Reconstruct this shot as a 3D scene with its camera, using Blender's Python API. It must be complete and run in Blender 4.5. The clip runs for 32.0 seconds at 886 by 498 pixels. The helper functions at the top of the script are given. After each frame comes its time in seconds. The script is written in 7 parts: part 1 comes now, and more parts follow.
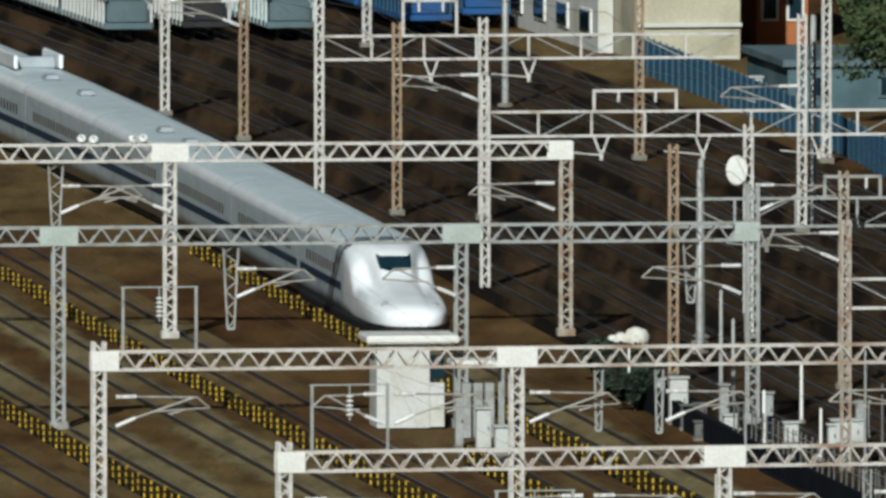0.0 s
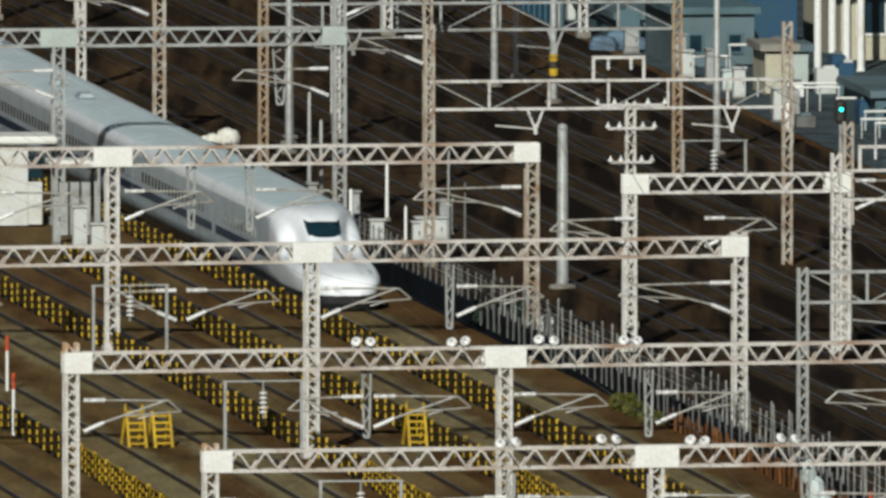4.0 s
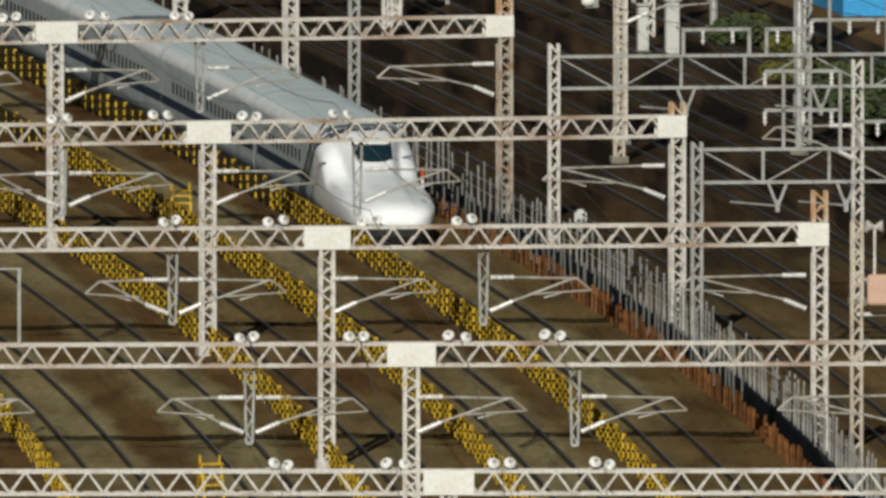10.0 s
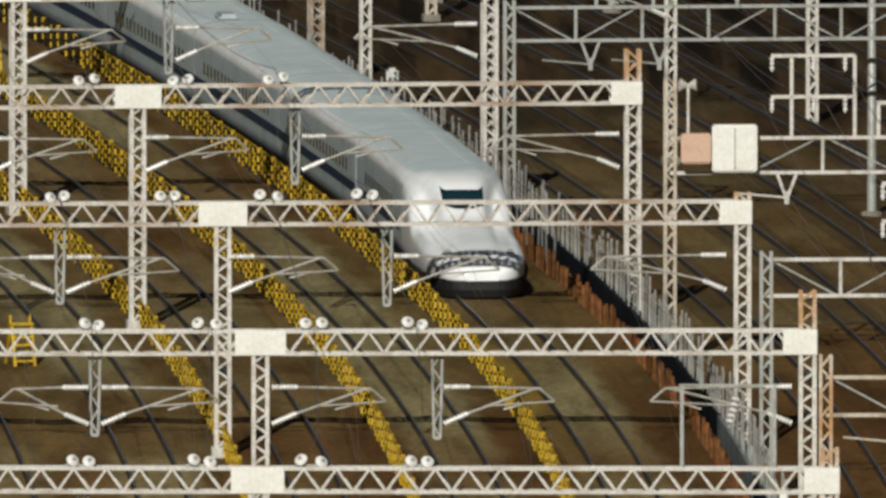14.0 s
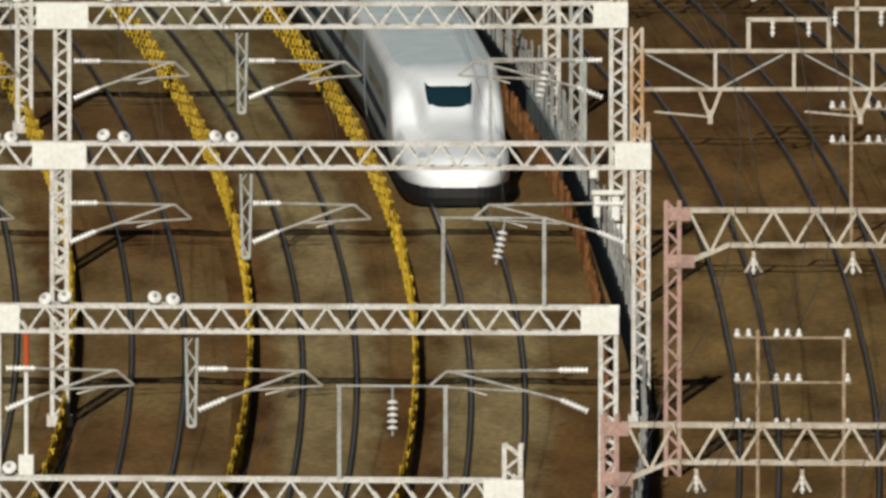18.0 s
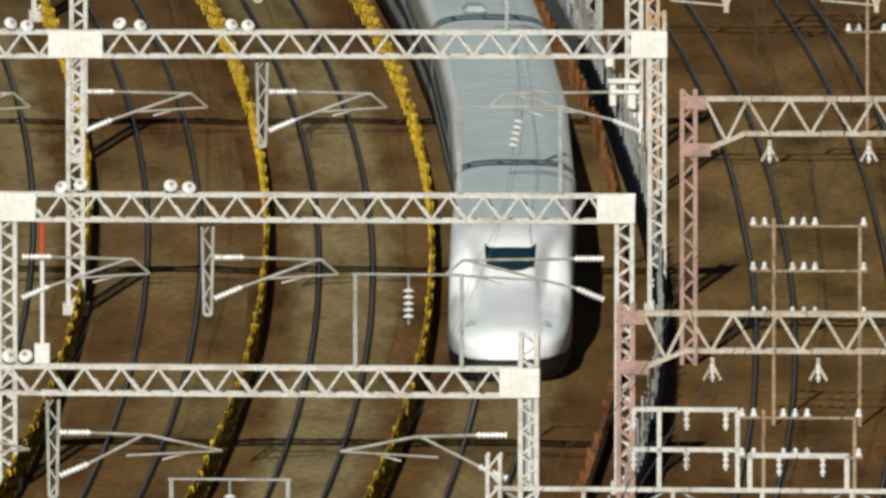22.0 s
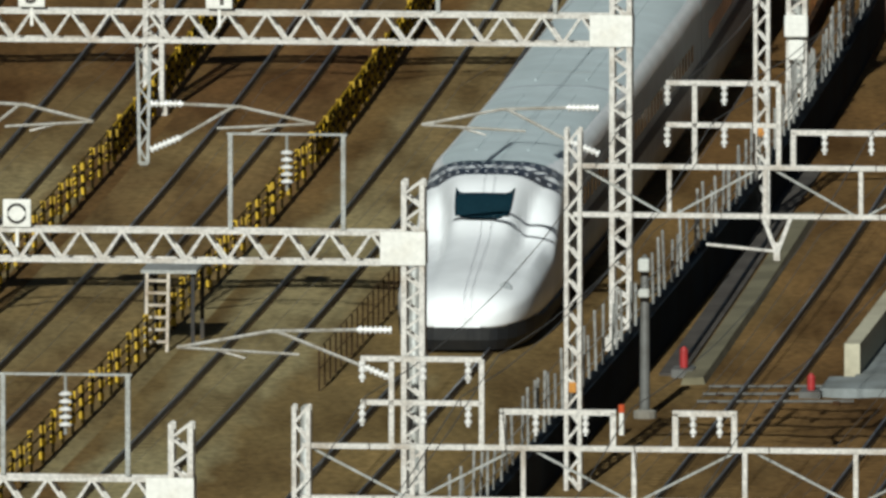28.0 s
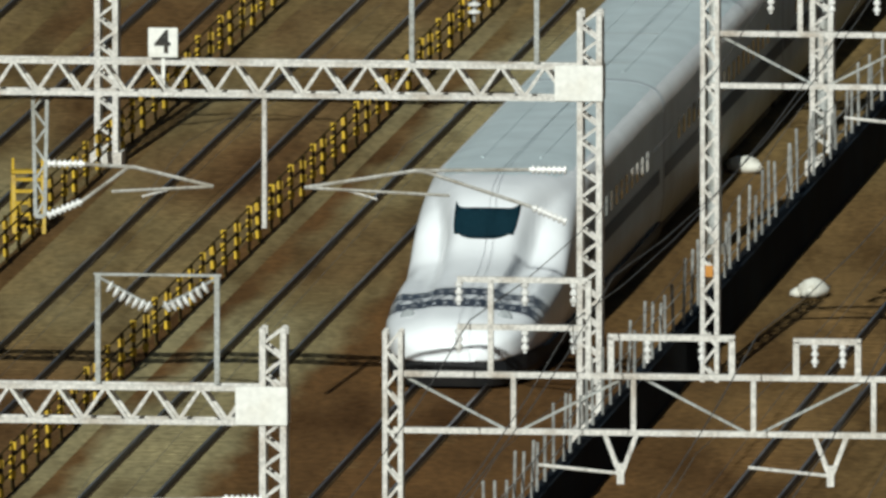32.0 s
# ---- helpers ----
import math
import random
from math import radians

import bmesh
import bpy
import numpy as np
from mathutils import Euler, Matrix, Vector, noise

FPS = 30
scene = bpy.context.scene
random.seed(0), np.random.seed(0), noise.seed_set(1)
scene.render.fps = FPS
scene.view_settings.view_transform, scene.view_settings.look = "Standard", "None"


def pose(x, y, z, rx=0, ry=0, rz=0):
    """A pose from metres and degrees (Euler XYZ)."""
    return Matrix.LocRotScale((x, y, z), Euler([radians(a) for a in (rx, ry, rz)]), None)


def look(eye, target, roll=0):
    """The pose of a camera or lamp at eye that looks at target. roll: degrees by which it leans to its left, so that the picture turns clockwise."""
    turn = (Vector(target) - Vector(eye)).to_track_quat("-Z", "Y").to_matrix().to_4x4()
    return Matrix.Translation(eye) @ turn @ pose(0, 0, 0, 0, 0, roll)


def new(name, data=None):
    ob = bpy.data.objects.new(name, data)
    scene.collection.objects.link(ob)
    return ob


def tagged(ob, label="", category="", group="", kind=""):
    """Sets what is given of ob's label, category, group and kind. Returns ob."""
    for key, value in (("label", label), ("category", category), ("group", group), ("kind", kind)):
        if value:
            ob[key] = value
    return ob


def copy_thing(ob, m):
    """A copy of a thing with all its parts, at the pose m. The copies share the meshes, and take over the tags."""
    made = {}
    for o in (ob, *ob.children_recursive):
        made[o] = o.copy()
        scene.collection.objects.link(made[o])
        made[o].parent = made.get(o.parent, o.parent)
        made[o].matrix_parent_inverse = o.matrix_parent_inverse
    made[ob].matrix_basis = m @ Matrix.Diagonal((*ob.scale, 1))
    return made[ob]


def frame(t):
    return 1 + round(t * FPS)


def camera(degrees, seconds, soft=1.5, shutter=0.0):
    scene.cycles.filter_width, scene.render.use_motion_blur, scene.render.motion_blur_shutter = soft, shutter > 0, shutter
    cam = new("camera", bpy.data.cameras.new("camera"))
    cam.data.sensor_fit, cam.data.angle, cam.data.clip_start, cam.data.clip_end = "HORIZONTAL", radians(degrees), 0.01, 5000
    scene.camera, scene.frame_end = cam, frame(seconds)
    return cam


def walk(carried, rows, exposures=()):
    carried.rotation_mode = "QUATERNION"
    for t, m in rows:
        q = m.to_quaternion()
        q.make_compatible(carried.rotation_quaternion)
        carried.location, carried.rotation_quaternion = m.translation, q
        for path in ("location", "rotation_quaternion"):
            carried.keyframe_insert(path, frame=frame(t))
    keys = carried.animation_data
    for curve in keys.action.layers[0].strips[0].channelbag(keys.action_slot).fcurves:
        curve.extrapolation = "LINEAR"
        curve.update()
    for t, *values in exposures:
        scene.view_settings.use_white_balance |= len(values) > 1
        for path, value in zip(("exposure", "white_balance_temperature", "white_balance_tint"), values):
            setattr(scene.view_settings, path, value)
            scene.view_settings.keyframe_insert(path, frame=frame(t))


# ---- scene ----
cam = camera(1.38208, 32.0, soft=3.0)
walk(cam, [
    (0.0, pose(-0.56, 27.83, 91.34, 86.58870, 0, 1.15052)),
    (0.5, pose(-0.46, 24.85, 91.50, 86.54519, 0, 1.06551)),
    (1.0, pose(-0.40, 23.33, 91.57, 86.50064, 0, 0.98022)),
    (1.5, pose(-0.36, 23.16, 91.57, 86.45995, 0, 0.89436)),
    (2.0, pose(-0.31, 21.80, 91.64, 86.42404, 0, 0.81442)),
    (2.5, pose(-0.21, 16.21, 91.98, 86.39191, 0, 0.74418)),
    (3.0, pose(-0.05, 4.59, 92.71, 86.35766, 0, 0.67034)),
    (3.5, pose(0.12, -11.59, 93.75, 86.31803, 0, 0.58927)),
    (4.0, pose(0.20, -22.77, 94.48, 86.27766, 0, 0.51196)),
    (4.5, pose(0.20, -25.28, 94.66, 86.24085, 0, 0.44916)),
    (6.5, pose(0.08, -21.25, 94.46, 86.06682, 0, 0.22232)),
    (7.0, pose(0.06, -19.86, 94.39, 86.00002, 0, 0.15966)),
    (7.5, pose(0.03, -19.65, 94.38, 85.99138, 0, 0.09331)),
    (8.0, pose(0.01, -20.57, 94.44, 85.99177, 0, 0.02778)),
    (8.5, pose(-0.01, -20.31, 94.44, 85.95764, 0, -0.03917)),
    (9.0, pose(-0.03, -19.22, 94.39, 85.87022, 0, -0.10316)),
    (9.5, pose(-0.05, -18.95, 94.39, 85.79263, 0, -0.15423)),
    (10.0, pose(-0.07, -19.49, 94.44, 85.76325, 0, -0.20124)),
    (10.5, pose(-0.09, -20.59, 94.54, 85.73464, 0, -0.24692)),
    (11.0, pose(-0.11, -21.40, 94.61, 85.69883, 0, -0.29963)),
    (11.5, pose(-0.13, -21.64, 94.64, 85.65560, 0, -0.35603)),
    (12.0, pose(-0.16, -21.65, 94.66, 85.60721, 0, -0.41267)),
    (12.5, pose(-0.18, -22.41, 94.74, 85.56649, 0, -0.45284)),
    (13.0, pose(-0.18, -21.68, 94.69, 85.54612, 0, -0.47150)),
    (13.5, pose(-0.14, -16.84, 94.31, 85.54149, 0, -0.48628)),
    (15.5, pose(-0.07, -6.68, 93.52, 85.52814, 0, -0.60177)),
    (16.0, pose(0.02, 1.93, 92.85, 85.45385, 0, -0.67997)),
    (16.5, pose(0.05, 3.89, 92.68, 85.33172, 0, -0.76063)),
    (17.0, pose(0.04, 2.50, 92.79, 85.20255, 0, -0.80988)),
    (17.5, pose(0.03, 2.21, 92.81, 85.10907, 0, -0.81066)),
    (18.0, pose(0.04, 2.95, 92.74, 85.02944, 0, -0.80470)),
    (18.5, pose(0.02, 1.39, 92.88, 84.93522, 0, -0.80208)),
    (19.0, pose(0.00, 0.02, 93.00, 84.94737, 0, -0.80175)),
    (19.5, pose(0.01, 0.79, 92.93, 84.98122, 0, -0.80209)),
    (20.0, pose(0.01, 0.87, 92.92, 85.00013, 0, -0.80143)),
    (20.5, pose(-0.01, -0.45, 93.04, 85.00434, 0, -0.80172)),
    (21.0, pose(0.01, 0.36, 92.97, 84.98895, 0, -0.79979)),
    (21.5, pose(0.03, 2.33, 92.79, 84.93175, 0, -0.79166)),
    (22.0, pose(0.04, 2.88, 92.74, 84.85597, 0, -0.77949)),
    (22.5, pose(0.06, 4.29, 92.61, 84.80326, 0, -0.76424)),
    (23.0, pose(0.05, 4.13, 92.62, 84.75719, 0, -0.74440)),
    (23.5, pose(0.05, 3.77, 92.65, 84.70236, 0, -0.72194)),
    (24.0, pose(0.05, 4.41, 92.59, 84.63565, 0, -0.69457)),
    (24.5, pose(0.05, 4.71, 92.55, 84.56510, 0, -0.66196)),
    (26.5, pose(0.06, 6.37, 92.37, 84.38100, 0, -0.50784)),
    (27.0, pose(0.06, 7.02, 92.30, 84.26850, 0, -0.46590)),
    (27.5, pose(0.05, 7.19, 92.26, 84.09747, 0, -0.41799)),
    (28.0, pose(0.05, 7.26, 92.23, 83.98095, 0, -0.36297)),
    (28.5, pose(0.03, 6.31, 92.33, 83.90087, 0, -0.30201)),
    (29.0, pose(0.03, 6.41, 92.30, 83.80280, 0, -0.23530)),
    (29.5, pose(0.02, 6.08, 92.33, 83.70044, 0, -0.16377)),
    (30.0, pose(0.01, 6.30, 92.30, 83.62263, 0, -0.09203)),
    (30.5, pose(0.00, 6.85, 92.23, 83.57130, 0, -0.01131)),
    (31.0, pose(-0.01, 6.64, 92.25, 83.52089, 0, 0.07349)),
    (31.5, pose(-0.02, 6.57, 92.24, 83.44000, 0, 0.16780)),
    (32.0, pose(-0.03, 7.32, 92.14, 83.34400, 0, 0.27260)),
], ((0, -0.22, 5800, 3), (4, -0.26, 6050, 5), (7, -0.34, 6250, 6), (12, -0.37, 6400, 6), (16, -0.26, 6400, 7), (17.4, -0.25, 6400, 7), (19, -0.3, 6360, 7), (21, -0.17, 6320, 6), (24, -0.15, 6120, 4), (28, -0.17, 5980, 2), (32, -0.17, 5930, 1)))

# ---------------------------------------------------------------- light
SUN_AZ, SUN_EL = 8.9, 29.0
world = bpy.data.worlds.new("world")
scene.world = world
world.use_nodes = True
_wn = world.node_tree.nodes
_sky = _wn.new("ShaderNodeTexSky")
_sky.sky_type, _sky.sun_disc = "NISHITA", False
_sky.sun_elevation, _sky.sun_rotation = radians(SUN_EL), radians(180 + SUN_AZ)
_bg = _wn["Background"]
_bg.inputs[1].default_value = 0.015
world.node_tree.links.new(_sky.outputs[0], _bg.inputs[0])
sun = new("sun", bpy.data.lights.new("sun", "SUN"))
sun.data.energy, sun.data.angle, sun.data.color = 4.85, radians(0.53), (1.0, 0.95, 0.86)
sun.matrix_world = look((-800 * math.sin(radians(SUN_AZ)), -800 * math.cos(radians(SUN_AZ)), 800 * math.tan(radians(SUN_EL))), (0, 0, 0))


# ---------------------------------------------------------------- materials
def material(name, rough=0.6, metal=0.0, spec=0.4):
    m = bpy.data.materials.new(name)
    m.use_nodes = True
    b = m.node_tree.nodes["Principled BSDF"]
    b.inputs["Roughness"].default_value, b.inputs["Metallic"].default_value = rough, metal
    b.inputs["Specular IOR Level"].default_value = spec
    return m, m.node_tree.nodes, m.node_tree.links, b


def noise_node(n, l, scale, detail=4.0, stretch=None):
    tc = n.new("ShaderNodeTexCoord")
    t = n.new("ShaderNodeTexNoise")
    t.inputs["Scale"].default_value, t.inputs["Detail"].default_value = scale, detail
    if stretch:
        mp = n.new("ShaderNodeMapping")
        mp.inputs["Scale"].default_value = stretch
        l.new(tc.outputs["Object"], mp.inputs[0])
        l.new(mp.outputs[0], t.inputs["Vector"])
    else:
        l.new(tc.outputs["Object"], t.inputs["Vector"])
    return t


def ramp(n, l, source, stops):
    r = n.new("ShaderNodeValToRGB")
    e = r.color_ramp.elements
    while len(e) < len(stops):
        e.new(0.5)
    for k, (p, c) in zip(e, stops):
        k.position, k.color = p, (*c, 1)
    l.new(source, r.inputs[0])
    return r


def mix(n, l, fac, a, b, mode="MIX"):
    x = n.new("ShaderNodeMix")
    x.data_type, x.blend_type = "RGBA", mode
    for sock, v in ((x.inputs["Factor"], fac), (x.inputs["A"], a), (x.inputs["B"], b)):
        if isinstance(v, (float, int)):
            sock.default_value = v
        elif isinstance(v, tuple):
            sock.default_value = (*v, 1)
        else:
            l.new(v, sock)
    return x.outputs["Result"]


def weathered(name, base, worn, amount=0.55, scale=3.0, fine=30.0, rough=0.6, metal=0.0, bump=0.2, vary=0.0, stretch=None, spec=0.4, grain=0.09):
    """A surface of one colour with stains of another at two scales, and fine relief."""
    m, n, l, b = material(name, rough, metal, spec)
    a = noise_node(n, l, scale, 5.0, stretch)
    f = noise_node(n, l, fine, 3.0)
    ra = ramp(n, l, a.outputs[0], ((amount - 0.1, (0, 0, 0)), (amount + 0.12, (1, 1, 1))))
    col = mix(n, l, ra.outputs[0], base, worn)
    rf = ramp(n, l, f.outputs[0], ((0.3, (1 - grain,) * 3), (0.7, (1 + grain * 0.7,) * 3)))
    col = mix(n, l, 1.0, col, rf.outputs[0], "MULTIPLY")
    if vary:
        oi = n.new("ShaderNodeObjectInfo")
        rv = ramp(n, l, oi.outputs["Random"], ((0, (1 - vary,) * 3), (1, (1 + vary,) * 3)))
        col = mix(n, l, 1.0, col, rv.outputs[0], "MULTIPLY")
    l.new(col, b.inputs["Base Color"])
    if bump:
        bp = n.new("ShaderNodeBump")
        bp.inputs["Strength"].default_value, bp.inputs["Distance"].default_value = bump, 0.02
        l.new(f.outputs[0], bp.inputs["Height"])
        l.new(bp.outputs[0], b.inputs["Normal"])
    return m


STEEL_WHITE = weathered("cream painted steel", (0.629, 0.6035, 0.561), (0.425, 0.374, 0.3145), 0.60, 1.2, 14, 0.5, grain=0.28)
STEEL_GREY = weathered("galvanised grey steel", (0.391, 0.3995, 0.3825), (0.2805, 0.272, 0.238), 0.56, 1.5, 16, 0.5, 0.2, grain=0.28)
STEEL_DARK = weathered("dark grey painted steel", (0.136, 0.136, 0.1275), (0.085, 0.08075, 0.07225), 0.55, 1.5, 14, 0.55)
STEEL_RUST = weathered("rusting painted steel", (0.442, 0.3995, 0.3315), (0.272, 0.17, 0.102), 0.53, 1.4, 14, 0.7, grain=0.28)
STEEL_PINK = weathered("faded red lead painted steel", (0.42, 0.26, 0.215), (0.29, 0.195, 0.155), 0.55, 1.5, 14, 0.6, grain=0.28)
STEEL_OCHRE = weathered("ochre rusty steel", (0.37, 0.285, 0.185), (0.27, 0.175, 0.105), 0.5, 1.8, 14, 0.7, grain=0.28)
RUST_TOP = weathered("rust-stained steel", (0.46, 0.27, 0.13), (0.58, 0.53, 0.46), 0.52, 1.1, 14, 0.7, grain=0.28)
STEEL_BEIGE = weathered("beige painted steel", (0.527, 0.4675, 0.3825), (0.357, 0.2805, 0.204), 0.58, 1.4, 14, 0.55, grain=0.28)
ARM_TUBE = weathered("dull galvanised arm tube", (0.42, 0.405, 0.37), (0.30, 0.27, 0.22), 0.52, 1.6, 14, 0.5, 0.1, grain=0.28)
PLATE = weathered("white gusset paint", (0.80, 0.79, 0.74), (0.66, 0.62, 0.54), 0.66, 0.8, 9, 0.5)
PLATE_GREEN = weathered("pale green gusset paint", (0.442, 0.493, 0.4505), (0.357, 0.3825, 0.34), 0.6, 0.8, 9, 0.5)
INSULATOR = weathered("white porcelain", (0.80, 0.79, 0.77), (0.5, 0.48, 0.44), 0.6, 5, 20, 0.25)
RAIL_HEAD = weathered("worn bright rail head", (0.30, 0.32, 0.36), (0.16, 0.15, 0.15), 0.55, 0.6, 20, 0.32, 0.9, 0.05, stretch=(1, 0.03, 1))
RAIL = weathered("rail steel", (0.042, 0.037, 0.036), (0.05, 0.033, 0.024), 0.55, 2.0, 20, 0.5, 0.25, 0.1, stretch=(1, 0.05, 1))
WIRE = weathered("weathered copper wire", (0.17, 0.16, 0.145), (0.11, 0.10, 0.09), 0.5, 2, 10, 0.5, 0.3, 0)
GREY_WALL = weathered("pale blue-grey concrete wall", (0.20, 0.225, 0.225), (0.13, 0.145, 0.145), 0.52, 0.6, 8, 0.9, spec=0.1)
GANGWAY = weathered("grey gangway fairing", (0.40, 0.44, 0.47), (0.34, 0.38, 0.40), 0.55, 1.0, 8, 0.5, 0, 0)
YELLOW = weathered("faded yellow paint", (0.54, 0.35, 0.014), (0.36, 0.22, 0.018), 0.56, 3, 20, 0.55, vary=0.2)
BLACK = weathered("black post paint", (0.025, 0.023, 0.02), (0.05, 0.04, 0.03), 0.55, 3, 20, 0.6)
CONCRETE = weathered("grey concrete", (0.2805, 0.2635, 0.221), (0.187, 0.17, 0.1403), 0.52, 0.8, 10, 0.9)
# Shade on the wall's face is put into this near-black colour.
DARK_WALL = weathered("near-black concrete with shade in its colour", (0.012, 0.017, 0.024), (0.010, 0.011, 0.013), 0.5, 0.5, 6, 0.85, spec=0.05)
RUST_WALL = weathered("rust stained low wall", (0.034, 0.020, 0.012), (0.095, 0.046, 0.018), 0.58, 1.1, 12, 0.9, grain=0.2, spec=0.05)
PICKET = weathered("pale galvanised picket", (0.27, 0.27, 0.255), (0.14, 0.135, 0.125), 0.55, 2, 16, 0.55, 0.1, vary=0.25, grain=0.28)
PALE = weathered("pale cabinet paint", (0.561, 0.5695, 0.5355), (0.408, 0.3995, 0.357), 0.62, 1.2, 14, 0.5)
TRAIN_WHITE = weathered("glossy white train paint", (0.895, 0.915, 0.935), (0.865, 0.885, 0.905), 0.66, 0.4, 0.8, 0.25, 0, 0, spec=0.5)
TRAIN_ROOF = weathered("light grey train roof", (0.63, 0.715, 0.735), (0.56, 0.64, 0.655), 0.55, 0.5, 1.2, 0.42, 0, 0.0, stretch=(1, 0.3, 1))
# The sides are white paint; this darker tone carries their shade.
TRAIN_SIDE = weathered("white train side darkened for shade", (0.46, 0.525, 0.555), (0.37, 0.42, 0.44), 0.6, 0.5, 1.2, 0.4, 0, 0, spec=0.2)
TRAIN_BLUE = weathered("deep blue train stripe", (0.012, 0.032, 0.07), (0.02, 0.04, 0.07), 0.6, 1, 9, 0.45, 0, 0, spec=0.2)
SKIRT = weathered("dark underframe", (0.012, 0.013, 0.015), (0.022, 0.021, 0.020), 0.55, 1, 9, 0.6)
GREY_STRIP = weathered("grey stained concrete strip", (0.085, 0.074, 0.064), (0.05, 0.042, 0.036), 0.5, 0.6, 8, 0.9)
SLAB = weathered("blue-grey trough lid", (0.22, 0.24, 0.24), (0.15, 0.16, 0.155), 0.5, 0.8, 10, 0.9, vary=0.15)
SACK = weathered("white woven sack", (0.72, 0.70, 0.62), (0.55, 0.52, 0.44), 0.55, 4, 30, 0.9)
KERB = weathered("stained concrete ramp", (0.19, 0.17, 0.105), (0.13, 0.115, 0.07), 0.5, 0.6, 8, 0.9)
PALE_WALL = weathered("white rendered wall", (0.612, 0.612, 0.578), (0.493, 0.459, 0.34), 0.6, 0.5, 8, 0.8)
CREAM = weathered("cream render", (0.493, 0.459, 0.34), (0.374, 0.34, 0.2465), 0.58, 0.4, 6, 0.85)
RED = weathered("faded red paint", (0.36, 0.03, 0.03), (0.25, 0.03, 0.025), 0.6, 4, 20, 0.5)
TARP = weathered("pale grey-teal cover", (0.55, 0.62, 0.60), (0.38, 0.44, 0.43), 0.55, 1.5, 8, 0.7)
TAG = weathered("orange tag paint", (0.527, 0.2295, 0.034), (0.425, 0.17, 0.034), 0.6, 4, 20, 0.6)
ORANGE = weathered("red-orange paint", (0.527, 0.085, 0.0255), (0.3825, 0.068, 0.0255), 0.6, 2, 12, 0.5)
STEEL_PEACH = weathered("peach painted steel", (0.612, 0.408, 0.306), (0.51, 0.34, 0.255), 0.6, 1.5, 10, 0.6)
BLUE_SHEET = weathered("dark blue corrugated sheet", (0.017, 0.06375, 0.1275), (0.0255, 0.07225, 0.102), 0.55, 0.6, 8, 0.6)
BLUE_ROOF = weathered("blue metal roof", (0.017, 0.085, 0.255), (0.0255, 0.0765, 0.187), 0.55, 0.4, 8, 0.5)
SKY_BLUE = weathered("sky blue painted cladding", (0.045, 0.34, 0.70), (0.05, 0.29, 0.58), 0.6, 0.3, 6, 0.6)
TEAL = weathered("grey-teal cladding", (0.085, 0.1445, 0.1615), (0.0595, 0.102, 0.119), 0.55, 0.5, 8, 0.7)
TEAL_ROOF = weathered("grey-teal roof sheet", (0.1105, 0.1615, 0.1785), (0.085, 0.119, 0.1275), 0.55, 0.4, 8, 0.6)
TERRACOTTA = weathered("terracotta wall", (0.391, 0.1445, 0.051), (0.272, 0.1105, 0.051), 0.55, 0.4, 8, 0.85)
TIMBER = weathered("brown timber", (0.289, 0.17, 0.085), (0.187, 0.119, 0.068), 0.5, 1.2, 10, 0.85)
LEAF = weathered("dark green leaves", (0.03825, 0.06375, 0.02125), (0.0595, 0.07225, 0.0255), 0.5, 1.2, 10, 0.7, 0, 0)
DARK_LEAF = weathered("blackish green leaves", (0.018, 0.032, 0.02), (0.03, 0.04, 0.022), 0.5, 1.2, 10, 0.7, 0, 0)
GRASSY = weathered("yellow-green weeds", (0.12, 0.115, 0.02), (0.08, 0.09, 0.02), 0.5, 1.2, 10, 0.8, 0, 0)
AUTUMN = weathered("orange autumn leaves", (0.357, 0.1105, 0.02975), (0.255, 0.1275, 0.034), 0.5, 1.2, 10, 0.7, 0, 0)
BARK = weathered("brown bark", (0.0935, 0.06375, 0.0425), (0.0595, 0.0425, 0.02975), 0.5, 3, 20, 0.9)
SCREEN = weathered("dark blue cab glass", (0.02, 0.06, 0.085), (0.012, 0.035, 0.05), 0.55, 0.8, 9, 0.12, 0, 0, spec=0.6)
LENS = weathered("grey lamp glass", (0.36, 0.38, 0.39), (0.26, 0.28, 0.29), 0.6, 4, 20, 0.15, 0, 0)
NETTING = weathered("dusty brown fence netting", (0.034, 0.025, 0.013), (0.115, 0.076, 0.016), 0.52, 2, 14, 0.9, spec=0.05, grain=0.3)
GOLD_NET = weathered("dusty golden plate paint", (0.46, 0.29, 0.012), (0.30, 0.185, 0.014), 0.56, 1.2, 9, 0.8, spec=0.1, grain=0.3)
GOLD_STRIP = weathered("golden tone over ballast", (0.24, 0.155, 0.03), (0.15, 0.098, 0.035), 0.5, 0.4, 5, 0.95, stretch=(1, 0.2, 1), spec=0.05, grain=0.3)
DEPOT = weathered("grey-teal depot paving", (0.075, 0.10, 0.11), (0.045, 0.055, 0.06), 0.5, 0.5, 5, 0.9, grain=0.3, spec=0.1)
GLASS = weathered("dark cab glass", (0.012, 0.03, 0.04), (0.01, 0.02, 0.03), 0.6, 1, 9, 0.06, 0, 0, spec=0.6)


def light_material(name, colour, strength):
    m, n, l, b = material(name, 0.3)
    b.inputs["Base Color"].default_value = (*colour, 1)
    b.inputs["Emission Color"].default_value = (*colour, 1)
    b.inputs["Emission Strength"].default_value = strength
    return m


GREEN_LIGHT = light_material("lit green signal lens", (0.05, 0.8, 0.6), 3.0)


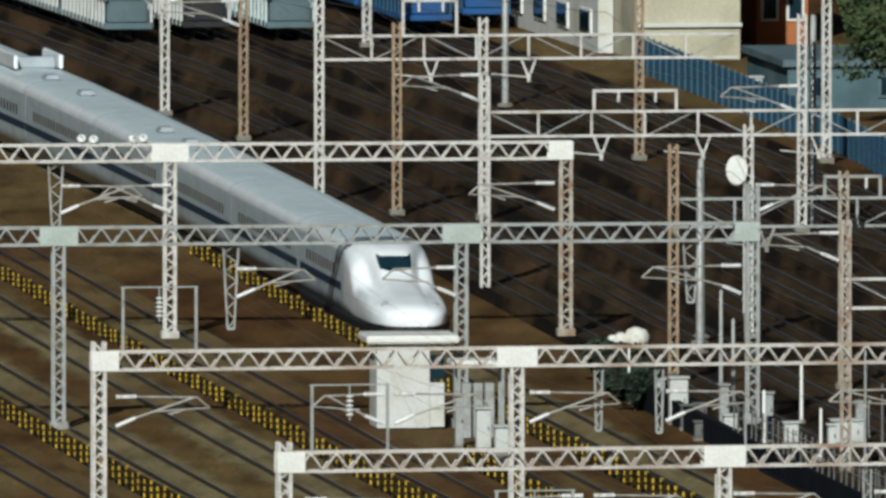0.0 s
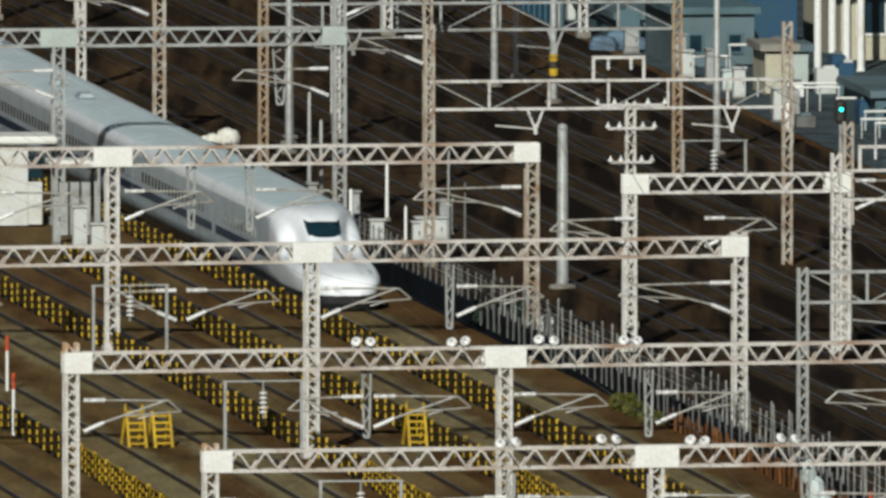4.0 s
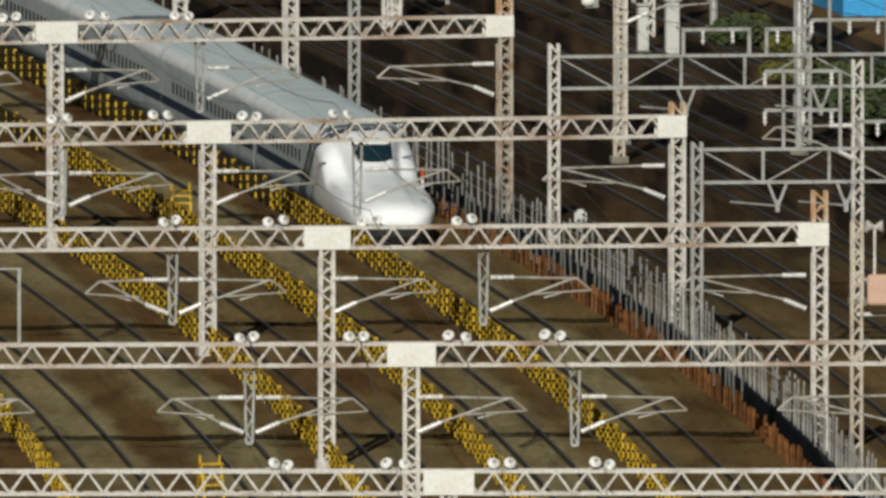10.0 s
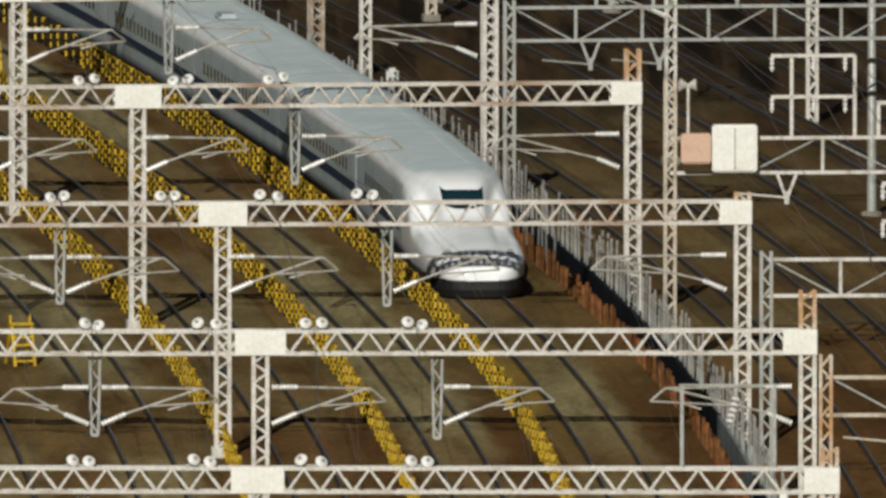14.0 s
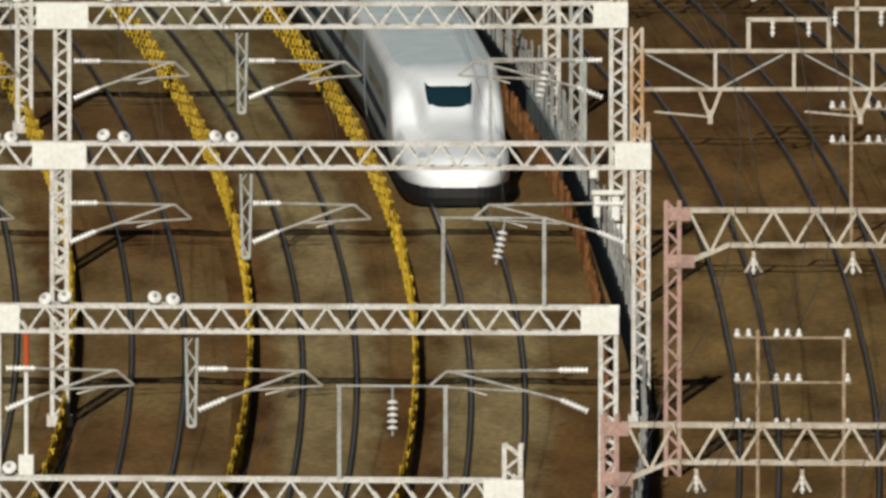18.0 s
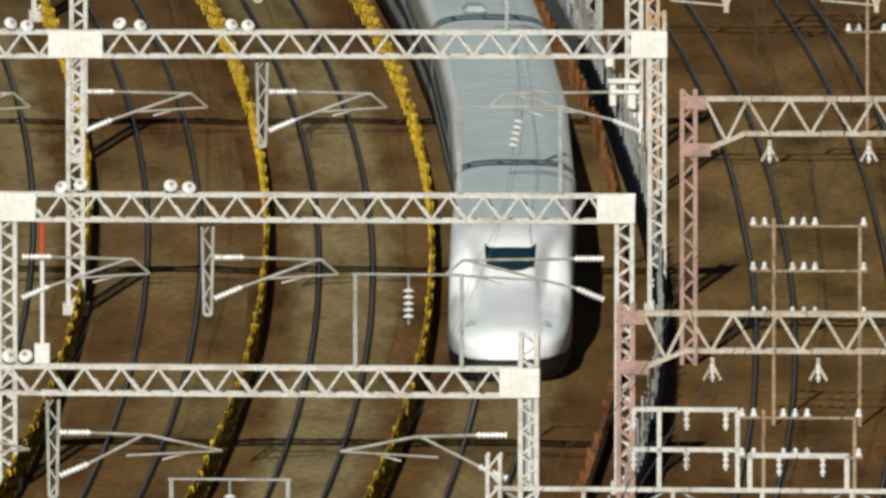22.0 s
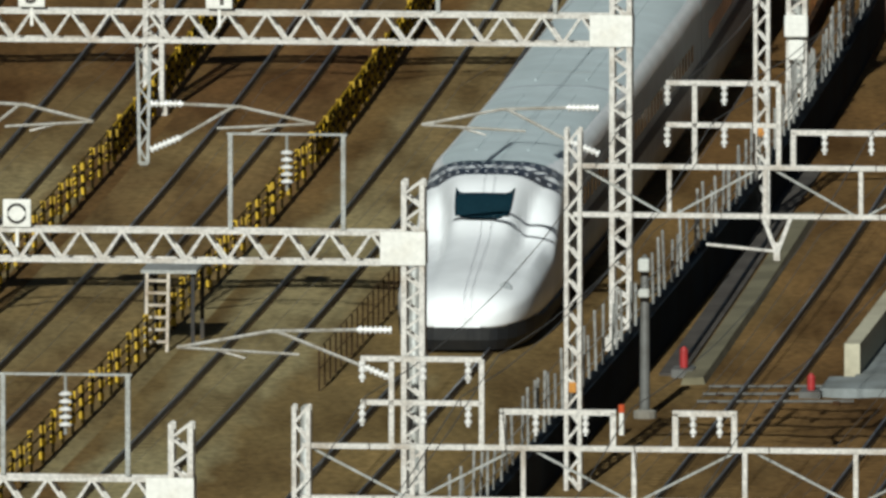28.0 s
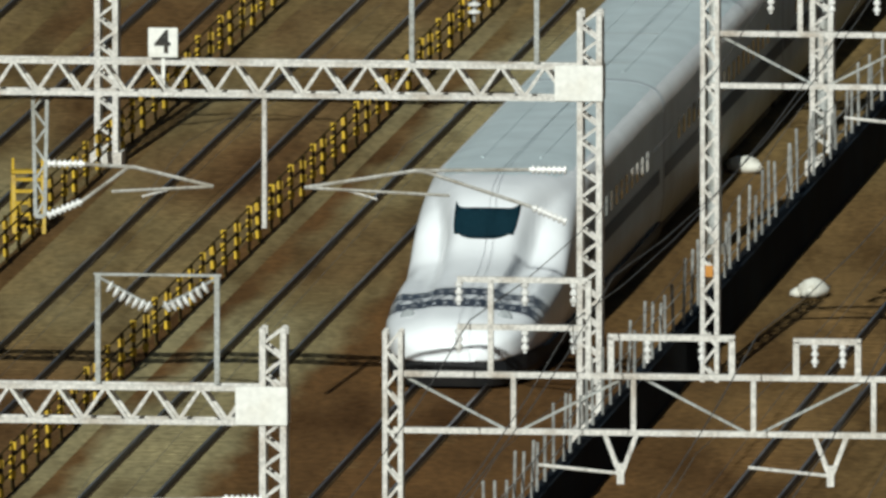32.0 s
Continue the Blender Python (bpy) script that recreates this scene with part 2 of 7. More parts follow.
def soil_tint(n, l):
    """Soil tint along the line: brighter near the tower, browner midway, darker far off."""
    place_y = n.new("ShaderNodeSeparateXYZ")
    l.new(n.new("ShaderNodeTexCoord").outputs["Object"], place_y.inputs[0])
    muted = n.new("ShaderNodeMapRange")
    muted.inputs["From Min"].default_value, muted.inputs["From Max"].default_value = 780.0, 1400.0
    l.new(place_y.outputs["Y"], muted.inputs["Value"])
    return ramp(n, l, muted.outputs[0], ((0.0, (1.32, 1.29, 1.28)), (0.13, (1.22, 1.18, 1.17)), (0.24, (1.14, 1.01, 0.93)), (0.48, (1.12, 0.98, 0.90)), (0.58, (0.93, 0.90, 0.87)), (1.0, (0.84, 0.79, 0.78)))).outputs[0]


def earth_colour(n, l):
    """Rust-brown dirt in long soft patches along the line."""
    big = noise_node(n, l, 0.05, 4, (1, 0.22, 1))
    mid = noise_node(n, l, 0.5, 5, (1, 0.2, 1))
    c = ramp(n, l, big.outputs[0], ((0.36, (0.096, 0.052, 0.0195)), (0.48, (0.132, 0.082, 0.032)), (0.60, (0.154, 0.111, 0.046)))).outputs[0]
    r = ramp(n, l, mid.outputs[0], ((0.32, (0.58, 0.54, 0.50)), (0.5, (1.0, 1.0, 1.0)), (0.68, (1.36, 1.34, 1.30)))).outputs[0]
    return mix(n, l, 1.0, c, r, "MULTIPLY")


def stone_colour(n, l):
    """Khaki ballast with rust-brown patches."""
    big = noise_node(n, l, 0.07, 4, (1, 0.3, 1))
    mid = noise_node(n, l, 0.8, 4, (1, 0.16, 1))
    c = ramp(n, l, big.outputs[0], ((0.33, (0.112, 0.066, 0.026)), (0.43, (0.158, 0.120, 0.055)), (0.54, (0.228, 0.197, 0.104)))).outputs[0]
    r = ramp(n, l, mid.outputs[0], ((0.32, (0.66, 0.62, 0.58)), (0.5, (1.0, 1.0, 1.0)), (0.68, (1.20, 1.19, 1.17)))).outputs[0]
    return mix(n, l, 1.0, c, r, "MULTIPLY")


def gritty(n, l, b, c):
    """Stone grain over the colour c, and its relief."""
    fine = noise_node(n, l, 5, 4, (1, 0.45, 1))
    r = ramp(n, l, fine.outputs[0], ((0.3, (0.70, 0.70, 0.70)), (0.72, (1.24, 1.24, 1.24)))).outputs[0]
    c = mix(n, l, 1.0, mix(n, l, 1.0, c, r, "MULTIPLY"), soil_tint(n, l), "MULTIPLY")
    l.new(c, b.inputs["Base Color"])
    bp = n.new("ShaderNodeBump")
    bp.inputs["Strength"].default_value, bp.inputs["Distance"].default_value = 0.5, 0.06
    l.new(fine.outputs[0], bp.inputs["Height"])
    l.new(bp.outputs[0], b.inputs["Normal"])


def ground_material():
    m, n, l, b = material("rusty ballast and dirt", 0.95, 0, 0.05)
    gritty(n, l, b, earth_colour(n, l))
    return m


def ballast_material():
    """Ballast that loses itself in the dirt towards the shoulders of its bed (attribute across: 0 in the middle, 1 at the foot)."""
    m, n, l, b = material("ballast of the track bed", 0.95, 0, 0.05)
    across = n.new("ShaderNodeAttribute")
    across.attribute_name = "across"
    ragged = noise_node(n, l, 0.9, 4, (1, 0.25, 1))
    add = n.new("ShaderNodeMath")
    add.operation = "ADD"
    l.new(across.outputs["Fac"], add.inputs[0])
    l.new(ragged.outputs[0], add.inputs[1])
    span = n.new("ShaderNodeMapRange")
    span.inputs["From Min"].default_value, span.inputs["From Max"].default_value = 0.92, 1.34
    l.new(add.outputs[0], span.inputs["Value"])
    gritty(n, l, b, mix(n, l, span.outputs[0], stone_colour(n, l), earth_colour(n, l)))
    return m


def brown_colour(n, l):
    """Rust-brown ballast with khaki patches where it was renewed."""
    big = noise_node(n, l, 0.11, 4, (1, 0.3, 1))
    c = ramp(n, l, big.outputs[0], ((0.36, (0.112, 0.064, 0.026)), (0.46, (0.143, 0.094, 0.040)), (0.56, (0.167, 0.125, 0.056)), (0.66, (0.178, 0.144, 0.072)))).outputs[0]
    mid = noise_node(n, l, 0.6, 4, (1, 0.18, 1))
    r = ramp(n, l, mid.outputs[0], ((0.32, (0.64, 0.60, 0.56)), (0.5, (1.0, 1.0, 1.0)), (0.68, (1.26, 1.25, 1.22)))).outputs[0]
    return mix(n, l, 1.0, c, r, "MULTIPLY")


def brown_material():
    m, n, l, b = material("brown yard ballast", 0.95, 0, 0.05)
    gritty(n, l, b, brown_colour(n, l))
    return m


def dark_material():
    """Brown ballast that turns darker, in streaks along the rails, towards the far yard."""
    m, n, l, b = material("dark streaked yard ballast", 0.95, 0, 0.05)
    streak = noise_node(n, l, 0.75, 5, (1, 0.035, 1))
    dark_tone = ramp(n, l, streak.outputs[0], ((0.455, (0.013, 0.0095, 0.0065)), (0.675, (0.092, 0.059, 0.029)))).outputs[0]
    place_y = n.new("ShaderNodeSeparateXYZ")
    l.new(n.new("ShaderNodeTexCoord").outputs["Object"], place_y.inputs[0])
    far = n.new("ShaderNodeMapRange")
    far.inputs["From Min"].default_value, far.inputs["From Max"].default_value = 1180.0, 1330.0
    l.new(place_y.outputs["Y"], far.inputs["Value"])
    patch = noise_node(n, l, 0.09, 4, (1, 0.15, 1))
    add = n.new("ShaderNodeMath")
    add.operation = "ADD"
    l.new(far.outputs[0], add.inputs[0])
    l.new(patch.outputs[0], add.inputs[1])
    span = n.new("ShaderNodeMapRange")
    span.inputs["From Min"].default_value, span.inputs["From Max"].default_value = 0.62, 1.1
    l.new(add.outputs[0], span.inputs["Value"])
    gritty(n, l, b, mix(n, l, span.outputs[0], brown_colour(n, l), dark_tone))
    return m


GROUND = ground_material()
BROWN_BED = brown_material()
DARK_BED = dark_material()
BALLAST = ballast_material()
STAKE = weathered("rusty stake", (0.160, 0.068, 0.024), (0.045, 0.026, 0.015), 0.5, 2, 14, 0.9, vary=0.45, spec=0.05)
NAVY = weathered("navy blue ditch sheet", (0.007, 0.014, 0.026), (0.012, 0.018, 0.024), 0.5, 0.6, 8, 0.7, spec=0.05)
STREAK = weathered("cream steel with rust streaks", (0.595, 0.561, 0.51), (0.2805, 0.17, 0.102), 0.56, 0.35, 14, 0.6, stretch=(1, 0.2, 1.6), grain=0.28)
DARK_STRIP = weathered("dark ballast along a rail", (0.04675, 0.03145, 0.017), (0.08925, 0.0578, 0.02805), 0.56, 0.5, 6, 0.95, 0, 0.3, stretch=(1, 0.1, 1), grain=0.25, spec=0.05)
DARK_SLEEPER = weathered("dark old sleeper", (0.0578, 0.03995, 0.0221), (0.034, 0.0238, 0.0136), 0.5, 0.3, 8, 0.9, spec=0.05)


# ---------------------------------------------------------------- plan of the line
# heading (sideways metres per metre) of the main line at every 40 m from 640 m out, and its x at 1000 m
LINE = (0.0914, 0.0958, 0.1002, 0.1045, 0.1075, 0.1054, 0.0952, 0.0773, 0.0539, 0.0286, 0.0041, -0.0191, -0.0432, -0.0682, -0.0928, -0.1144, -0.1315, -0.1426, -0.1472, -0.1458, -0.1397, -0.1331, -0.1316, -0.1371, -0.1477, -0.1599, -0.1720, -0.1842, -0.1964)


_ys = np.arange(450.0, 2400.0, 0.5)
_hs = np.interp(_ys, np.arange(640.0, 1761.0, 40.0), LINE)
_xs = np.concatenate(([0.0], np.cumsum((_hs[1:] + _hs[:-1]) * 0.25)))
_xs += 15.522 - np.interp(1000.0, _ys, _xs)
_ss = np.concatenate(([0.0], np.cumsum(np.hypot(np.diff(_xs), np.diff(_ys)))))
_ss -= np.interp(1000.0, _ys, _ss)


def at(s, d, z=0.0):
    """World place s metres along the main line (away from the tower), d metres to its right, z up."""
    y = float(np.interp(s, _ss, _ys))
    x, h = float(np.interp(y, _ys, _xs)), float(np.interp(y, _ys, _hs))
    k = 1 / math.hypot(h, 1)
    return Vector((x + d * k, y - d * h * k, z))


def heading(s):
    """Degrees by which a thing whose own y runs along the line is turned."""
    return -math.degrees(math.atan(float(np.interp(s, _ss, _hs))))


def place(s, d, z=0.0):
    p = at(s, d, z)
    return pose(p.x, p.y, p.z, 0, 0, heading(s))


# ---------------------------------------------------------------- mesh helpers
def interp(table, u):
    return float(np.interp(u, [a for a, _ in table], [b for _, b in table]))


def box(bm, c, size, mat=0):
    x, y, z = (v / 2 for v in size)
    vs = [bm.verts.new((c[0] + i * x, c[1] + j * y, c[2] + k * z)) for i in (-1, 1) for j in (-1, 1) for k in (-1, 1)]
    for f in ((0, 1, 3, 2), (4, 6, 7, 5), (0, 4, 5, 1), (2, 3, 7, 6), (0, 2, 6, 4), (1, 5, 7, 3)):
        bm.faces.new([vs[i] for i in f]).material_index = mat


def bar(bm, a, b, w, h=None, mat=0):
    """A straight bar of section w x h from a to b."""
    a, b = Vector(a), Vector(b)
    h = h or w
    t = (b - a).normalized()
    up = Vector((0, 0, 1)) if abs(t.z) < 0.95 else Vector((0, 1, 0))
    r = t.cross(up).normalized()
    u = r.cross(t)
    r, u = r * w / 2, u * h / 2
    vs = [bm.verts.new(p + i * r + j * u) for p in (a, b) for i, j in ((-1, -1), (1, -1), (1, 1), (-1, 1))]
    for f in ((3, 2, 1, 0), (4, 5, 6, 7), (0, 1, 5, 4), (1, 2, 6, 5), (2, 3, 7, 6), (3, 0, 4, 7)):
        bm.faces.new([vs[i] for i in f]).material_index = mat


def zigzag(bm, pts, w):
    """One continuous flat bar folded through the points of an upright zigzag in its own x-z plane."""
    rings = []
    for p in pts:
        rings.append([bm.verts.new(p + Vector((0, j * w / 2, i * w * 0.62))) for i, j in ((-1, -1), (-1, 1), (1, 1), (1, -1))])
    for a, b in zip(rings, rings[1:]):
        for k in range(4):
            bm.faces.new((a[k], a[(k + 1) % 4], b[(k + 1) % 4], b[k]))
    bm.faces.new(rings[0][::-1])
    bm.faces.new(rings[-1])


def rod(bm, a, b, r0, r1=None, n=8, mat=0):
    """A round rod, tapered from r0 to r1."""
    a, b = Vector(a), Vector(b)
    r1 = r0 if r1 is None else r1
    t = (b - a).normalized()
    u = t.orthogonal().normalized()
    v = t.cross(u)
    rings = [[bm.verts.new(p + r * (math.cos(k * 2 * math.pi / n) * u + math.sin(k * 2 * math.pi / n) * v)) for k in range(n)] for p, r in ((a, r0), (b, r1))]
    for k in range(n):
        bm.faces.new((rings[0][k], rings[0][(k + 1) % n], rings[1][(k + 1) % n], rings[1][k])).material_index = mat
    bm.faces.new(rings[0][::-1]).material_index = mat
    bm.faces.new(rings[1]).material_index = mat


def turned(bm, profile, base=(0, 0, 0), n=10, mat=0, axis=(0, 0, 1)):
    """A solid of revolution: profile of (radius, height) along axis."""
    q = Vector((0, 0, 1)).rotation_difference(Vector(axis).normalized())
    base = Vector(base)
    rings = [[bm.verts.new(base + q @ Vector((r * math.cos(k * 2 * math.pi / n), r * math.sin(k * 2 * math.pi / n), z))) for k in range(n)] for r, z in profile]
    for a, b in zip(rings, rings[1:]):
        for k in range(n):
            bm.faces.new((a[k], a[(k + 1) % n], b[(k + 1) % n], b[k])).material_index = mat
    bm.faces.new(rings[0][::-1]).material_index = mat
    bm.faces.new(rings[-1]).material_index = mat


def mesh(bm, *mats, smooth=False):
    bmesh.ops.recalc_face_normals(bm, faces=bm.faces)
    me = bpy.data.meshes.new("mesh")
    bm.to_mesh(me)
    bm.free()
    for m in mats:
        me.materials.append(m)
    if smooth:
        me.polygons.foreach_set("use_smooth", [True] * len(me.polygons))
    return me


def part(name, bm, mats, parent, label="", m=None, smooth=False):
    me = bm if isinstance(bm, bpy.types.Mesh) else mesh(bm, *(mats if isinstance(mats, (list, tuple)) else (mats,)), smooth=smooth)
    ob = new(name, me)
    ob.parent = parent
    if m is not None:
        ob.matrix_basis = m
    if label:
        ob["label"] = label
    return ob


def empty(name, m, label, category, group="", kind=""):
    ob = new(name)
    ob.empty_display_size = 0.2
    ob.matrix_basis = m
    return tagged(ob, label, category, group, kind)


def sweep(s0, s1, section, step=5.0, shift=None):
    """A mesh swept along the line from s0 to s1; section: closed outline of (d, z); shift(s) is added to d."""
    n = max(2, int(abs(s1 - s0) / step) + 1)
    verts, faces, k = [], [], len(section)
    for s in np.linspace(s0, s1, n):
        e = shift(s) if shift else 0.0
        verts += [at(s, d + e, z)[:] for d, z in section]
    for i in range(n - 1):
        for j in range(k):
            faces.append((i * k + j, i * k + (j + 1) % k, (i + 1) * k + (j + 1) % k, (i + 1) * k + j))
    faces += [tuple(range(k))[::-1], tuple((n - 1) * k + j for j in range(k))]
    me = bpy.data.meshes.new("mesh")
    me.from_pydata(verts, [], faces)
    me.update()
    return me


def with_material(me, *mats):
    for m in mats:
        me.materials.append(m)
    return me


# ---------------------------------------------------------------- ground and tracks
def build_ground():
    bm = bmesh.new()
    xs = [-3000, -600, -200, -120, -80, -40, 0, 40, 80, 120, 200, 600, 3000]
    ys = [-1500, 0, 400, 550] + list(range(600, 2000, 50)) + [2200, 3000, 4900]
    grid = [[bm.verts.new((x, y, 0)) for x in xs] for y in ys]
    for r0, r1 in zip(grid, grid[1:]):
        for i in range(len(xs) - 1):
            bm.faces.new((r0[i], r0[i + 1], r1[i + 1], r1[i]))
    ob = new("ground", mesh(bm, GROUND))
    tagged(ob, "rust-brown dirt and ballast of a rail yard", "ground", kind="structure")


S0, S1 = -420.0, 830.0
MAIN = ((0.0, S0, S1), (-4.69, S0, 428), (-9.5, S0, S1), (-14.25, S0, S1), (-18.9, S0, S1), (-24.2, S0, S1), (-29.5, S0, S1), (-34.2, S0, S1), (-38.9, S0, S1))
RIGHT = ((7.2, S0, S1), (11.0, S0, S1), (14.8, -40, S1), (18.6, 60, S1), (22.4, 120, S1), (26.2, 170, S1), (29.6, 260, S1))


def line_bend(s):
    """Metres the running tracks lie right of LINE, fitted to the camera's view."""
    return interp(((-420, 0.03), (-200, 0.06), (-135, 0.1), (-100, 0.03), (-45, 0.05), (20, -0.11), (60, -0.17), (134, -0.24), (189, -0.22), (262, -0.32), (340, -0.36), (400, -0.42), (460, -0.6), (510, -0.93), (600, -1.2), (830, -1.5)), s)


def fence_bend(s):
    """The same for the fences between the tracks, which swing out with them at the far end alone."""
    return interp(((-420, 0), (310, 0), (400, -0.42), (460, -0.6), (510, -0.93), (600, -1.2), (830, -1.5)), s)


def side_bend(s):
    """The same for the neighbouring line, which swings away near the tower."""
    return float(np.interp(s, (-420, -200, -120, -68, 0, 40, 120, 830), (1.35, 1.0, 0.68, 0.36, -0.05, -0.2, 0, 0)))


def rust(s, d):
    """How far the ballast of the main line gives way to rust-brown dirt near the tower."""
    return float(np.interp(s, (-150, -85), (0.9, 0.0))) if d == 0.0 else 0.0


def bed_mesh(d, s0, s1, z, bend):
    """Low ballast bed with soft shoulders; the attribute across runs from 0 in its middle to 1 at its foot."""
    profile = ((-2.1, 0.004, 1.0), (-1.5, 0.03, 0.72), (-1.15, 0.05, 0.4), (0.0, 0.05, 0.0), (1.15, 0.05, 0.4), (1.5, 0.03, 0.72), (2.1, 0.004, 1.0))
    verts, faces, across = [], [], []
    n = int((s1 - s0) / 5.0) + 2
    for s in np.linspace(s0, s1, n):
        for x, h, a in profile:
            verts.append(at(s, d + x + bend(s), z + h)[:])
            across.append(a + rust(s, d))
    k = len(profile)
    for i in range(n - 1):
        for j in range(k - 1):
            faces.append((i * k + j, i * k + j + 1, (i + 1) * k + j + 1, (i + 1) * k + j))
    me = bpy.data.meshes.new("mesh")
    me.from_pydata(verts, [], faces)
    me.attributes.new("across", "FLOAT", "POINT").data.foreach_set("value", across)
    me.update()
    return me


def build_track(offset, s0=S0, s1=S1, z=0.0, label="", half=0.7525, bed=BALLAST, sleeper=BALLAST, foot=0.05, bend=line_bend):
    track = empty("railway_track", pose(0, 0, 0), label or "ballasted railway track with rusty steel rails", "railway track", "tracks of the yard", "structure")
    d = offset
    part("track_bed", with_material(bed_mesh(d, s0, s1, z, bend), bed), None, track, "khaki ballast bed")
    for side in (-1, 1):
        c = d + side * half
        part("rail", with_material(sweep(s0, s1, ((c - foot, z + 0.045), (c - foot * 0.7, z + 0.17), (c + foot * 0.7, z + 0.17), (c + foot, z + 0.045)), 5.0, bend), RAIL), None, track, "dark steel rail")
        part("rail_head", with_material(sweep(s0, s1, ((c - 0.028, z + 0.168), (c - 0.026, z + 0.178), (c + 0.026, z + 0.178), (c + 0.028, z + 0.168)), 5.0, bend), RAIL_HEAD), None, track, "worn bright running surface")
        # Darker strip of ballast along each rail.
        part("rail_strip", with_material(sweep(max(s0, -420), s1, ((c - 0.10, z + 0.045), (c - 0.09, z + 0.07), (c + 0.09, z + 0.07), (c + 0.10, z + 0.045)), 5.0, bend), DARK_STRIP), None, track, "dark ballast beside the rail")
    verts, faces, across = [], [], []
    for s in np.arange(s0, s1, 0.62):
        k, e = len(verts), d + bend(s)
        for ds in (-0.12, 0.12):
            verts += [at(s + ds, e - 1.1, z + 0.04)[:], at(s + ds, e - 1.08, z + 0.055)[:], at(s + ds, e + 1.08, z + 0.055)[:], at(s + ds, e + 1.1, z + 0.04)[:]]
        across += [rust(s, d)] * 8
        faces += [(k, k + 1, k + 2, k + 3), (k + 7, k + 6, k + 5, k + 4), (k + 1, k + 5, k + 6, k + 2), (k, k + 4, k + 5, k + 1), (k + 2, k + 6, k + 7, k + 3)]
    me = bpy.data.meshes.new("mesh")
    me.from_pydata(verts, [], faces)
    me.attributes.new("across", "FLOAT", "POINT").data.foreach_set("value", across)
    ob = part("sleepers", with_material(me, sleeper), None, track, "weathered concrete sleepers")
    ob["kind"] = "stuff"
    return track


# ---------------------------------------------------------------- yellow and black fences between the tracks
def fence_post_mesh(size, heights, dark):
    bm = bmesh.new()
    bar(bm, (0, 0, 0), (0, 0, 1.0), 0.07, mat=0)
    for x, z, k in heights:
        box(bm, (x, -0.06, z), (size * k, 0.07, size * 1.3 * k), 1)
    return mesh(bm, dark, YELLOW)


def fence_rise(s):
    """The fences are lower at the far end."""
    return float(np.interp(s, (300, 420, 470), (1.0, 0.86, 0.66)))


def infill_mesh(a, b, d, step):
    """Small golden marker plates that fill the gaps between the posts."""
    bm = bmesh.new()
    rnd = random.Random(round(a * 7 + d))
    for k, s in enumerate(np.arange(a + 0.5 + step / 2, b, step)):
        h = heading(s)
        for z in ((0.26, 0.56, 0.86), (0.13, 0.42, 0.72))[k % 2]:
            c = at(s + rnd.uniform(-0.08, 0.08), d + fence_bend(s) + rnd.uniform(-0.01, 0.01), z + rnd.uniform(-0.015, 0.015))
            k0 = len(bm.verts)
            box(bm, (0, 0, 0), (0.115, 0.06, rnd.uniform(0.17, 0.2)))
            bm.verts.ensure_lookup_table()
            m = pose(c.x, c.y, c.z, 0, 0, h)
            for v in bm.verts[k0:]:
                v.co = m @ v.co
    return mesh(bm, GOLD_NET)


def build_fence(d, s0, s1, step=2.1):
    rows = (((0.0, 0.2, 1.0), (0.01, 0.5, 1.0), (0.0, 0.8, 1.05)), ((0.01, 0.35, 1.0), (-0.01, 0.65, 1.0), (0.0, 0.94, 0.95)))
    near, far = [fence_post_mesh(0.13, r, NETTING) for r in rows], [fence_post_mesh(0.14, r, BLACK) for r in rows]
    rnd = random.Random(round(d * 10))
    cuts = np.arange(s0, s1, 50.0)
    for a in cuts:
        b = min(a + 50.0, s1)
        golden = -110 < a <= 260
        f = empty("trackside_fence", place(a, d + fence_bend(a)), "low trackside fence covered in golden marker plates" if golden else "low dark trackside fence with yellow marker plates", "fence", "fences between the tracks")
        inv = place(a, d + fence_bend(a)).inverted()
        for k, s in enumerate(np.arange(a + 0.5, b, step)):
            part("fence_post", (far if s > 60 else near)[k % 2], None, f, m=inv @ place(s + rnd.uniform(-0.12, 0.12), d + fence_bend(s), rnd.uniform(-0.02, 0.02)) @ pose(0, 0, 0, rnd.uniform(-1.5, 1.5), rnd.uniform(-2, 2), rnd.uniform(-6, 6)) @ Matrix.Diagonal((1, 1, fence_rise(s), 1)))
        if golden:
            me = infill_mesh(a, b, d, step)
            me.transform(inv)
            part("plate_infill", me, None, f, "dusty golden marker plates")["kind"] = "stuff"
        if a > -110:
            me = sweep(a, b, ((d - 0.012, 0.14), (d - 0.012, 0.92 * fence_rise(a)), (d + 0.012, 0.92 * fence_rise(a)), (d + 0.012, 0.14)), 6.0, fence_bend)
            me.transform(inv)
            part("netting", with_material(me, NETTING), None, f, "dusty fence netting")
        for z in (0.39, 0.69, 0.98):
            bm = bmesh.new()
            chain(bm, [inv @ at(s, d + fence_bend(s), z * fence_rise(s)) for s in np.linspace(a, b, 8)], 0.03)
            part("fence_rail", bm, GOLD_NET if golden else (BLACK if a > 0 else NETTING), f)


# ---------------------------------------------------------------- overhead line gantries of the main yard
BRACE = {}
BAY = 0.92


def brace_mesh(mat, h, run, key):
    if (key, mat.name) not in BRACE:
        bm = bmesh.new()
        bar(bm, (0, 0, -h / 2), (run, 0, h / 2), 0.075, 0.06)
        BRACE[key, mat.name] = mesh(bm, mat)
    return BRACE[key, mat.name]


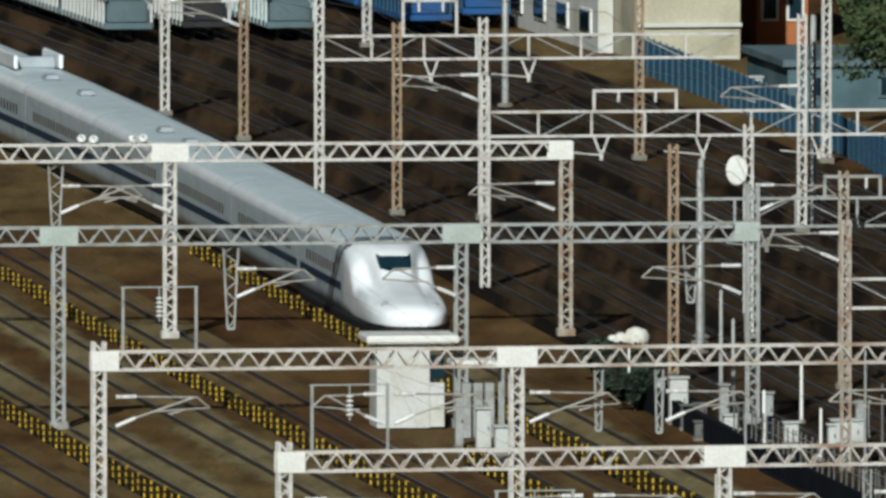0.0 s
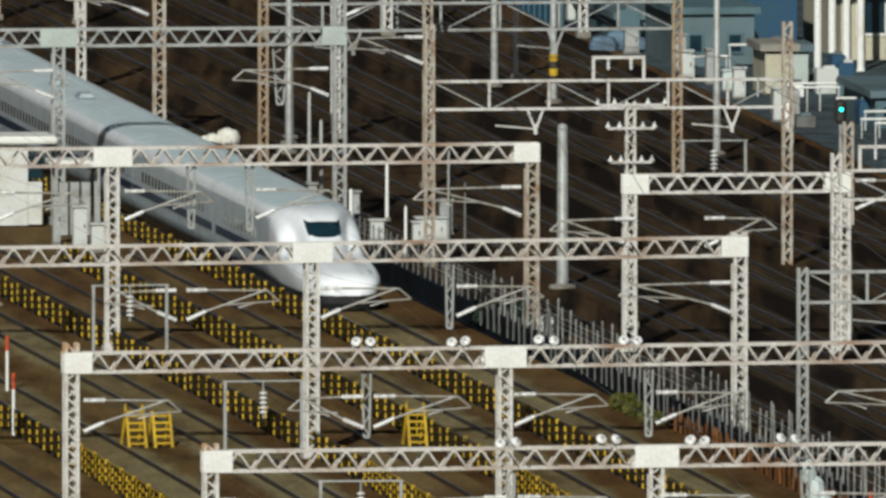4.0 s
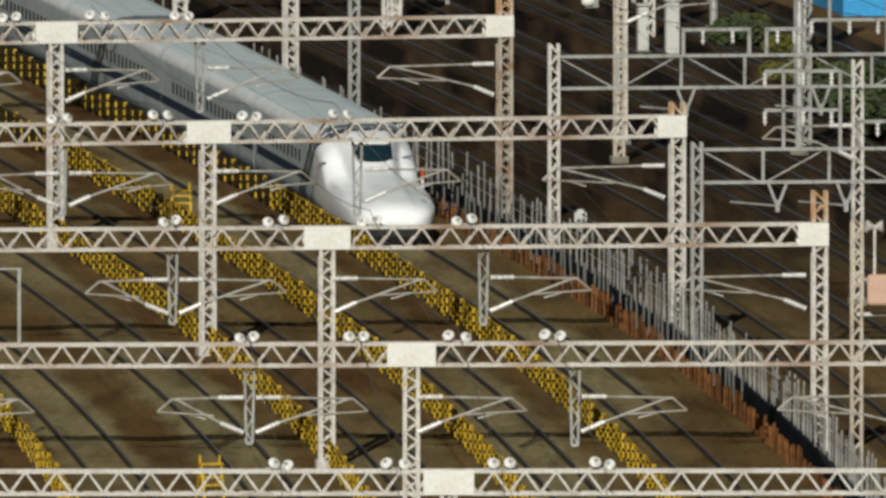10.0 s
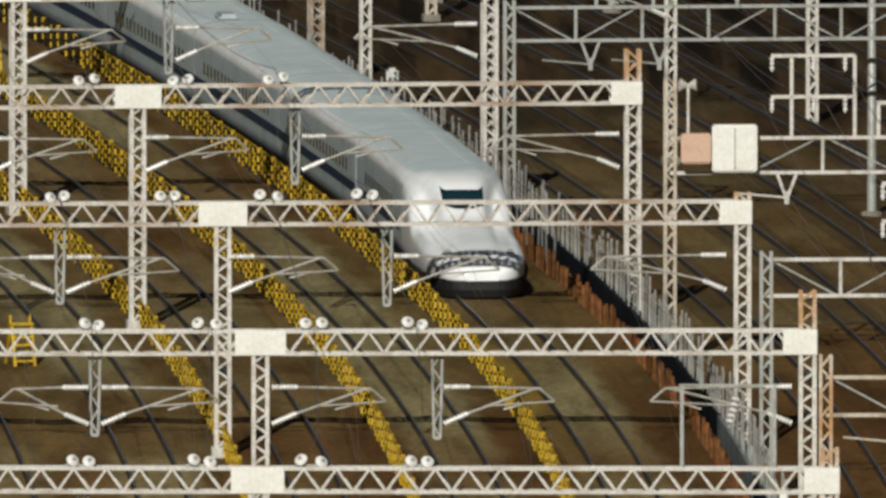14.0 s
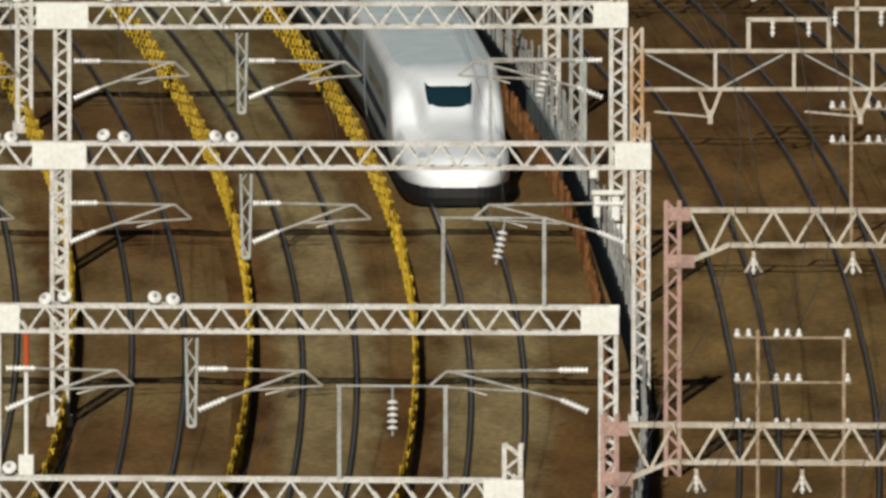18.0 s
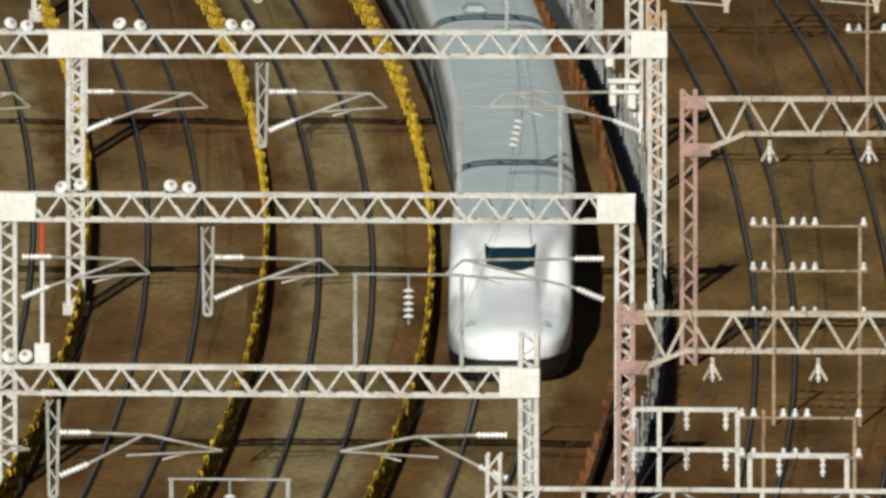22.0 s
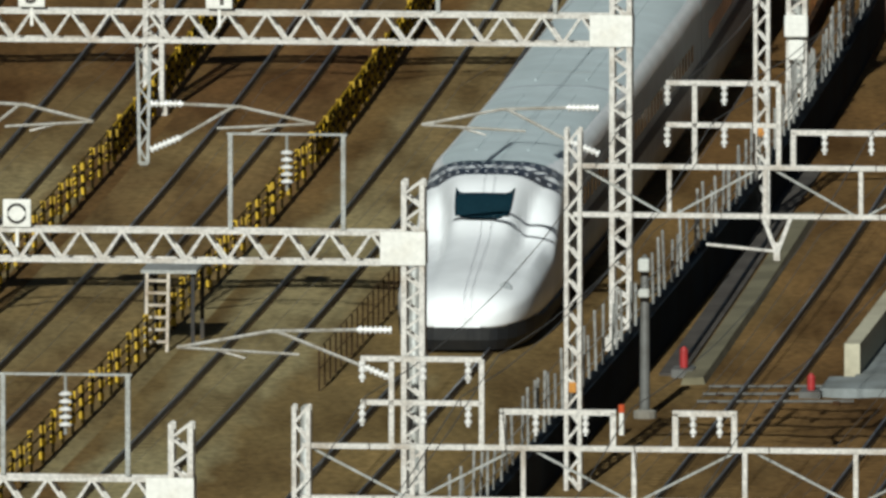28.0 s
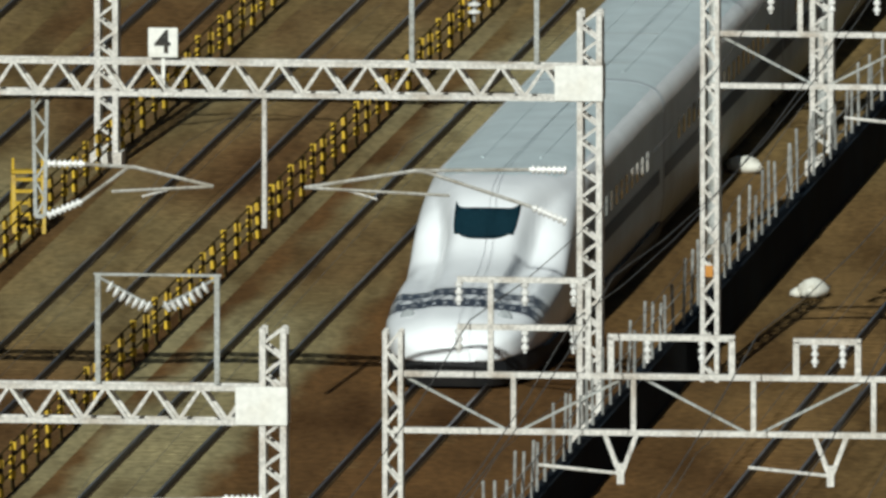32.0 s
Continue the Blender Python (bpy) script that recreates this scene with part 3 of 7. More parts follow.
def lattice_column(bm, h, w=0.40, z0=0.0, pitch=0.30, leg=0.12):
    q = w / 2
    for i in (-1, 1):
        for j in (-1, 1):
            bar(bm, (i * q, j * q, z0), (i * q, j * q, h), leg)
    n = max(1, int((h - z0) / pitch))
    p = (h - z0) / n
    for k in range(n):
        e = 1 if k % 2 else -1
        for j in (-1, 1):
            bar(bm, (-e * q, j * q, z0 + k * p), (e * q, j * q, z0 + (k + 1) * p), 0.055)
            bar(bm, (j * q, -e * q, z0 + k * p), (j * q, e * q, z0 + (k + 1) * p), 0.055)


def column_part(parent, x, h, mat, top=0.0, w=0.40, y=0.0, top_mat=None):
    bm = bmesh.new()
    lattice_column(bm, h, w)
    box(bm, (0, 0, 0.15), (w + 0.3, w + 0.3, 0.34))
    column = part("lattice_column", bm, mat, parent, "lattice steel column", pose(x, y, 0))
    if top > 0:
        bm = bmesh.new()
        lattice_column(bm, top, w, 0.0)
        part("column_top", bm, top_mat or mat, column, "column top above the beam", pose(0, 0, h))
    return column


def truss_part(parent, x0, x1, z, mat, h=0.66, depth=0.44):
    """Warren truss from x0 to x1 with its middle at height z; the front braces are parts of their own."""
    bm = bmesh.new()
    for j in (-1, 1):
        for k in (-1, 1):
            bar(bm, (x0, j * depth / 2, z + k * h / 2), (x1, j * depth / 2, z + k * h / 2), 0.1)
    n = max(1, round((x1 - x0) / (BAY / 2)))
    run = (x1 - x0) / n
    for k in range(n):
        e = 1 if k % 2 else -1
        bar(bm, (x0 + k * run, depth / 2, z - e * h / 2), (x0 + (k + 1) * run, depth / 2, z + e * h / 2), 0.06)
        for v in (-1, 1):
            bar(bm, (x0 + (k + 0.25) * run, -depth / 2, z + v * h / 2), (x0 + (k + 0.25) * run, depth / 2, z + v * h / 2), 0.16, 0.02)
            bar(bm, (x0 + (k + 0.75) * run, -depth / 2, z + v * h / 2), (x0 + (k + 0.75) * run, depth / 2, z + v * h / 2), 0.16, 0.02)
    t = part("truss_beam", bm, mat, parent, "welded steel truss beam")
    key = round(run, 3)
    for k in range(n):
        e = 1 if k % 2 else -1
        m = pose(x0 + k * run, -depth / 2 - 0.012, z)
        part("brace", brace_mesh(mat, e * h, key, (key, e)), None, t, m=m)
    return t


def plate_part(parent, x, z, w, mat, h=0.74, depth=0.56):
    bm = bmesh.new()
    for j in (-1, 1):
        box(bm, (0, j * depth / 2, 0), (w, 0.03, h))
    box(bm, (0, 0, 0), (w * 0.9, depth - 0.04, h * 0.86))
    bmesh.ops.bevel(bm, geom=bm.edges, offset=0.008, segments=1, affect="EDGES")
    return part("gusset_plate", bm, mat, parent, "white gusset plate", pose(x, 0, z))


def hanger_part(parent, x, z, length, mat, top=0.15, low=0.095):
    """Tapered lattice arm that hangs below the beam."""
    bm = bmesh.new()
    for i in (-1, 1):
        bar(bm, (i * top, 0, 0), (i * low, 0, -length), 0.075)
    n = int(length / 0.36)
    for k in range(n):
        a, b = k / n, (k + 1) / n
        wa, wb = top + (low - top) * a, top + (low - top) * b
        e = 1 if k % 2 else -1
        bar(bm, (-e * wa, 0, -length * a), (e * wb, 0, -length * b), 0.045)
    bar(bm, (-low, 0, -length), (low, 0, -length), 0.09)
    return part("hanging_bracket", bm, mat, parent, "tapered hanging bracket", pose(x, 0, z))


def insulator(bm, a, b, r=0.075, mat=1, ribs=6):
    a, b = Vector(a), Vector(b)
    prof = []
    length = (b - a).length
    for k in range(ribs):
        z = length * k / ribs
        prof += [(r, z), (r, z + length / ribs * 0.5), (r * 0.55, z + length / ribs * 0.55), (r * 0.55, z + length / ribs * 0.98)]
    turned(bm, prof, a, 8, mat, b - a)


def cantilever_part(parent, x, z, reach, bent=False):
    """Overhead line bracket: two insulators, an upper tube, a slanting tube and a registration arm; reach is signed."""
    e = 1 if reach > 0 else -1
    r = abs(reach)
    top, low = 0.0, -1.08
    bm = bmesh.new()
    apex = 0.66 * r + 0.2 if bent else r + 0.5
    chain(bm, [Vector((e * 0.8, 0, low + 0.3)), Vector((e * (apex - 0.15), 0, top - 0.06)), Vector((e * apex, 0, top - 0.05)), Vector((e * (r + 0.95), 0, low * 0.40))], 0.04, 6)
    arm = part("cantilever_arm", bm, ARM_TUBE, parent, "overhead line arm with white insulators", pose(x, -0.32, z))
    bm = bmesh.new()
    rod(bm, (e * 0.85, 0, top), (e * apex, 0, top - 0.05), 0.04, n=6)
    part("upper_tube", bm, ARM_TUBE, arm)
    f = (0.45 * r + 0.1) / (0.45 * r + 0.95)
    bm = bmesh.new()
    chain(bm, [Vector((e * r * 0.55, 0, low * 0.52)), Vector((e * (r + 0.1), 0, low * (0.52 - 0.12 * f))), Vector((e * (r + 0.95), 0, low * 0.40))], 0.033, 6)
    part("registration_tube", bm, ARM_TUBE, arm)
    bm = bmesh.new()
    rod(bm, (e * (r + 0.1), 0, low * (0.52 - 0.12 * f)), (e * (r - 0.55), 0.1, low * 0.62), 0.025, n=5)
    part("steady_arm", bm, STEEL_WHITE, arm)
    for a, b in (((0.1, top), (0.87, top)), ((0.1, low), (0.82, low + 0.305))):
        bm = bmesh.new()
        insulator(bm, (e * a[0], 0, a[1]), (e * b[0], 0, b[1]), 0.085, mat=0, ribs=7)
        part("insulator", bm, INSULATOR, arm, "white ribbed insulator")
    return arm


DISCS = {}


def disc_mesh(tilt):
    """A round insulator bell with a grey cap and a ring groove."""
    if tilt not in DISCS:
        bm = bmesh.new()
        axis = (tilt, -0.75, 0.6)
        turned(bm, ((0.05, 0), (0.06, 0.05), (0.16, 0.07), (0.19, 0.11), (0.18, 0.15), (0.15, 0.17), (0.12, 0.18), (0.09, 0.20)), (0, 0, 0.1), 14, 0, axis)
        turned(bm, ((0.06, 0.19), (0.06, 0.23), (0.03, 0.26)), (0, 0, 0.1), 8, 1, axis)
        DISCS[tilt] = mesh(bm, INSULATOR, STEEL_GREY, smooth=False)
    return DISCS[tilt]


def lamp_pair_part(parent, x, z):
    """Two round white insulator bells side by side on a short bar on top of the beam."""
    bm = bmesh.new()
    bar(bm, (-0.42, 0, 0.04), (0.42, 0, 0.04), 0.07)
    holder = part("feeder_insulator", bm, STEEL_GREY, parent, "pair of round white feeder insulators", pose(x, 0, z))
    rnd = random.Random(round(x * 31 + parent.location.y * 7))
    for e in (-0.24, 0.24):
        part("insulator_disc", disc_mesh(rnd.choice((-0.35, -0.15, 0.2, 0.45))), None, holder, "white disc insulator", pose(e, 0, rnd.uniform(-0.04, 0.08)))
    return holder


def frame_part(parent, x0, x1, z, h, mat=None, q=0.5, lean=0.0, vee=False):
    """Upright grey frame on the beam; its string insulator hangs at q of the span and leans sideways, or two meet in a V."""
    bm = bmesh.new()
    for x in (x0, x1):
        bar(bm, (x, 0, z), (x, 0, z + h), 0.1)
    bar(bm, (x0 - 0.08, 0, z + h), (x1 + 0.08, 0, z + h), 0.05)
    f = part("feeder_frame", bm, mat or STEEL_GREY, parent, "grey upright frame with a string insulator")
    if vee:
        for x, xm in ((x0, (x0 + x1) / 2 - 0.1), (x1, (x0 + x1) / 2 + 0.1)):
            bm = bmesh.new()
            a, b = Vector((x, 0, z + h - 0.05)), Vector((xm, 0, z + h - 0.62))
            rod(bm, a, b, 0.03, n=6)
            for k in range(7):
                c = a.lerp(b, (k + 1.6) / 8.6) + Vector((0, 0, -0.12 * math.sin((k + 1.6) / 8.6 * math.pi)))
                turned(bm, ((0.05, 0), (0.12, 0.02), (0.125, 0.05), (0.06, 0.09)), c, 10, 1, b - a)
            part("string_insulator", bm, [STEEL_GREY, INSULATOR], f, "slanting white string insulator")
        return f
    bm = bmesh.new()
    rod(bm, (0, 0, 0), (0, 0, -1.25), 0.035, n=6)
    for k in range(5):
        turned(bm, ((0.05, 0), (0.135, 0.02), (0.14, 0.05), (0.06, 0.09)), (0, 0, -0.45 - k * 0.16), 10, 1)
    part("string_insulator", bm, [STEEL_GREY, INSULATOR], f, "white string insulator", pose(x0 + (x1 - x0) * q, 0, z + h, 0, lean, 0))
    return f


def gantry(s, columns, z=7.5, x0=None, x1=None, mat=STEEL_WHITE, hangers=(), arms=(), lamps=(), frames=(), tops=(), plate_mat=PLATE, col_mats=None, label="", end_left=False, arm_drop=1.3, turn=0.0):
    """A lattice gantry across the tracks at s. columns: places across the line."""
    c0 = columns[-1]
    g = empty("catenary_gantry", place(s, c0) @ pose(0, 0, 0, 0, 0, turn), label or "cream lattice steel catenary gantry over yard tracks", "gantry", "gantries over the main yard")
    loc = [c - c0 for c in columns]
    xa = (x0 if x0 is not None else columns[0]) - c0
    xb = (x1 if x1 is not None else columns[-1]) - c0
    for i, x in enumerate(loc):
        column_part(g, x, z + 0.3, (col_mats or {}).get(i, STEEL_WHITE if mat is STREAK else mat), dict(tops).get(i, 0.0), top_mat=RUST_TOP if 0 < s < 300 else None)
    truss_part(g, xa, xb, z, mat)
    for i, x in enumerate(loc):
        end = i == len(loc) - 1 or (i == 0 and end_left)
        w = 1.0 if end else 1.5
        off = 0 if not end else (-0.22 if i else 0.22)
        plate_part(g, x + off, z, w, plate_mat)
    for d, length in hangers:
        hanger_part(g, d - c0, z - 0.33, length, STEEL_GREY, *((0.3, 0.13) if s > 440 else ()))
    for d, reach in arms:
        cantilever_part(g, d - c0, z - arm_drop, reach, s < -60)
    for d in lamps:
        lamp_pair_part(g, d - c0, z + 0.36)
    for d0, d1, h, *hang in frames:
        frame_part(g, d0 - c0, d1 - c0, z + 0.38, h, None, *hang)
    return g


ARMS = ((-27.3, 2.6), (-17.0, 2.6), (-17.2, -1.8), (-12.0, 2.5), (-6.95, 2.4), (3.45, -3.3))
HANG = ((-17.1, 2.4), (-7.05, 2.5))
LAMPS = (-17.2, -13.8, -10.7, -7.7)


def sign_part(parent, x, z, text):
    """Square white plate on a short post; text is a digit, a ring or nothing."""
    bm = bmesh.new()
    box(bm, (0, 0, 0), (0.62, 0.05, 0.62))
    bmesh.ops.bevel(bm, geom=bm.edges, offset=0.015, segments=1, affect="EDGES")
    bar(bm, (0, 0.06, -0.75), (0, 0.06, 0.2), 0.07)
    s = part("number_sign", bm, PLATE, parent, "white square number sign", pose(x, -0.3, z))
    if text == "ring":
        bm = bmesh.new()
        n = 20
        for k in range(n):
            a, b = k * 2 * math.pi / n, (k + 1) * 2 * math.pi / n
            bar(bm, (0.2 * math.cos(a), -0.035, 0.2 * math.sin(a)), (0.2 * math.cos(b), -0.035, 0.2 * math.sin(b)), 0.012, 0.06)
        part("ring", bm, BLACK, s, "dark ring")
    elif text:
        cu = bpy.data.curves.new("digit", "FONT")
        cu.body, cu.size, cu.align_x, cu.align_y, cu.extrude, cu.offset = text, 0.68, "CENTER", "CENTER", 0.004, 0.012
        cu.materials.append(BLACK)
        ob = new("digit", cu)
        ob.parent, ob.matrix_basis = s, pose(0, -0.033, 0, 90, 0, 0)
        ob["label"] = "black digit"


def pole_drop(parent, x, z, length, mat):
    bm = bmesh.new()
    rod(bm, (0, 0, 0), (0, 0, -length), 0.055)
    part("drop_pole", bm, mat, parent, "white hanging pole", pose(x, -0.2, z))


def build_gantries():
    b, g, r = STEEL_WHITE, STEEL_GREY, STEEL_RUST
    gantry(503.1, (-26.0, -10.3, 5.7), x0=-42, mat=b, col_mats={2: r}, hangers=((-14.9, 3.0),), arms=((-14.8, 2.4), (-10.2, -2.0), (5.3, -2.6)), lamps=(-13.6, -11.6))
    gantry(447.3, (-20.6, -4.95, 6.4), x0=-42, mat=g, plate_mat=PLATE_GREEN, hangers=((-13.9, 3.3), (4.0, 2.4)), arms=((-13.8, 2.2), (-5.1, -2.0), (6.0, -3.0)), tops=((2, 1.5),), label="grey lattice steel gantry with pale green gussets")
    gantry(371.9, (-27.8, -12.35, 3.82), turn=2.0, mat=STREAK, col_mats={2: r}, hangers=((-9.3, 2.4), (-7.05, 2.5)), arms=ARMS, tops=((0, 0.4),), frames=((-26.9, -24.2, 2.3),), end_left=True)
    gantry(316.2, (-27.9, -12.2, 3.77), turn=4.5, mat=STREAK, hangers=HANG[1:], arms=ARMS, tops=((2, 0.2), (0, 0.4)), end_left=True, frames=((-26.9, -24.2, 2.3),))
    gantry(259.6, (-27.6, -12.2, 3.81), turn=5.0, mat=STREAK, hangers=HANG, arms=ARMS, lamps=LAMPS, frames=((-26.8, -24.2, 2.3),), tops=((2, 0.9), (0, 0.4)), end_left=True, col_mats={2: r})
    gantry(209.8, (-27.3, -12.15, 3.85), turn=4.5, mat=STREAK, hangers=HANG, arms=ARMS, lamps=LAMPS, frames=((-26.8, -24.2, 2.3),), tops=((2, 0.5), (0, 0.3)), end_left=True)
    gantry(160.4, (-27.5, -12.12, 3.83), turn=1.5, mat=STREAK, hangers=HANG, arms=ARMS, lamps=LAMPS, frames=((-26.8, -24.2, 2.3),), tops=((2, 1.1),), label="cream gantry with rust streaks over yard tracks")
    gantry(110.6, (-27.5, -12.1, 3.88), mat=STREAK, hangers=HANG, arms=ARMS, lamps=LAMPS, frames=((-26.8, -24.2, 2.3),), tops=((2, 0.3),))
    q = gantry(61.1, (-27.5, -12.24, 3.83), mat=b, hangers=HANG, arms=ARMS, lamps=LAMPS, tops=((2, 1.2),))
    for x, y, z, w, h in ((-0.72, -0.3, 2.9, 0.24, 0.26), (-0.3, -0.32, 2.36, 0.95, 0.14), (-0.62, -0.3, 1.95, 0.2, 0.62), (-0.12, -0.34, 1.9, 0.34, 0.7), (0.0, -0.34, 1.0, 0.5, 0.9)):
        bm = bmesh.new()
        box(bm, (x, y, z), (w, 0.3, h))
        bmesh.ops.bevel(bm, geom=bm.edges, offset=0.03, segments=1, affect="EDGES")
        part("column_box", bm, PLATE, q, "white switch box on the column")
    gantry(12.7, (-27.5, -12.2, 3.85), mat=b, hangers=HANG, arms=ARMS, lamps=LAMPS, tops=((2, 0.6),), frames=((-0.3, 2.3, 2.3, 0.62, 14),))
    gantry(-38.4, (-27.5, -12.3, 3.89), mat=b, hangers=HANG, arms=ARMS, lamps=(-15.9, -10.6, -7.8), frames=((-0.45, 2.2, 2.3, 0.62, 12),))
    g87 = gantry(-87.2, (-27.5, -12.1, 3.88), mat=b, hangers=((-18, 2.7), (-8.0, 2.6)), arms=((-12.0, 2.5), (-7.9, 3.2), (3.45, -3.3)), lamps=(-15.9, -8.9), tops=((2, 0.95),), frames=((-0.45, 2.2, 2.3),))
    for z, w, h in ((2.35, 0.58, 0.55), (1.75, 0.4, 0.5), (3.9, 0.6, 0.4)):
        bm = bmesh.new()
        box(bm, (0, -0.34, z), (w, 0.26, h))
        bmesh.ops.bevel(bm, geom=bm.edges, offset=0.03, segments=1, affect="EDGES")
        part("column_box", bm, PLATE, g87, "white switch box on the column")
    q = gantry(-140.5, (-27.5, -12.1, 3.8), mat=b, arm_drop=1.8, hangers=((-7.4, 2.9),), arms=((-12.0, 2.5), (-7.3, 3.0), (3.4, -3.3)), tops=((2, 1.2),), frames=((-0.5, 2.25, 2.3),))
    sign_part(q, -5.6 - 3.8, 8.25, "4")
    sign_part(q, -10.0 - 3.8, 8.25, "3")
    q = gantry(-189.1, (-27.5, -12.1, 3.76), mat=b, arm_drop=1.8, hangers=((-6.9, 0.5),), arms=((-12.0, 2.5), (3.4, -3.9)), tops=((2, 1.2),), frames=((-0.3, 2.2, 2.1),))
    sign_part(q, -6.45 - 3.76, 8.25, "4")
    sign_part(q, -5.75 - 3.76, 8.2, "")
    sign_part(q, -5.0 - 3.76, 8.2, "ring")
    q = gantry(-238.1, (-27.5, -12.0, 3.87), mat=b, arm_drop=1.8, hangers=((-7.6, 2.6),), arms=((-7.5, 2.6), (3.5, -4.6)), tops=((2, 1.2),), frames=((0.15, 2.75, 2.1),))
    sign_part(q, -5.0 - 3.87, 8.25, "4")
    pole_drop(q, -2.9 - 3.87, 7.15, 2.75, STEEL_WHITE)
    gantry(-294.0, (-27.5, -12.0, 3.5), mat=b, arm_drop=1.8, arms=((-7.5, 2.6), (3.4, -3.9)), tops=((2, 1.2),), frames=((0.1, 2.4, 2.1, 0.5, 0, True),))


# ---------------------------------------------------------------- low wall and picket fence at the edge of the main yard
WALL_H = 1.15


def wall_d(s):
    return float(np.interp(s, (-60, 60), (4.5, 3.3)))


def build_edge():
    low = new("low_wall", with_material(sweep(-75, 330, ((2.97, 0), (2.97, 0.52), (3.1, 0.52), (3.1, 0)), 4.0), RUST_WALL))
    tagged(low, "low rusty plank wall beside the track", "wall", kind="structure")
    bm = bmesh.new()
    bar(bm, (0, 0, 0), (0, 0, 0.9), 0.1, 0.08)
    stake = mesh(bm, STAKE)
    rs = random.Random(9)
    for s in np.arange(-74, 329, 1.2):
        part("stake", stake, None, low, m=place(s + rs.uniform(-0.25, 0.25), 2.9, rs.uniform(-0.25, 0.05)) @ pose(0, 0, 0, rs.uniform(-3, 3), rs.uniform(-4, 4), 0))
    # Dark strip added to stand for the shaded gap before the wall.
    gap = new("gap_strip", with_material(sweep(150, 420, ((3.16, 0.0), (3.16, 0.08), (3.29, 0.08), (3.29, 0.0)), 4.0), DARK_WALL))
    tagged(gap, "dark strip in place of the shaded gap beside the yard wall", "trough", kind="structure")
    for a, b, mat, h, words in ((-420, 40, DARK_WALL, WALL_H, "near-black concrete boundary wall, shade in its colour"), (40, 92, DARK_WALL, 0.95, "low dark concrete boundary wall"), (92, 114, GREY_WALL, 0.95, "pale blue-grey concrete boundary wall"), (114, 470, DARK_WALL, 0.95, "low dark concrete boundary wall")):
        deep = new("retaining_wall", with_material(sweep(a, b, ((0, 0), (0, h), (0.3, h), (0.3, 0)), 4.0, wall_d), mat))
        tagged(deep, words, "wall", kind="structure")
    mes = []
    for h in (WALL_H + 1.0, WALL_H + 1.2, WALL_H + 1.4):
        bm = bmesh.new()
        bar(bm, (0, 0, WALL_H - 0.03), (0, 0, h), 0.06, 0.055)
        mes.append(mesh(bm, PICKET))
    dark = mes[0].copy()
    dark.materials[0] = STEEL_DARK
    rnd = random.Random(4)
    for a in np.arange(-420, 430, 50.0):
        f = empty("picket_fence", place(a, wall_d(a) + 0.12), "grey steel picket fence on a dark wall", "fence", "picket fence along the yard edge")
        inv = place(a, wall_d(a) + 0.12).inverted()
        step = 1.05 if 70 <= a < 230 else 1.6
        tall, sink = (1.16, 0.38) if a >= 30 else (1.0, 0.0)
        for s in np.arange(a, a + 50, step):
            part("picket", rnd.choice(mes) if a < 380 else dark, None, f, m=inv @ place(s + rnd.uniform(-0.2, 0.2), wall_d(s) + 0.12) @ pose(0, 0, -sink, rnd.uniform(-1, 1), rnd.uniform(-2, 2), 0) @ Matrix.Diagonal((1, 1, tall, 1)))
        if 140 <= a < 380:
            for s in np.arange(a, a + 50, 1.7):
                part("lower_picket", dark, None, f, m=inv @ place(s + rnd.uniform(-0.3, 0.3), wall_d(s) - 0.35) @ pose(0, 0, -0.72, rnd.uniform(-1, 1), rnd.uniform(-2, 2), 0))
        for z in (WALL_H + 0.35, WALL_H + 0.75):
            cu = bmesh.new()
            pts = [inv @ at(s, wall_d(s) + 0.16, z) for s in np.linspace(a, a + 50, 8)]
            chain(cu, pts, 0.015)
            part("fence_wire", cu, STEEL_GREY, f, "taut fence wire")


def chain(bm, pts, r, n=4):
    """One continuous thin tube through the points."""
    rings = []
    for i, p in enumerate(pts):
        t = (pts[min(i + 1, len(pts) - 1)] - pts[max(i - 1, 0)]).normalized()
        u = t.cross(Vector((0, 0, 1))).normalized()
        v = u.cross(t)
        rings.append([bm.verts.new(p + r * (math.cos(k * 2 * math.pi / n) * u + math.sin(k * 2 * math.pi / n) * v)) for k in range(n)])
    for a, b in zip(rings, rings[1:]):
        for k in range(n):
            bm.faces.new((a[k], a[(k + 1) % n], b[(k + 1) % n], b[k]))
    bm.faces.new(rings[0][::-1])
    bm.faces.new(rings[-1])


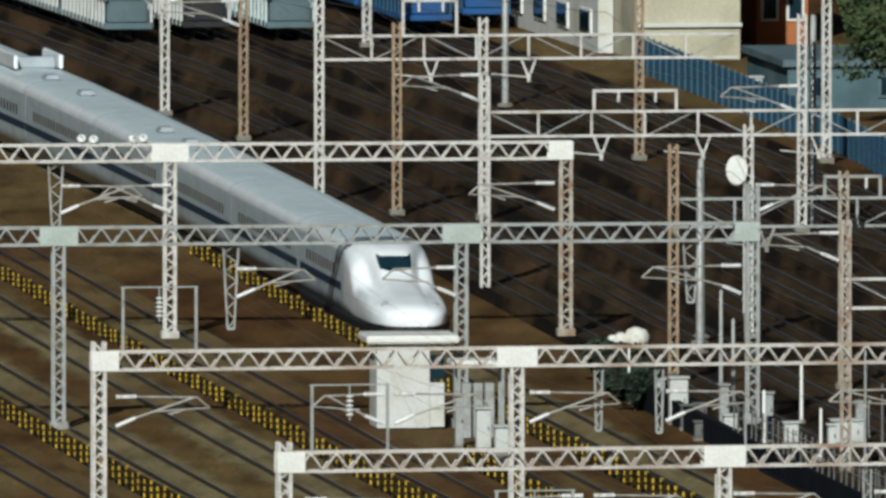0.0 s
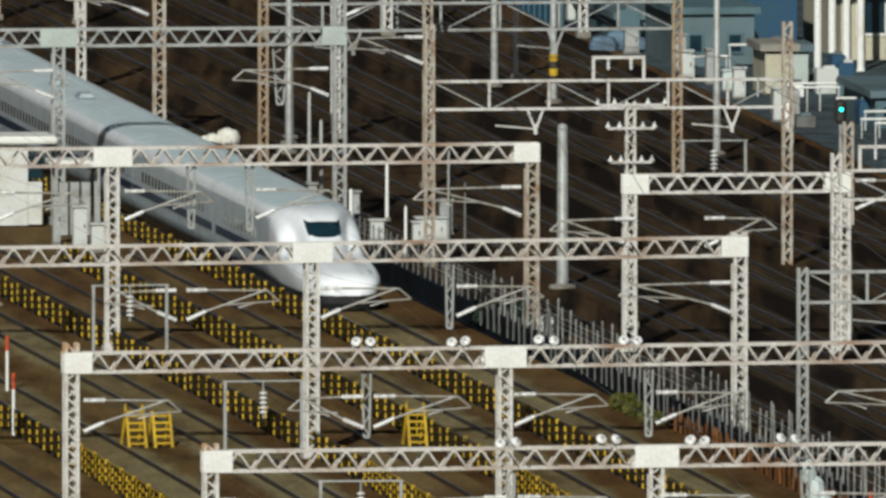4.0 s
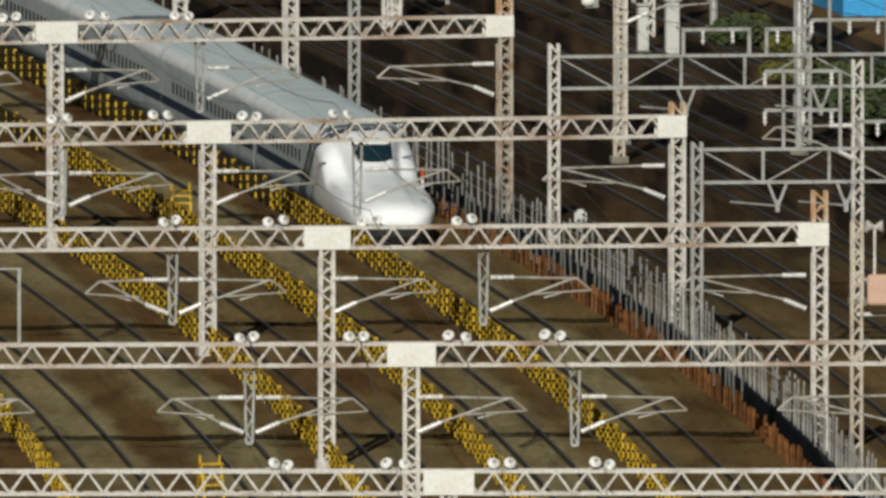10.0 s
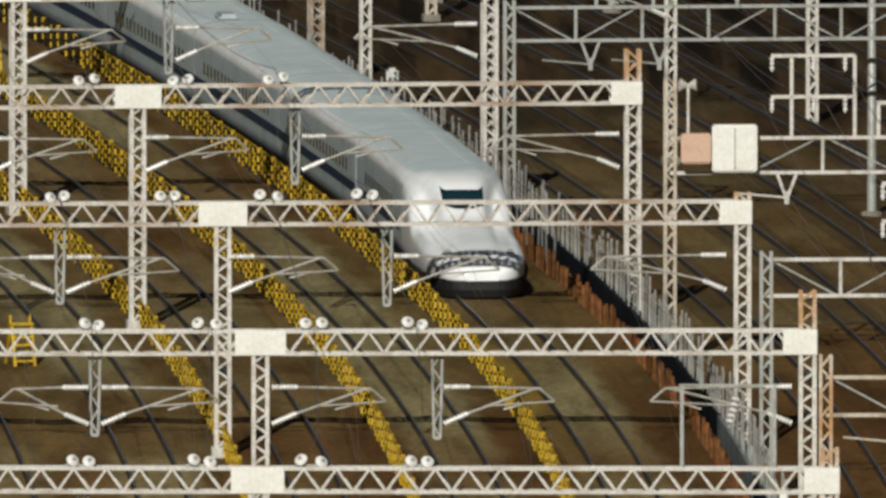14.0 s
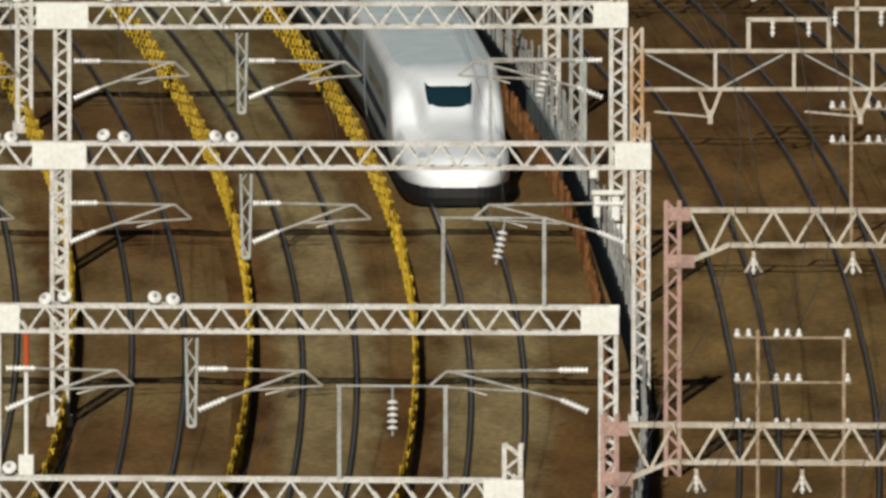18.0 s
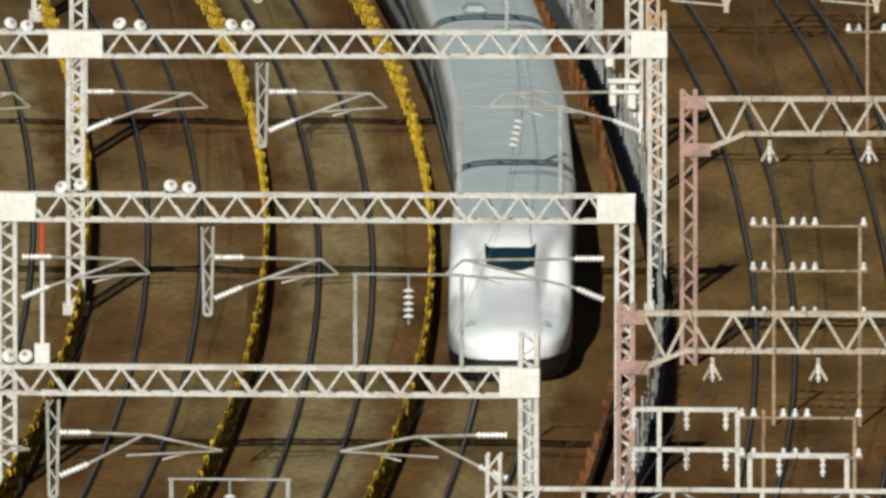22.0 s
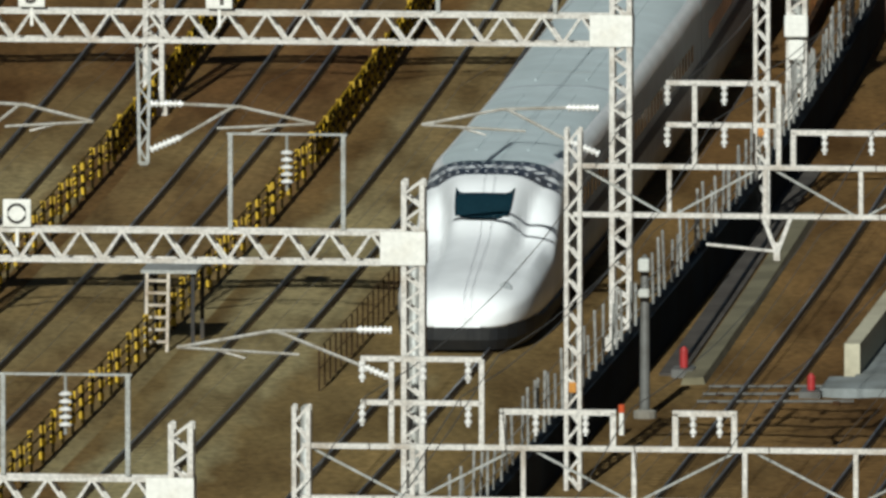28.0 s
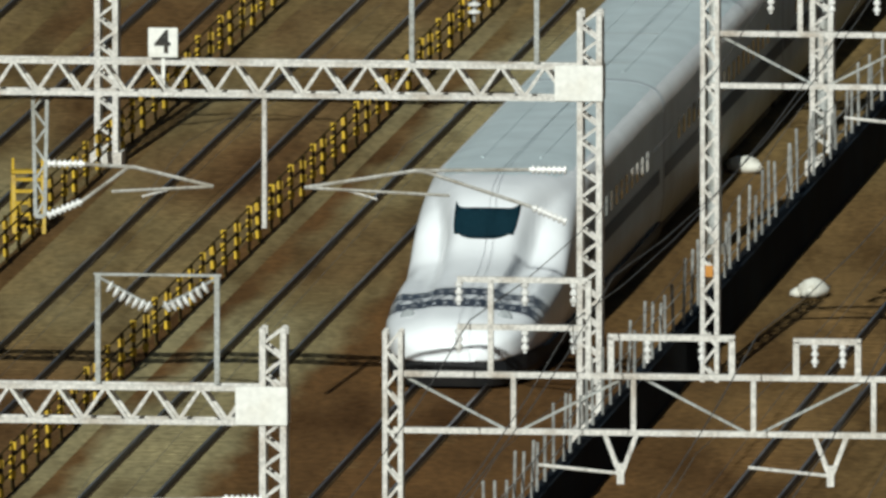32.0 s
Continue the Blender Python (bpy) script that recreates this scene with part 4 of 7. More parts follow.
# ---------------------------------------------------------------- open frame portals of the neighbouring line
def open_portal(s, d, width, h=8.2, zt=7.35, zb=6.25, mat=STEEL_WHITE, frames=(), drops=(), racks=(), z0=0.0, label="", columns=None, col_mat=None, boxes=()):
    g = empty("open_portal", place(s, d, z0), label or "pale open-frame catenary portal of the neighbouring line", "gantry", "portals over the neighbouring line")
    for x in (columns or (0.0, width)):
        bm = bmesh.new()
        lattice_column(bm, h, 0.3, 0, 0.36, 0.095)
        part("lattice_column", bm, col_mat or mat, g, "lattice steel column", pose(x, 0, 0))
        if s < 60:
            bm = bmesh.new()
            box(bm, (x, -0.27, 2.35), (0.17, 0.04, 0.24))
            bmesh.ops.bevel(bm, geom=bm.edges, offset=0.01, segments=1, affect="EDGES")
            part("tag_plate", bm, TAG, g, "orange tag plate")
    for z in (zt, zb):
        bm = bmesh.new()
        bar(bm, (0, 0, z), (width, 0, z), 0.13, 0.11)
        part("chord", bm, mat, g)
    n = max(2, round(width / 2.3))
    run = width / n
    for k in range(1, n):
        bm = bmesh.new()
        bar(bm, (k * run, 0, zb), (k * run, 0, zt), 0.1)
        part("strut", bm, mat, g)
    for k in range(0, n):
        bm = bmesh.new()
        a, b = (zt, zb) if k % 2 == 0 else (zb, zt)
        bar(bm, (k * run + 0.1, 0.05, a), ((k + 1) * run - 0.1, 0.05, b), 0.05)
        part("diagonal", bm, STEEL_GREY, g)
    for x, w, hh in frames:
        bm = bmesh.new()
        for e in (0, 1):
            bar(bm, (x + e * w, 0, zt), (x + e * w, 0, zt + hh), 0.12)
        bar(bm, (x - 0.06, 0, zt + hh), (x + w + 0.06, 0, zt + hh), 0.12)
        for q in (0.3, 0.75):
            insulator(bm, (x + w * q, 0, zt + hh - 0.06), (x + w * q, 0, zt + hh - 0.5), 0.07, ribs=3)
        part("feeder_frame", bm, [mat, INSULATOR], g, "open steel frame with small insulators")
    for x, w, hh in racks:
        bm = bmesh.new()
        for zz in (hh * 0.5, hh):
            bar(bm, (x - 0.65, 0, zt + zz), (x + w, 0, zt + zz), 0.11)
            for q in (-0.62, w * 0.35, w * 0.85):
                insulator(bm, (x + q, 0, zt + zz - 0.06), (x + q, 0, zt + zz - 0.5), 0.075, ribs=3)
        for e in (0, w):
            bar(bm, (x + e, 0, zt), (x + e, 0, zt + hh), 0.11)
        part("feeder_rack", bm, [mat, INSULATOR], g, "two-storey feeder rack with insulators")
    for x in boxes:
        bm = bmesh.new()
        box(bm, (x, 0, zt + 0.06), (0.5, 0.34, 0.42))
        bmesh.ops.bevel(bm, geom=bm.edges, offset=0.03, segments=1, affect="EDGES")
        part("junction_box", bm, PLATE, g, "white junction box")
    for x in drops:
        bm = bmesh.new()
        bar(bm, (x - 0.32, 0, zb), (x, 0, zb - 0.85), 0.09)
        bar(bm, (x + 0.32, 0, zb), (x, 0, zb - 0.85), 0.09)
        bar(bm, (x, 0, zb - 0.6), (x, 0, zb - 1.0), 0.14)
        rod(bm, (x, 0, zb - 0.8), (x - 1.6, 0, zb - 0.65), 0.035, n=6)
        part("v_drop", bm, mat, g, "V-shaped drop bracket with arm")
    return g


def haunched_portal(s, d, width, z=7.2, label=""):
    """Warren truss portal with a deepened end on a faded red lattice column."""
    g = empty("haunched_portal", place(s, d), label or "beige truss portal on a faded red lattice column", "gantry", "portals over the neighbouring line")
    for x in (0.0, width):
        bm = bmesh.new()
        lattice_column(bm, z + 0.75, 0.36, 0, 0.38)
        part("lattice_column", bm, STEEL_PINK, g, "faded red lattice column", pose(x, 0, 0))
    top, low, deep = z + 0.5, z - 0.45, z - 1.0
    for y in (-0.2, 0.2):
        for nm, pts in (("top_chord", [(0, top), (width, top)]), ("bottom_chord", [(0.2, deep), (1.5, low), (width - 1.5, low), (width - 0.2, deep)])):
            bm = bmesh.new()
            for (xa, za), (xb, zb) in zip(pts, pts[1:]):
                bar(bm, (xa, y, za), (xb, y, zb), 0.11)
            part(nm, bm, STEEL_BEIGE, g)
    n = round((width - 0.9) / 0.58)
    run = (width - 0.9) / n
    for k in range(n):
        x0, x1 = 0.45 + k * run, 0.45 + (k + 1) * run
        za = low if 1.3 < x0 < width - 1.3 else deep + 0.35
        zb = low if 1.3 < x1 < width - 1.3 else deep + 0.35
        bm = bmesh.new()
        bar(bm, (x0, -0.2, top if k % 2 == 0 else za), (x1, -0.2, zb if k % 2 == 0 else top), 0.075)
        part("brace", bm, STEEL_BEIGE, g)
    for zz, ww in ((top - 0.1, 0.62), (deep + 0.12, 0.75)):
        bm = bmesh.new()
        box(bm, (ww * 0.3, -0.24, zz), (ww, 0.04, 0.36))
        bmesh.ops.bevel(bm, geom=bm.edges, offset=0.01, segments=1, affect="EDGES")
        part("gusset_plate", bm, STEEL_PINK, g, "faded red gusset")
    for x in (2.2, 4.9, 8.4):
        bm = bmesh.new()
        bar(bm, (x, 0, low), (x, 0, low - 0.35), 0.1)
        bar(bm, (x - 0.22, 0, low - 0.75), (x, 0, low - 0.35), 0.07)
        bar(bm, (x + 0.22, 0, low - 0.75), (x, 0, low - 0.35), 0.07)
        insulator(bm, (x, 0, low - 0.35), (x, 0, low - 0.8), 0.07, ribs=3)
        part("drop_insulator", bm, [STEEL_BEIGE, INSULATOR], g, "small hanging insulator fork")
    return g


def feeder_tree(s, d, h, arms, width=1.4, mat=STEEL_OCHRE, z0=0.0):
    """Two slim posts with cross arms full of small white insulators."""
    g = empty("feeder_post", place(s, d, z0), "slim rusty feeder post with white insulators on cross arms", "utility pole", "feeder posts")
    for x in (0.0, width):
        bm = bmesh.new()
        bar(bm, (x, 0, 0), (x, 0, h if x == 0 else h - 0.2), 0.09)
        part("post", bm, mat, g)
    for z in arms:
        bm = bmesh.new()
        bar(bm, (-0.6, 0, z), (width + 0.2, 0, z), 0.06)
        for k, x in enumerate((-0.55, -0.25, 0.5, 0.8, 1.1, width + 0.1)):
            turned(bm, ((0.03, 0), (0.09, 0.03), (0.09, 0.09), (0.05, 0.14), (0.075, 0.17), (0.02, 0.24)), (x, 0, z), 8, 1)
        part("cross_arm", bm, [mat, INSULATOR], g, "cross arm with white insulators")
    return g


def build_portals():
    w, g, o = STEEL_WHITE, STEEL_GREY, STEEL_OCHRE
    open_portal(-113.0, 4.85, 13.0, racks=((4.0, 1.9, 1.95),), frames=((6.2, 2.35, 0.85),), drops=(4.6, 9.2))
    open_portal(-169.8, 5.43, 13.0, racks=((2.74, 1.9, 1.9),), frames=((4.97, 2.35, 0.8), (8.6, 1.22, 0.8)), drops=(4.6, 9.0))
    open_portal(-227.3, 5.26, 14.0, racks=((1.89, 1.9, 1.85),), frames=((4.23, 2.33, 0.76), (7.87, 1.24, 0.76)), drops=(4.42, 8.5))
    open_portal(-287.5, 5.12, 14.0, racks=((1.89, 1.9, 1.85),), frames=((4.23, 2.35, 0.76), (7.83, 1.2, 0.72)), drops=(4.42, 8.5))
    haunched_portal(-2.0, 4.8, 13.5, 6.76)
    haunched_portal(-65.4, 5.07, 13.5, 6.74)
    open_portal(50.0, 4.1, 13.5, mat=STEEL_BEIGE, col_mat=RUST_TOP, h=8.0, frames=((3.2, 2.3, 0.9),), racks=((6.3, 2.0, 2.4),), drops=(2.1, 6.4))
    open_portal(93.8, 3.77, 13.5, mat=w, col_mat=g, h=7.6, racks=((4.15, 2.15, 2.3),), frames=((6.8, 2.6, 1.2),), drops=(5.3,))
    open_portal(142.8, 3.66, 14.5, mat=w, h=9.2, racks=((3.85, 2.0, 2.6),), frames=((6.6, 2.3, 1.1),), drops=(3.7, 8.4), col_mat=STEEL_BEIGE)
    open_portal(200.8, 3.56, 15.5, mat=g, h=7.6, racks=((2.9, 1.9, 2.6),), frames=((5.4, 2.2, 0.9),), drops=(2.7, 5.0), col_mat=g)
    open_portal(246.0, 3.83, 15.5, mat=g, col_mat=w, h=7.8, frames=((4.5, 2.3, 0.9), (7.4, 1.3, 0.9)), racks=((9.6, 2.0, 2.4),), drops=(4.6, 9.3))
    open_portal(304.0, 4.39, 16.5, mat=g, h=7.5, frames=((4.4, 2.4, 0.95), (12.2, 2.2, 0.9)), racks=((8.6, 1.9, 2.5),), drops=(3.4, 10.2), col_mat=g, boxes=(5.3, 8.3))
    open_portal(361.6, 14.0, 10.0, mat=w, h=8.0, frames=((0.9, 2.0, 0.9),), drops=(4.0,), col_mat=w)
    open_portal(418.9, 6.3, 14.2, mat=w, h=9.6, frames=((6.5, 2.0, 0.9),), racks=(), drops=(4.2, 12.0), col_mat=STEEL_RUST)
    open_portal(471.5, 6.29, 17.0, mat=g, h=9.5, frames=((6.0, 2.2, 0.85), (13.4, 2.2, 0.85)), drops=(3.7, 12.0), col_mat=o)
    open_portal(535.0, 6.04, 17.6, mat=w, h=8.7, frames=((4.5, 3.4, 0.85),), drops=(4.8, 9.0, 13.8), zt=7.25, columns=(0.0,))
    open_portal(593.3, 5.86, 18.0, mat=w, h=10.5, frames=((3.6, 2.3, 1.5),), drops=(4.8, 9.0), zt=7.25, columns=(0.0,))
    # truss portal between the lines, with white gussets
    gantry(369.6, (7.25, 15.45), z=6.4, mat=w, frames=((9.3, 11.7, 1.25),), label="short white truss portal over the neighbouring line", end_left=True, arms=((7.5, -2.4), (10.0, 1.9)))
    for s, d, arms in ((-20.0, 7.35, (3.0, 4.2, 5.4)), (70.0, 10.9, (3.0, 4.0)), (-74.0, 9.0, (4.4, 5.4))):
        feeder_tree(s, d, 5.6, arms, 2.3)


# ---------------------------------------------------------------- single masts of the neighbouring yard
def lattice_mast(s, d, h, mat, w=0.3, arm=0.0, arm_z=6.2, label=""):
    g = empty("lattice_mast", place(s, d), label or "lattice steel overhead line mast", "mast", "lattice masts of the yard")
    q = w / 2
    for i in (-1, 1):
        for j in (-1, 1):
            bm = bmesh.new()
            bar(bm, (i * q, j * q, 0.2), (i * q, j * q, h), 0.09)
            part("corner_leg", bm, mat, g)
    n = int(h / 0.36)
    for x, y, turn in ((0, -q, 0), (0, q, 0), (-q, 0, 90), (q, 0, 90)):
        bm = bmesh.new()
        zigzag(bm, [Vector(((q if k % 2 else -q), 0, 0.2 + k * (h - 0.2) / n)) for k in range(n + 1)], 0.055)
        part("lacing", bm, mat, g, "zigzag lacing bars", pose(x, y, 0, 0, 0, turn))
    bm = bmesh.new()
    box(bm, (0, 0, 0.12), (w + 0.3, w + 0.3, 0.3))
    part("footing", bm, CONCRETE, g, "concrete footing")
    if arm:
        cantilever_part(g, 0.15 if arm > 0 else -0.15, arm_z, arm)
    return g


def tube_pole(s, d, h, r=0.16, mat=None, arms=(), label=""):
    g = empty("steel_pole", place(s, d), label or "tall grey tubular steel pole", "pole", "tubular poles of the yard")
    bm = bmesh.new()
    turned(bm, ((r * 1.1, 0), (r, 0.3), (r * 0.8, h), (0.02, h + 0.08)), (0, 0, 0), 12)
    part("shaft", bm, mat or STEEL_GREY, g, smooth=True)
    bm = bmesh.new()
    turned(bm, ((r * 2.2, 0), (r * 2.2, 0.16), (r * 1.3, 0.2)), (0, 0, 0), 12)
    part("foot", bm, CONCRETE, g, "concrete foot")
    for z, w in arms:
        bm = bmesh.new()
        bar(bm, (-w, -r, z), (w, -r, z), 0.08)
        for x in (-w, -w * 0.4, w * 0.4, w):
            turned(bm, ((0.03, 0), (0.1, 0.03), (0.1, 0.09), (0.04, 0.15), (0.03, 0.25)), (x, -r, z), 8, 1)
        part("cross_arm", bm, [STEEL_GREY, INSULATOR], g, "cross arm with insulators")
    return g


def build_masts():
    w, o, r, be = STEEL_WHITE, STEEL_OCHRE, STEEL_RUST, STEEL_BEIGE
    for s, d, h, mat, arm in ((586, 8.3, 8.2, o, 0), (642, 8.75, 8.5, o, -2.6), (662, 7.95, 8.5, w, 2.6), (572, 23.8, 9.2, w, -2.4), (570, 32.1, 9.6, w, 0),
                              (410, 23.8, 9.0, be, 0), (304.3, 14.2, 9.4, w, 0), (374, 16.3, 8.4, r, 2.2), (228, 12.1, 8.4, w, -2.2), (412, 32.8, 9.4, w, 0), (582, 11.5, 8.6, w, -2.4), (625, 23.9, 9.0, o, 0),
                              (622, 31.7, 9.2, w, 0), (716, 25.2, 9.2, w, 0), (468, 12.6, 8.6, r, -2.2), (296, 12.9, 8.4, be, 2.2), (350, 27.9, 9.0, w, 0)):
        lattice_mast(s, d, h, mat, arm=arm)
    for s, d, h, arms in ((491, 9.7, 6.6, ()), (497, 10.4, 7.0, ()), (535.3, 23.75, 9.0, ()), (488, 27.1, 9.0, ()), (365, 27.0, 8.6, ((7.6, 0.8), (6.8, 0.8))),
                          (204.6, 16.1, 8.0, ()), (243.5, 23.9, 8.8, ((8.0, 0.9),)), (667, 24.0, 9.4, ()), (574.5, 24.6, 9.0, ()), (500.8, 10.9, 7.2, ()), (299, 19.9, 8.4, ((7.5, 0.8), (6.6, 0.8))), (314.5, 22.2, 8.4, ()),
                          (-80.2, 3.45, 6.6, ()), (-181, 2.95, 6.8, ()), (-204.2, 2.95, 5.6, ())):
        tube_pole(s, d, h, arms=arms)
    tube_pole(406, 9.8, 6.4, 0.24)
    oval = lattice_mast(500.7, 12.8, 8.6, w, arm=2.4)
    bm = bmesh.new()
    turned(bm, ((0.02, -0.05), (0.42, -0.04), (0.45, 0.0), (0.42, 0.04), (0.02, 0.05)), (0, 0, 0), 18, 0, (0, -1, 0))
    for v in bm.verts:
        v.co.z *= 1.35
    part("oval_panel", bm, PLATE, oval, "white oval panel", pose(-0.5, -0.32, 6.8))
    dark = tube_pole(-154.9, 5.65, 3.7, 0.12, STEEL_DARK, label="dark grey pole carrying small white boxes")
    for z, x, hh in ((3.55, 0.0, 0.3), (2.9, 0.0, 0.2)):
        bm = bmesh.new()
        box(bm, (x, -0.2, z), (0.26, 0.26, hh))
        bmesh.ops.bevel(bm, geom=bm.edges, offset=0.03, segments=1, affect="EDGES")
        part("junction_box", bm, PALE, dark, "white junction box")
    top = lattice_mast(383, 9.2, 8.7, w)
    for z, half in ((8.6, 1.3), (7.7, 0.9), (6.4, 0.8)):
        bm = bmesh.new()
        bar(bm, (-half, -0.25, z), (half, -0.25, z), 0.09)
        for x in (-half, -half * 0.5, half * 0.5, half):
            turned(bm, ((0.03, 0), (0.1, 0.03), (0.1, 0.1), (0.04, 0.16), (0.03, 0.25)), (x, -0.25, z), 8, 1)
        part("cross_arm", bm, [w, INSULATOR], top, "cross arm with white insulators")
    tube_pole(541, 25.4, 5.4, 0.1, PLATE, label="slim white tubular pole")
    banded = tube_pole(523.6, 24.8, 10.0, arms=((9.2, 0.9),), label="grey tubular pole with a yellow and black foot")
    for k in range(4):
        bm = bmesh.new()
        rod(bm, (0, 0, 0.9 + 0.3 * k), (0, 0, 1.2 + 0.3 * k), 0.19, n=12)
        part("band", bm, YELLOW if k % 2 else BLACK, banded, "painted warning band")


# ---------------------------------------------------------------- overhead wires
def wire(name, pts_sdz, r, label, sag=0.0):
    bm = bmesh.new()
    pts = []
    for (s0, d0, z0), (s1, d1, z1) in zip(pts_sdz, pts_sdz[1:]):
        n = 6
        for k in range(n):
            f = k / n
            pts.append(at(s0 + (s1 - s0) * f, d0 + (d1 - d0) * f, z0 + (z1 - z0) * f - 4 * sag * f * (1 - f)))
    pts.append(at(*pts_sdz[-1]))
    chain(bm, pts, r)
    ob = new(name, mesh(bm, WIRE))
    tagged(ob, label, "wire", "overhead wires")


STATIONS = (-340, -294.0, -238.1, -189.1, -140.5, -87.2, -38.4, 12.7, 61.1, 110.6, 160.4, 209.8, 259.6, 316.2, 371.9, 447.3, 503.1, 570, 640)


def build_wires():
    for d in (0.0, -4.55, -9.5, -14.25, -18.9, -24.2):
        st = [s for s in STATIONS if not (d == -4.55 and s > 430)]
        wire("contact_wire", [(s, d + (0.15 if i % 2 else -0.15), 5.15) for i, s in enumerate(st)], 0.006, "thin dark contact wire over a track")
        wire("messenger_wire", [(s, d, 6.15) for s in st], 0.006, "thin sagging messenger wire over a track", 0.7)
    for d in (-17.2, -13.8, -10.7, -7.7):
        wire("feeder_wire", [(s, d, 8.35) for s in STATIONS if 0 < s < 270], 0.014, "feeder wire over the gantries", 0.8)
    right = (-340, -287.5, -227.3, -169.8, -113.0, -65.4, -2.0, 50.0, 93.8, 142.8, 200.8, 246.0, 304.0, 361.6, 418.9, 471.5, 535.0, 593.3, 650.0)
    for d in (7.2, 11.0, 14.8):
        wire("contact_wire", [(s, d + (0.12 if i % 2 else -0.12), 5.0) for i, s in enumerate(right)], 0.008, "thin contact wire of the neighbouring line")
        wire("messenger_wire", [(s, d, 5.85) for s in right], 0.009, "thin messenger wire of the neighbouring line", 0.6)
    for d, z in ((6.6, 8.4), (8.6, 8.4), (9.4, 9.3), (12.2, 8.2), (15.0, 8.6), (18.2, 8.2)):
        wire("feeder_wire", [(s, d, z) for s in right], 0.014, "grey feeder wire of the neighbouring line", 0.8)


# ---------------------------------------------------------------- the train
CAR, LEAD, HALF = 25.0, 27.0, 1.68
SPEED = 22.0


def section(w, top, low, shoulder, n=10, power=2.7):
    """Half outline from the sill up to the crown, mirrored: list of (x, z)."""
    side = [(w * 0.94, low), (w, low + (shoulder - low) * 0.3), (w, shoulder - 0.3), (w, shoulder)]
    for k in range(1, n + 1):
        a = k / n * math.pi / 2
        side.append((w * max(0.0, math.cos(a)) ** (2 / power), shoulder + (top - shoulder) * math.sin(a) ** (2 / power)))
    return side + [(-x, z) for x, z in side[-2::-1]]


def loft(rings, mats, pick, smooth=True):
    """rings: (y, outline); pick(y, x, z) gives the material of a face."""
    bm = bmesh.new()
    rows = [[bm.verts.new((x, y, z)) for x, z in o] for y, o in rings]
    for a, b in zip(rows, rows[1:]):
        for k in range(len(a) - 1):
            f = bm.faces.new((a[k], a[k + 1], b[k + 1], b[k]))
            c = f.calc_center_median()
            f.material_index = pick(c.y, c.x, c.z)
        f = bm.faces.new((a[-1], a[0], b[0], b[-1]))
        f.material_index = pick(a[0].co.y, 0, 0)
    for cap in (bm.faces.new(rows[0][::-1]), bm.faces.new(rows[-1])):
        for e in cap.edges:
            e.smooth = False
    return mesh(bm, *mats, smooth=smooth)


def eased(table, u):
    """The table read with its corners rounded off, but for the blunt tip."""
    r = min(0.5, 0.45 * u)
    return sum(interp(table, u + r * k) for k in (-1.0, -0.6, -0.2, 0.2, 0.6, 1.0)) / 6


NOSE = 12.0
NOSE_TOP = ((0, 0.92), (0.12, 1.2), (0.4, 1.4), (1.0, 1.55), (2.4, 1.76), (4.2, 2.0), (5.4, 2.18), (5.9, 2.30), (6.25, 2.46), (7.3, 3.12), (7.9, 3.36), (8.8, 3.52), (10.2, 3.58), (12, 3.6))
NOSE_W = ((0, 0.55), (0.05, 0.74), (0.15, 0.93), (0.4, 1.15), (0.8, 1.33), (1.4, 1.48), (2.2, 1.58), (3.6, 1.65), (5, 1.67), (8, 1.68))
NOSE_HOOD = ((0, 0.92), (0.12, 1.18), (0.4, 1.38), (1.0, 1.52), (2.4, 1.68), (4.2, 1.80), (5.4, 1.86), (6.7, 1.92), (7.2, 2.12), (7.9, 2.74), (8.7, 3.16), (9.8, 3.42), (11, 3.55), (12, 3.6))
CANOPY = ((0, 0.7), (4.0, 0.8), (6.0, 0.9), (7.0, 0.95), (8.0, 1.05), (9.5, 1.4), (12, 1.68))
SHOULDER, BOXY = 2.8, 3.4


def nose_z(u, x):
    """Height of the nose's skin u metres behind its tip and x from its middle: a wide hood with raised fenders and a narrow canopy on it."""
    w, hood, top = interp(NOSE_W, u), eased(NOSE_HOOD, u), eased(NOSE_TOP, u)
    sh = 0.75 + (hood - 0.75) * (0.3 + 0.035 * min(u, NOSE))
    p = interp(((0, 2.6), (6, 2.8), (NOSE, BOXY)), u)
    a = abs(x / w)
    z = sh + (hood - sh) * max(0.0, 1 - a ** p) ** (1 / p)
    z += 0.10 * math.exp(-((a - 0.86) / 0.10) ** 2) * interp(((1.5, 0), (3.5, 1), (5.5, 1), (7.5, 0)), u)
    q = min(1.0, abs(x) / eased(CANOPY, u))
    return z + (top - hood) * (1 - q ** 6) ** 1.1


def nose_section(u, n=26):
    w = interp(NOSE_W, u)
    low = interp(((0, 0.66), (3, 0.62), (8, 0.52), (NOSE, 0.45)), u)
    sh = nose_z(u, w)
    side = [(w * 0.96, low), (w, low + (sh - low) * 0.3), (w, low + (sh - low) * 0.85), (w, sh)]
    for k in range(1, n + 1):
        x = w * math.cos(k / n * math.pi / 2)
        side.append((x, nose_z(u, x)))
    side[-1] = (0.0, side[-1][1])
    return side + [(-x, z) for x, z in side[-2::-1]]


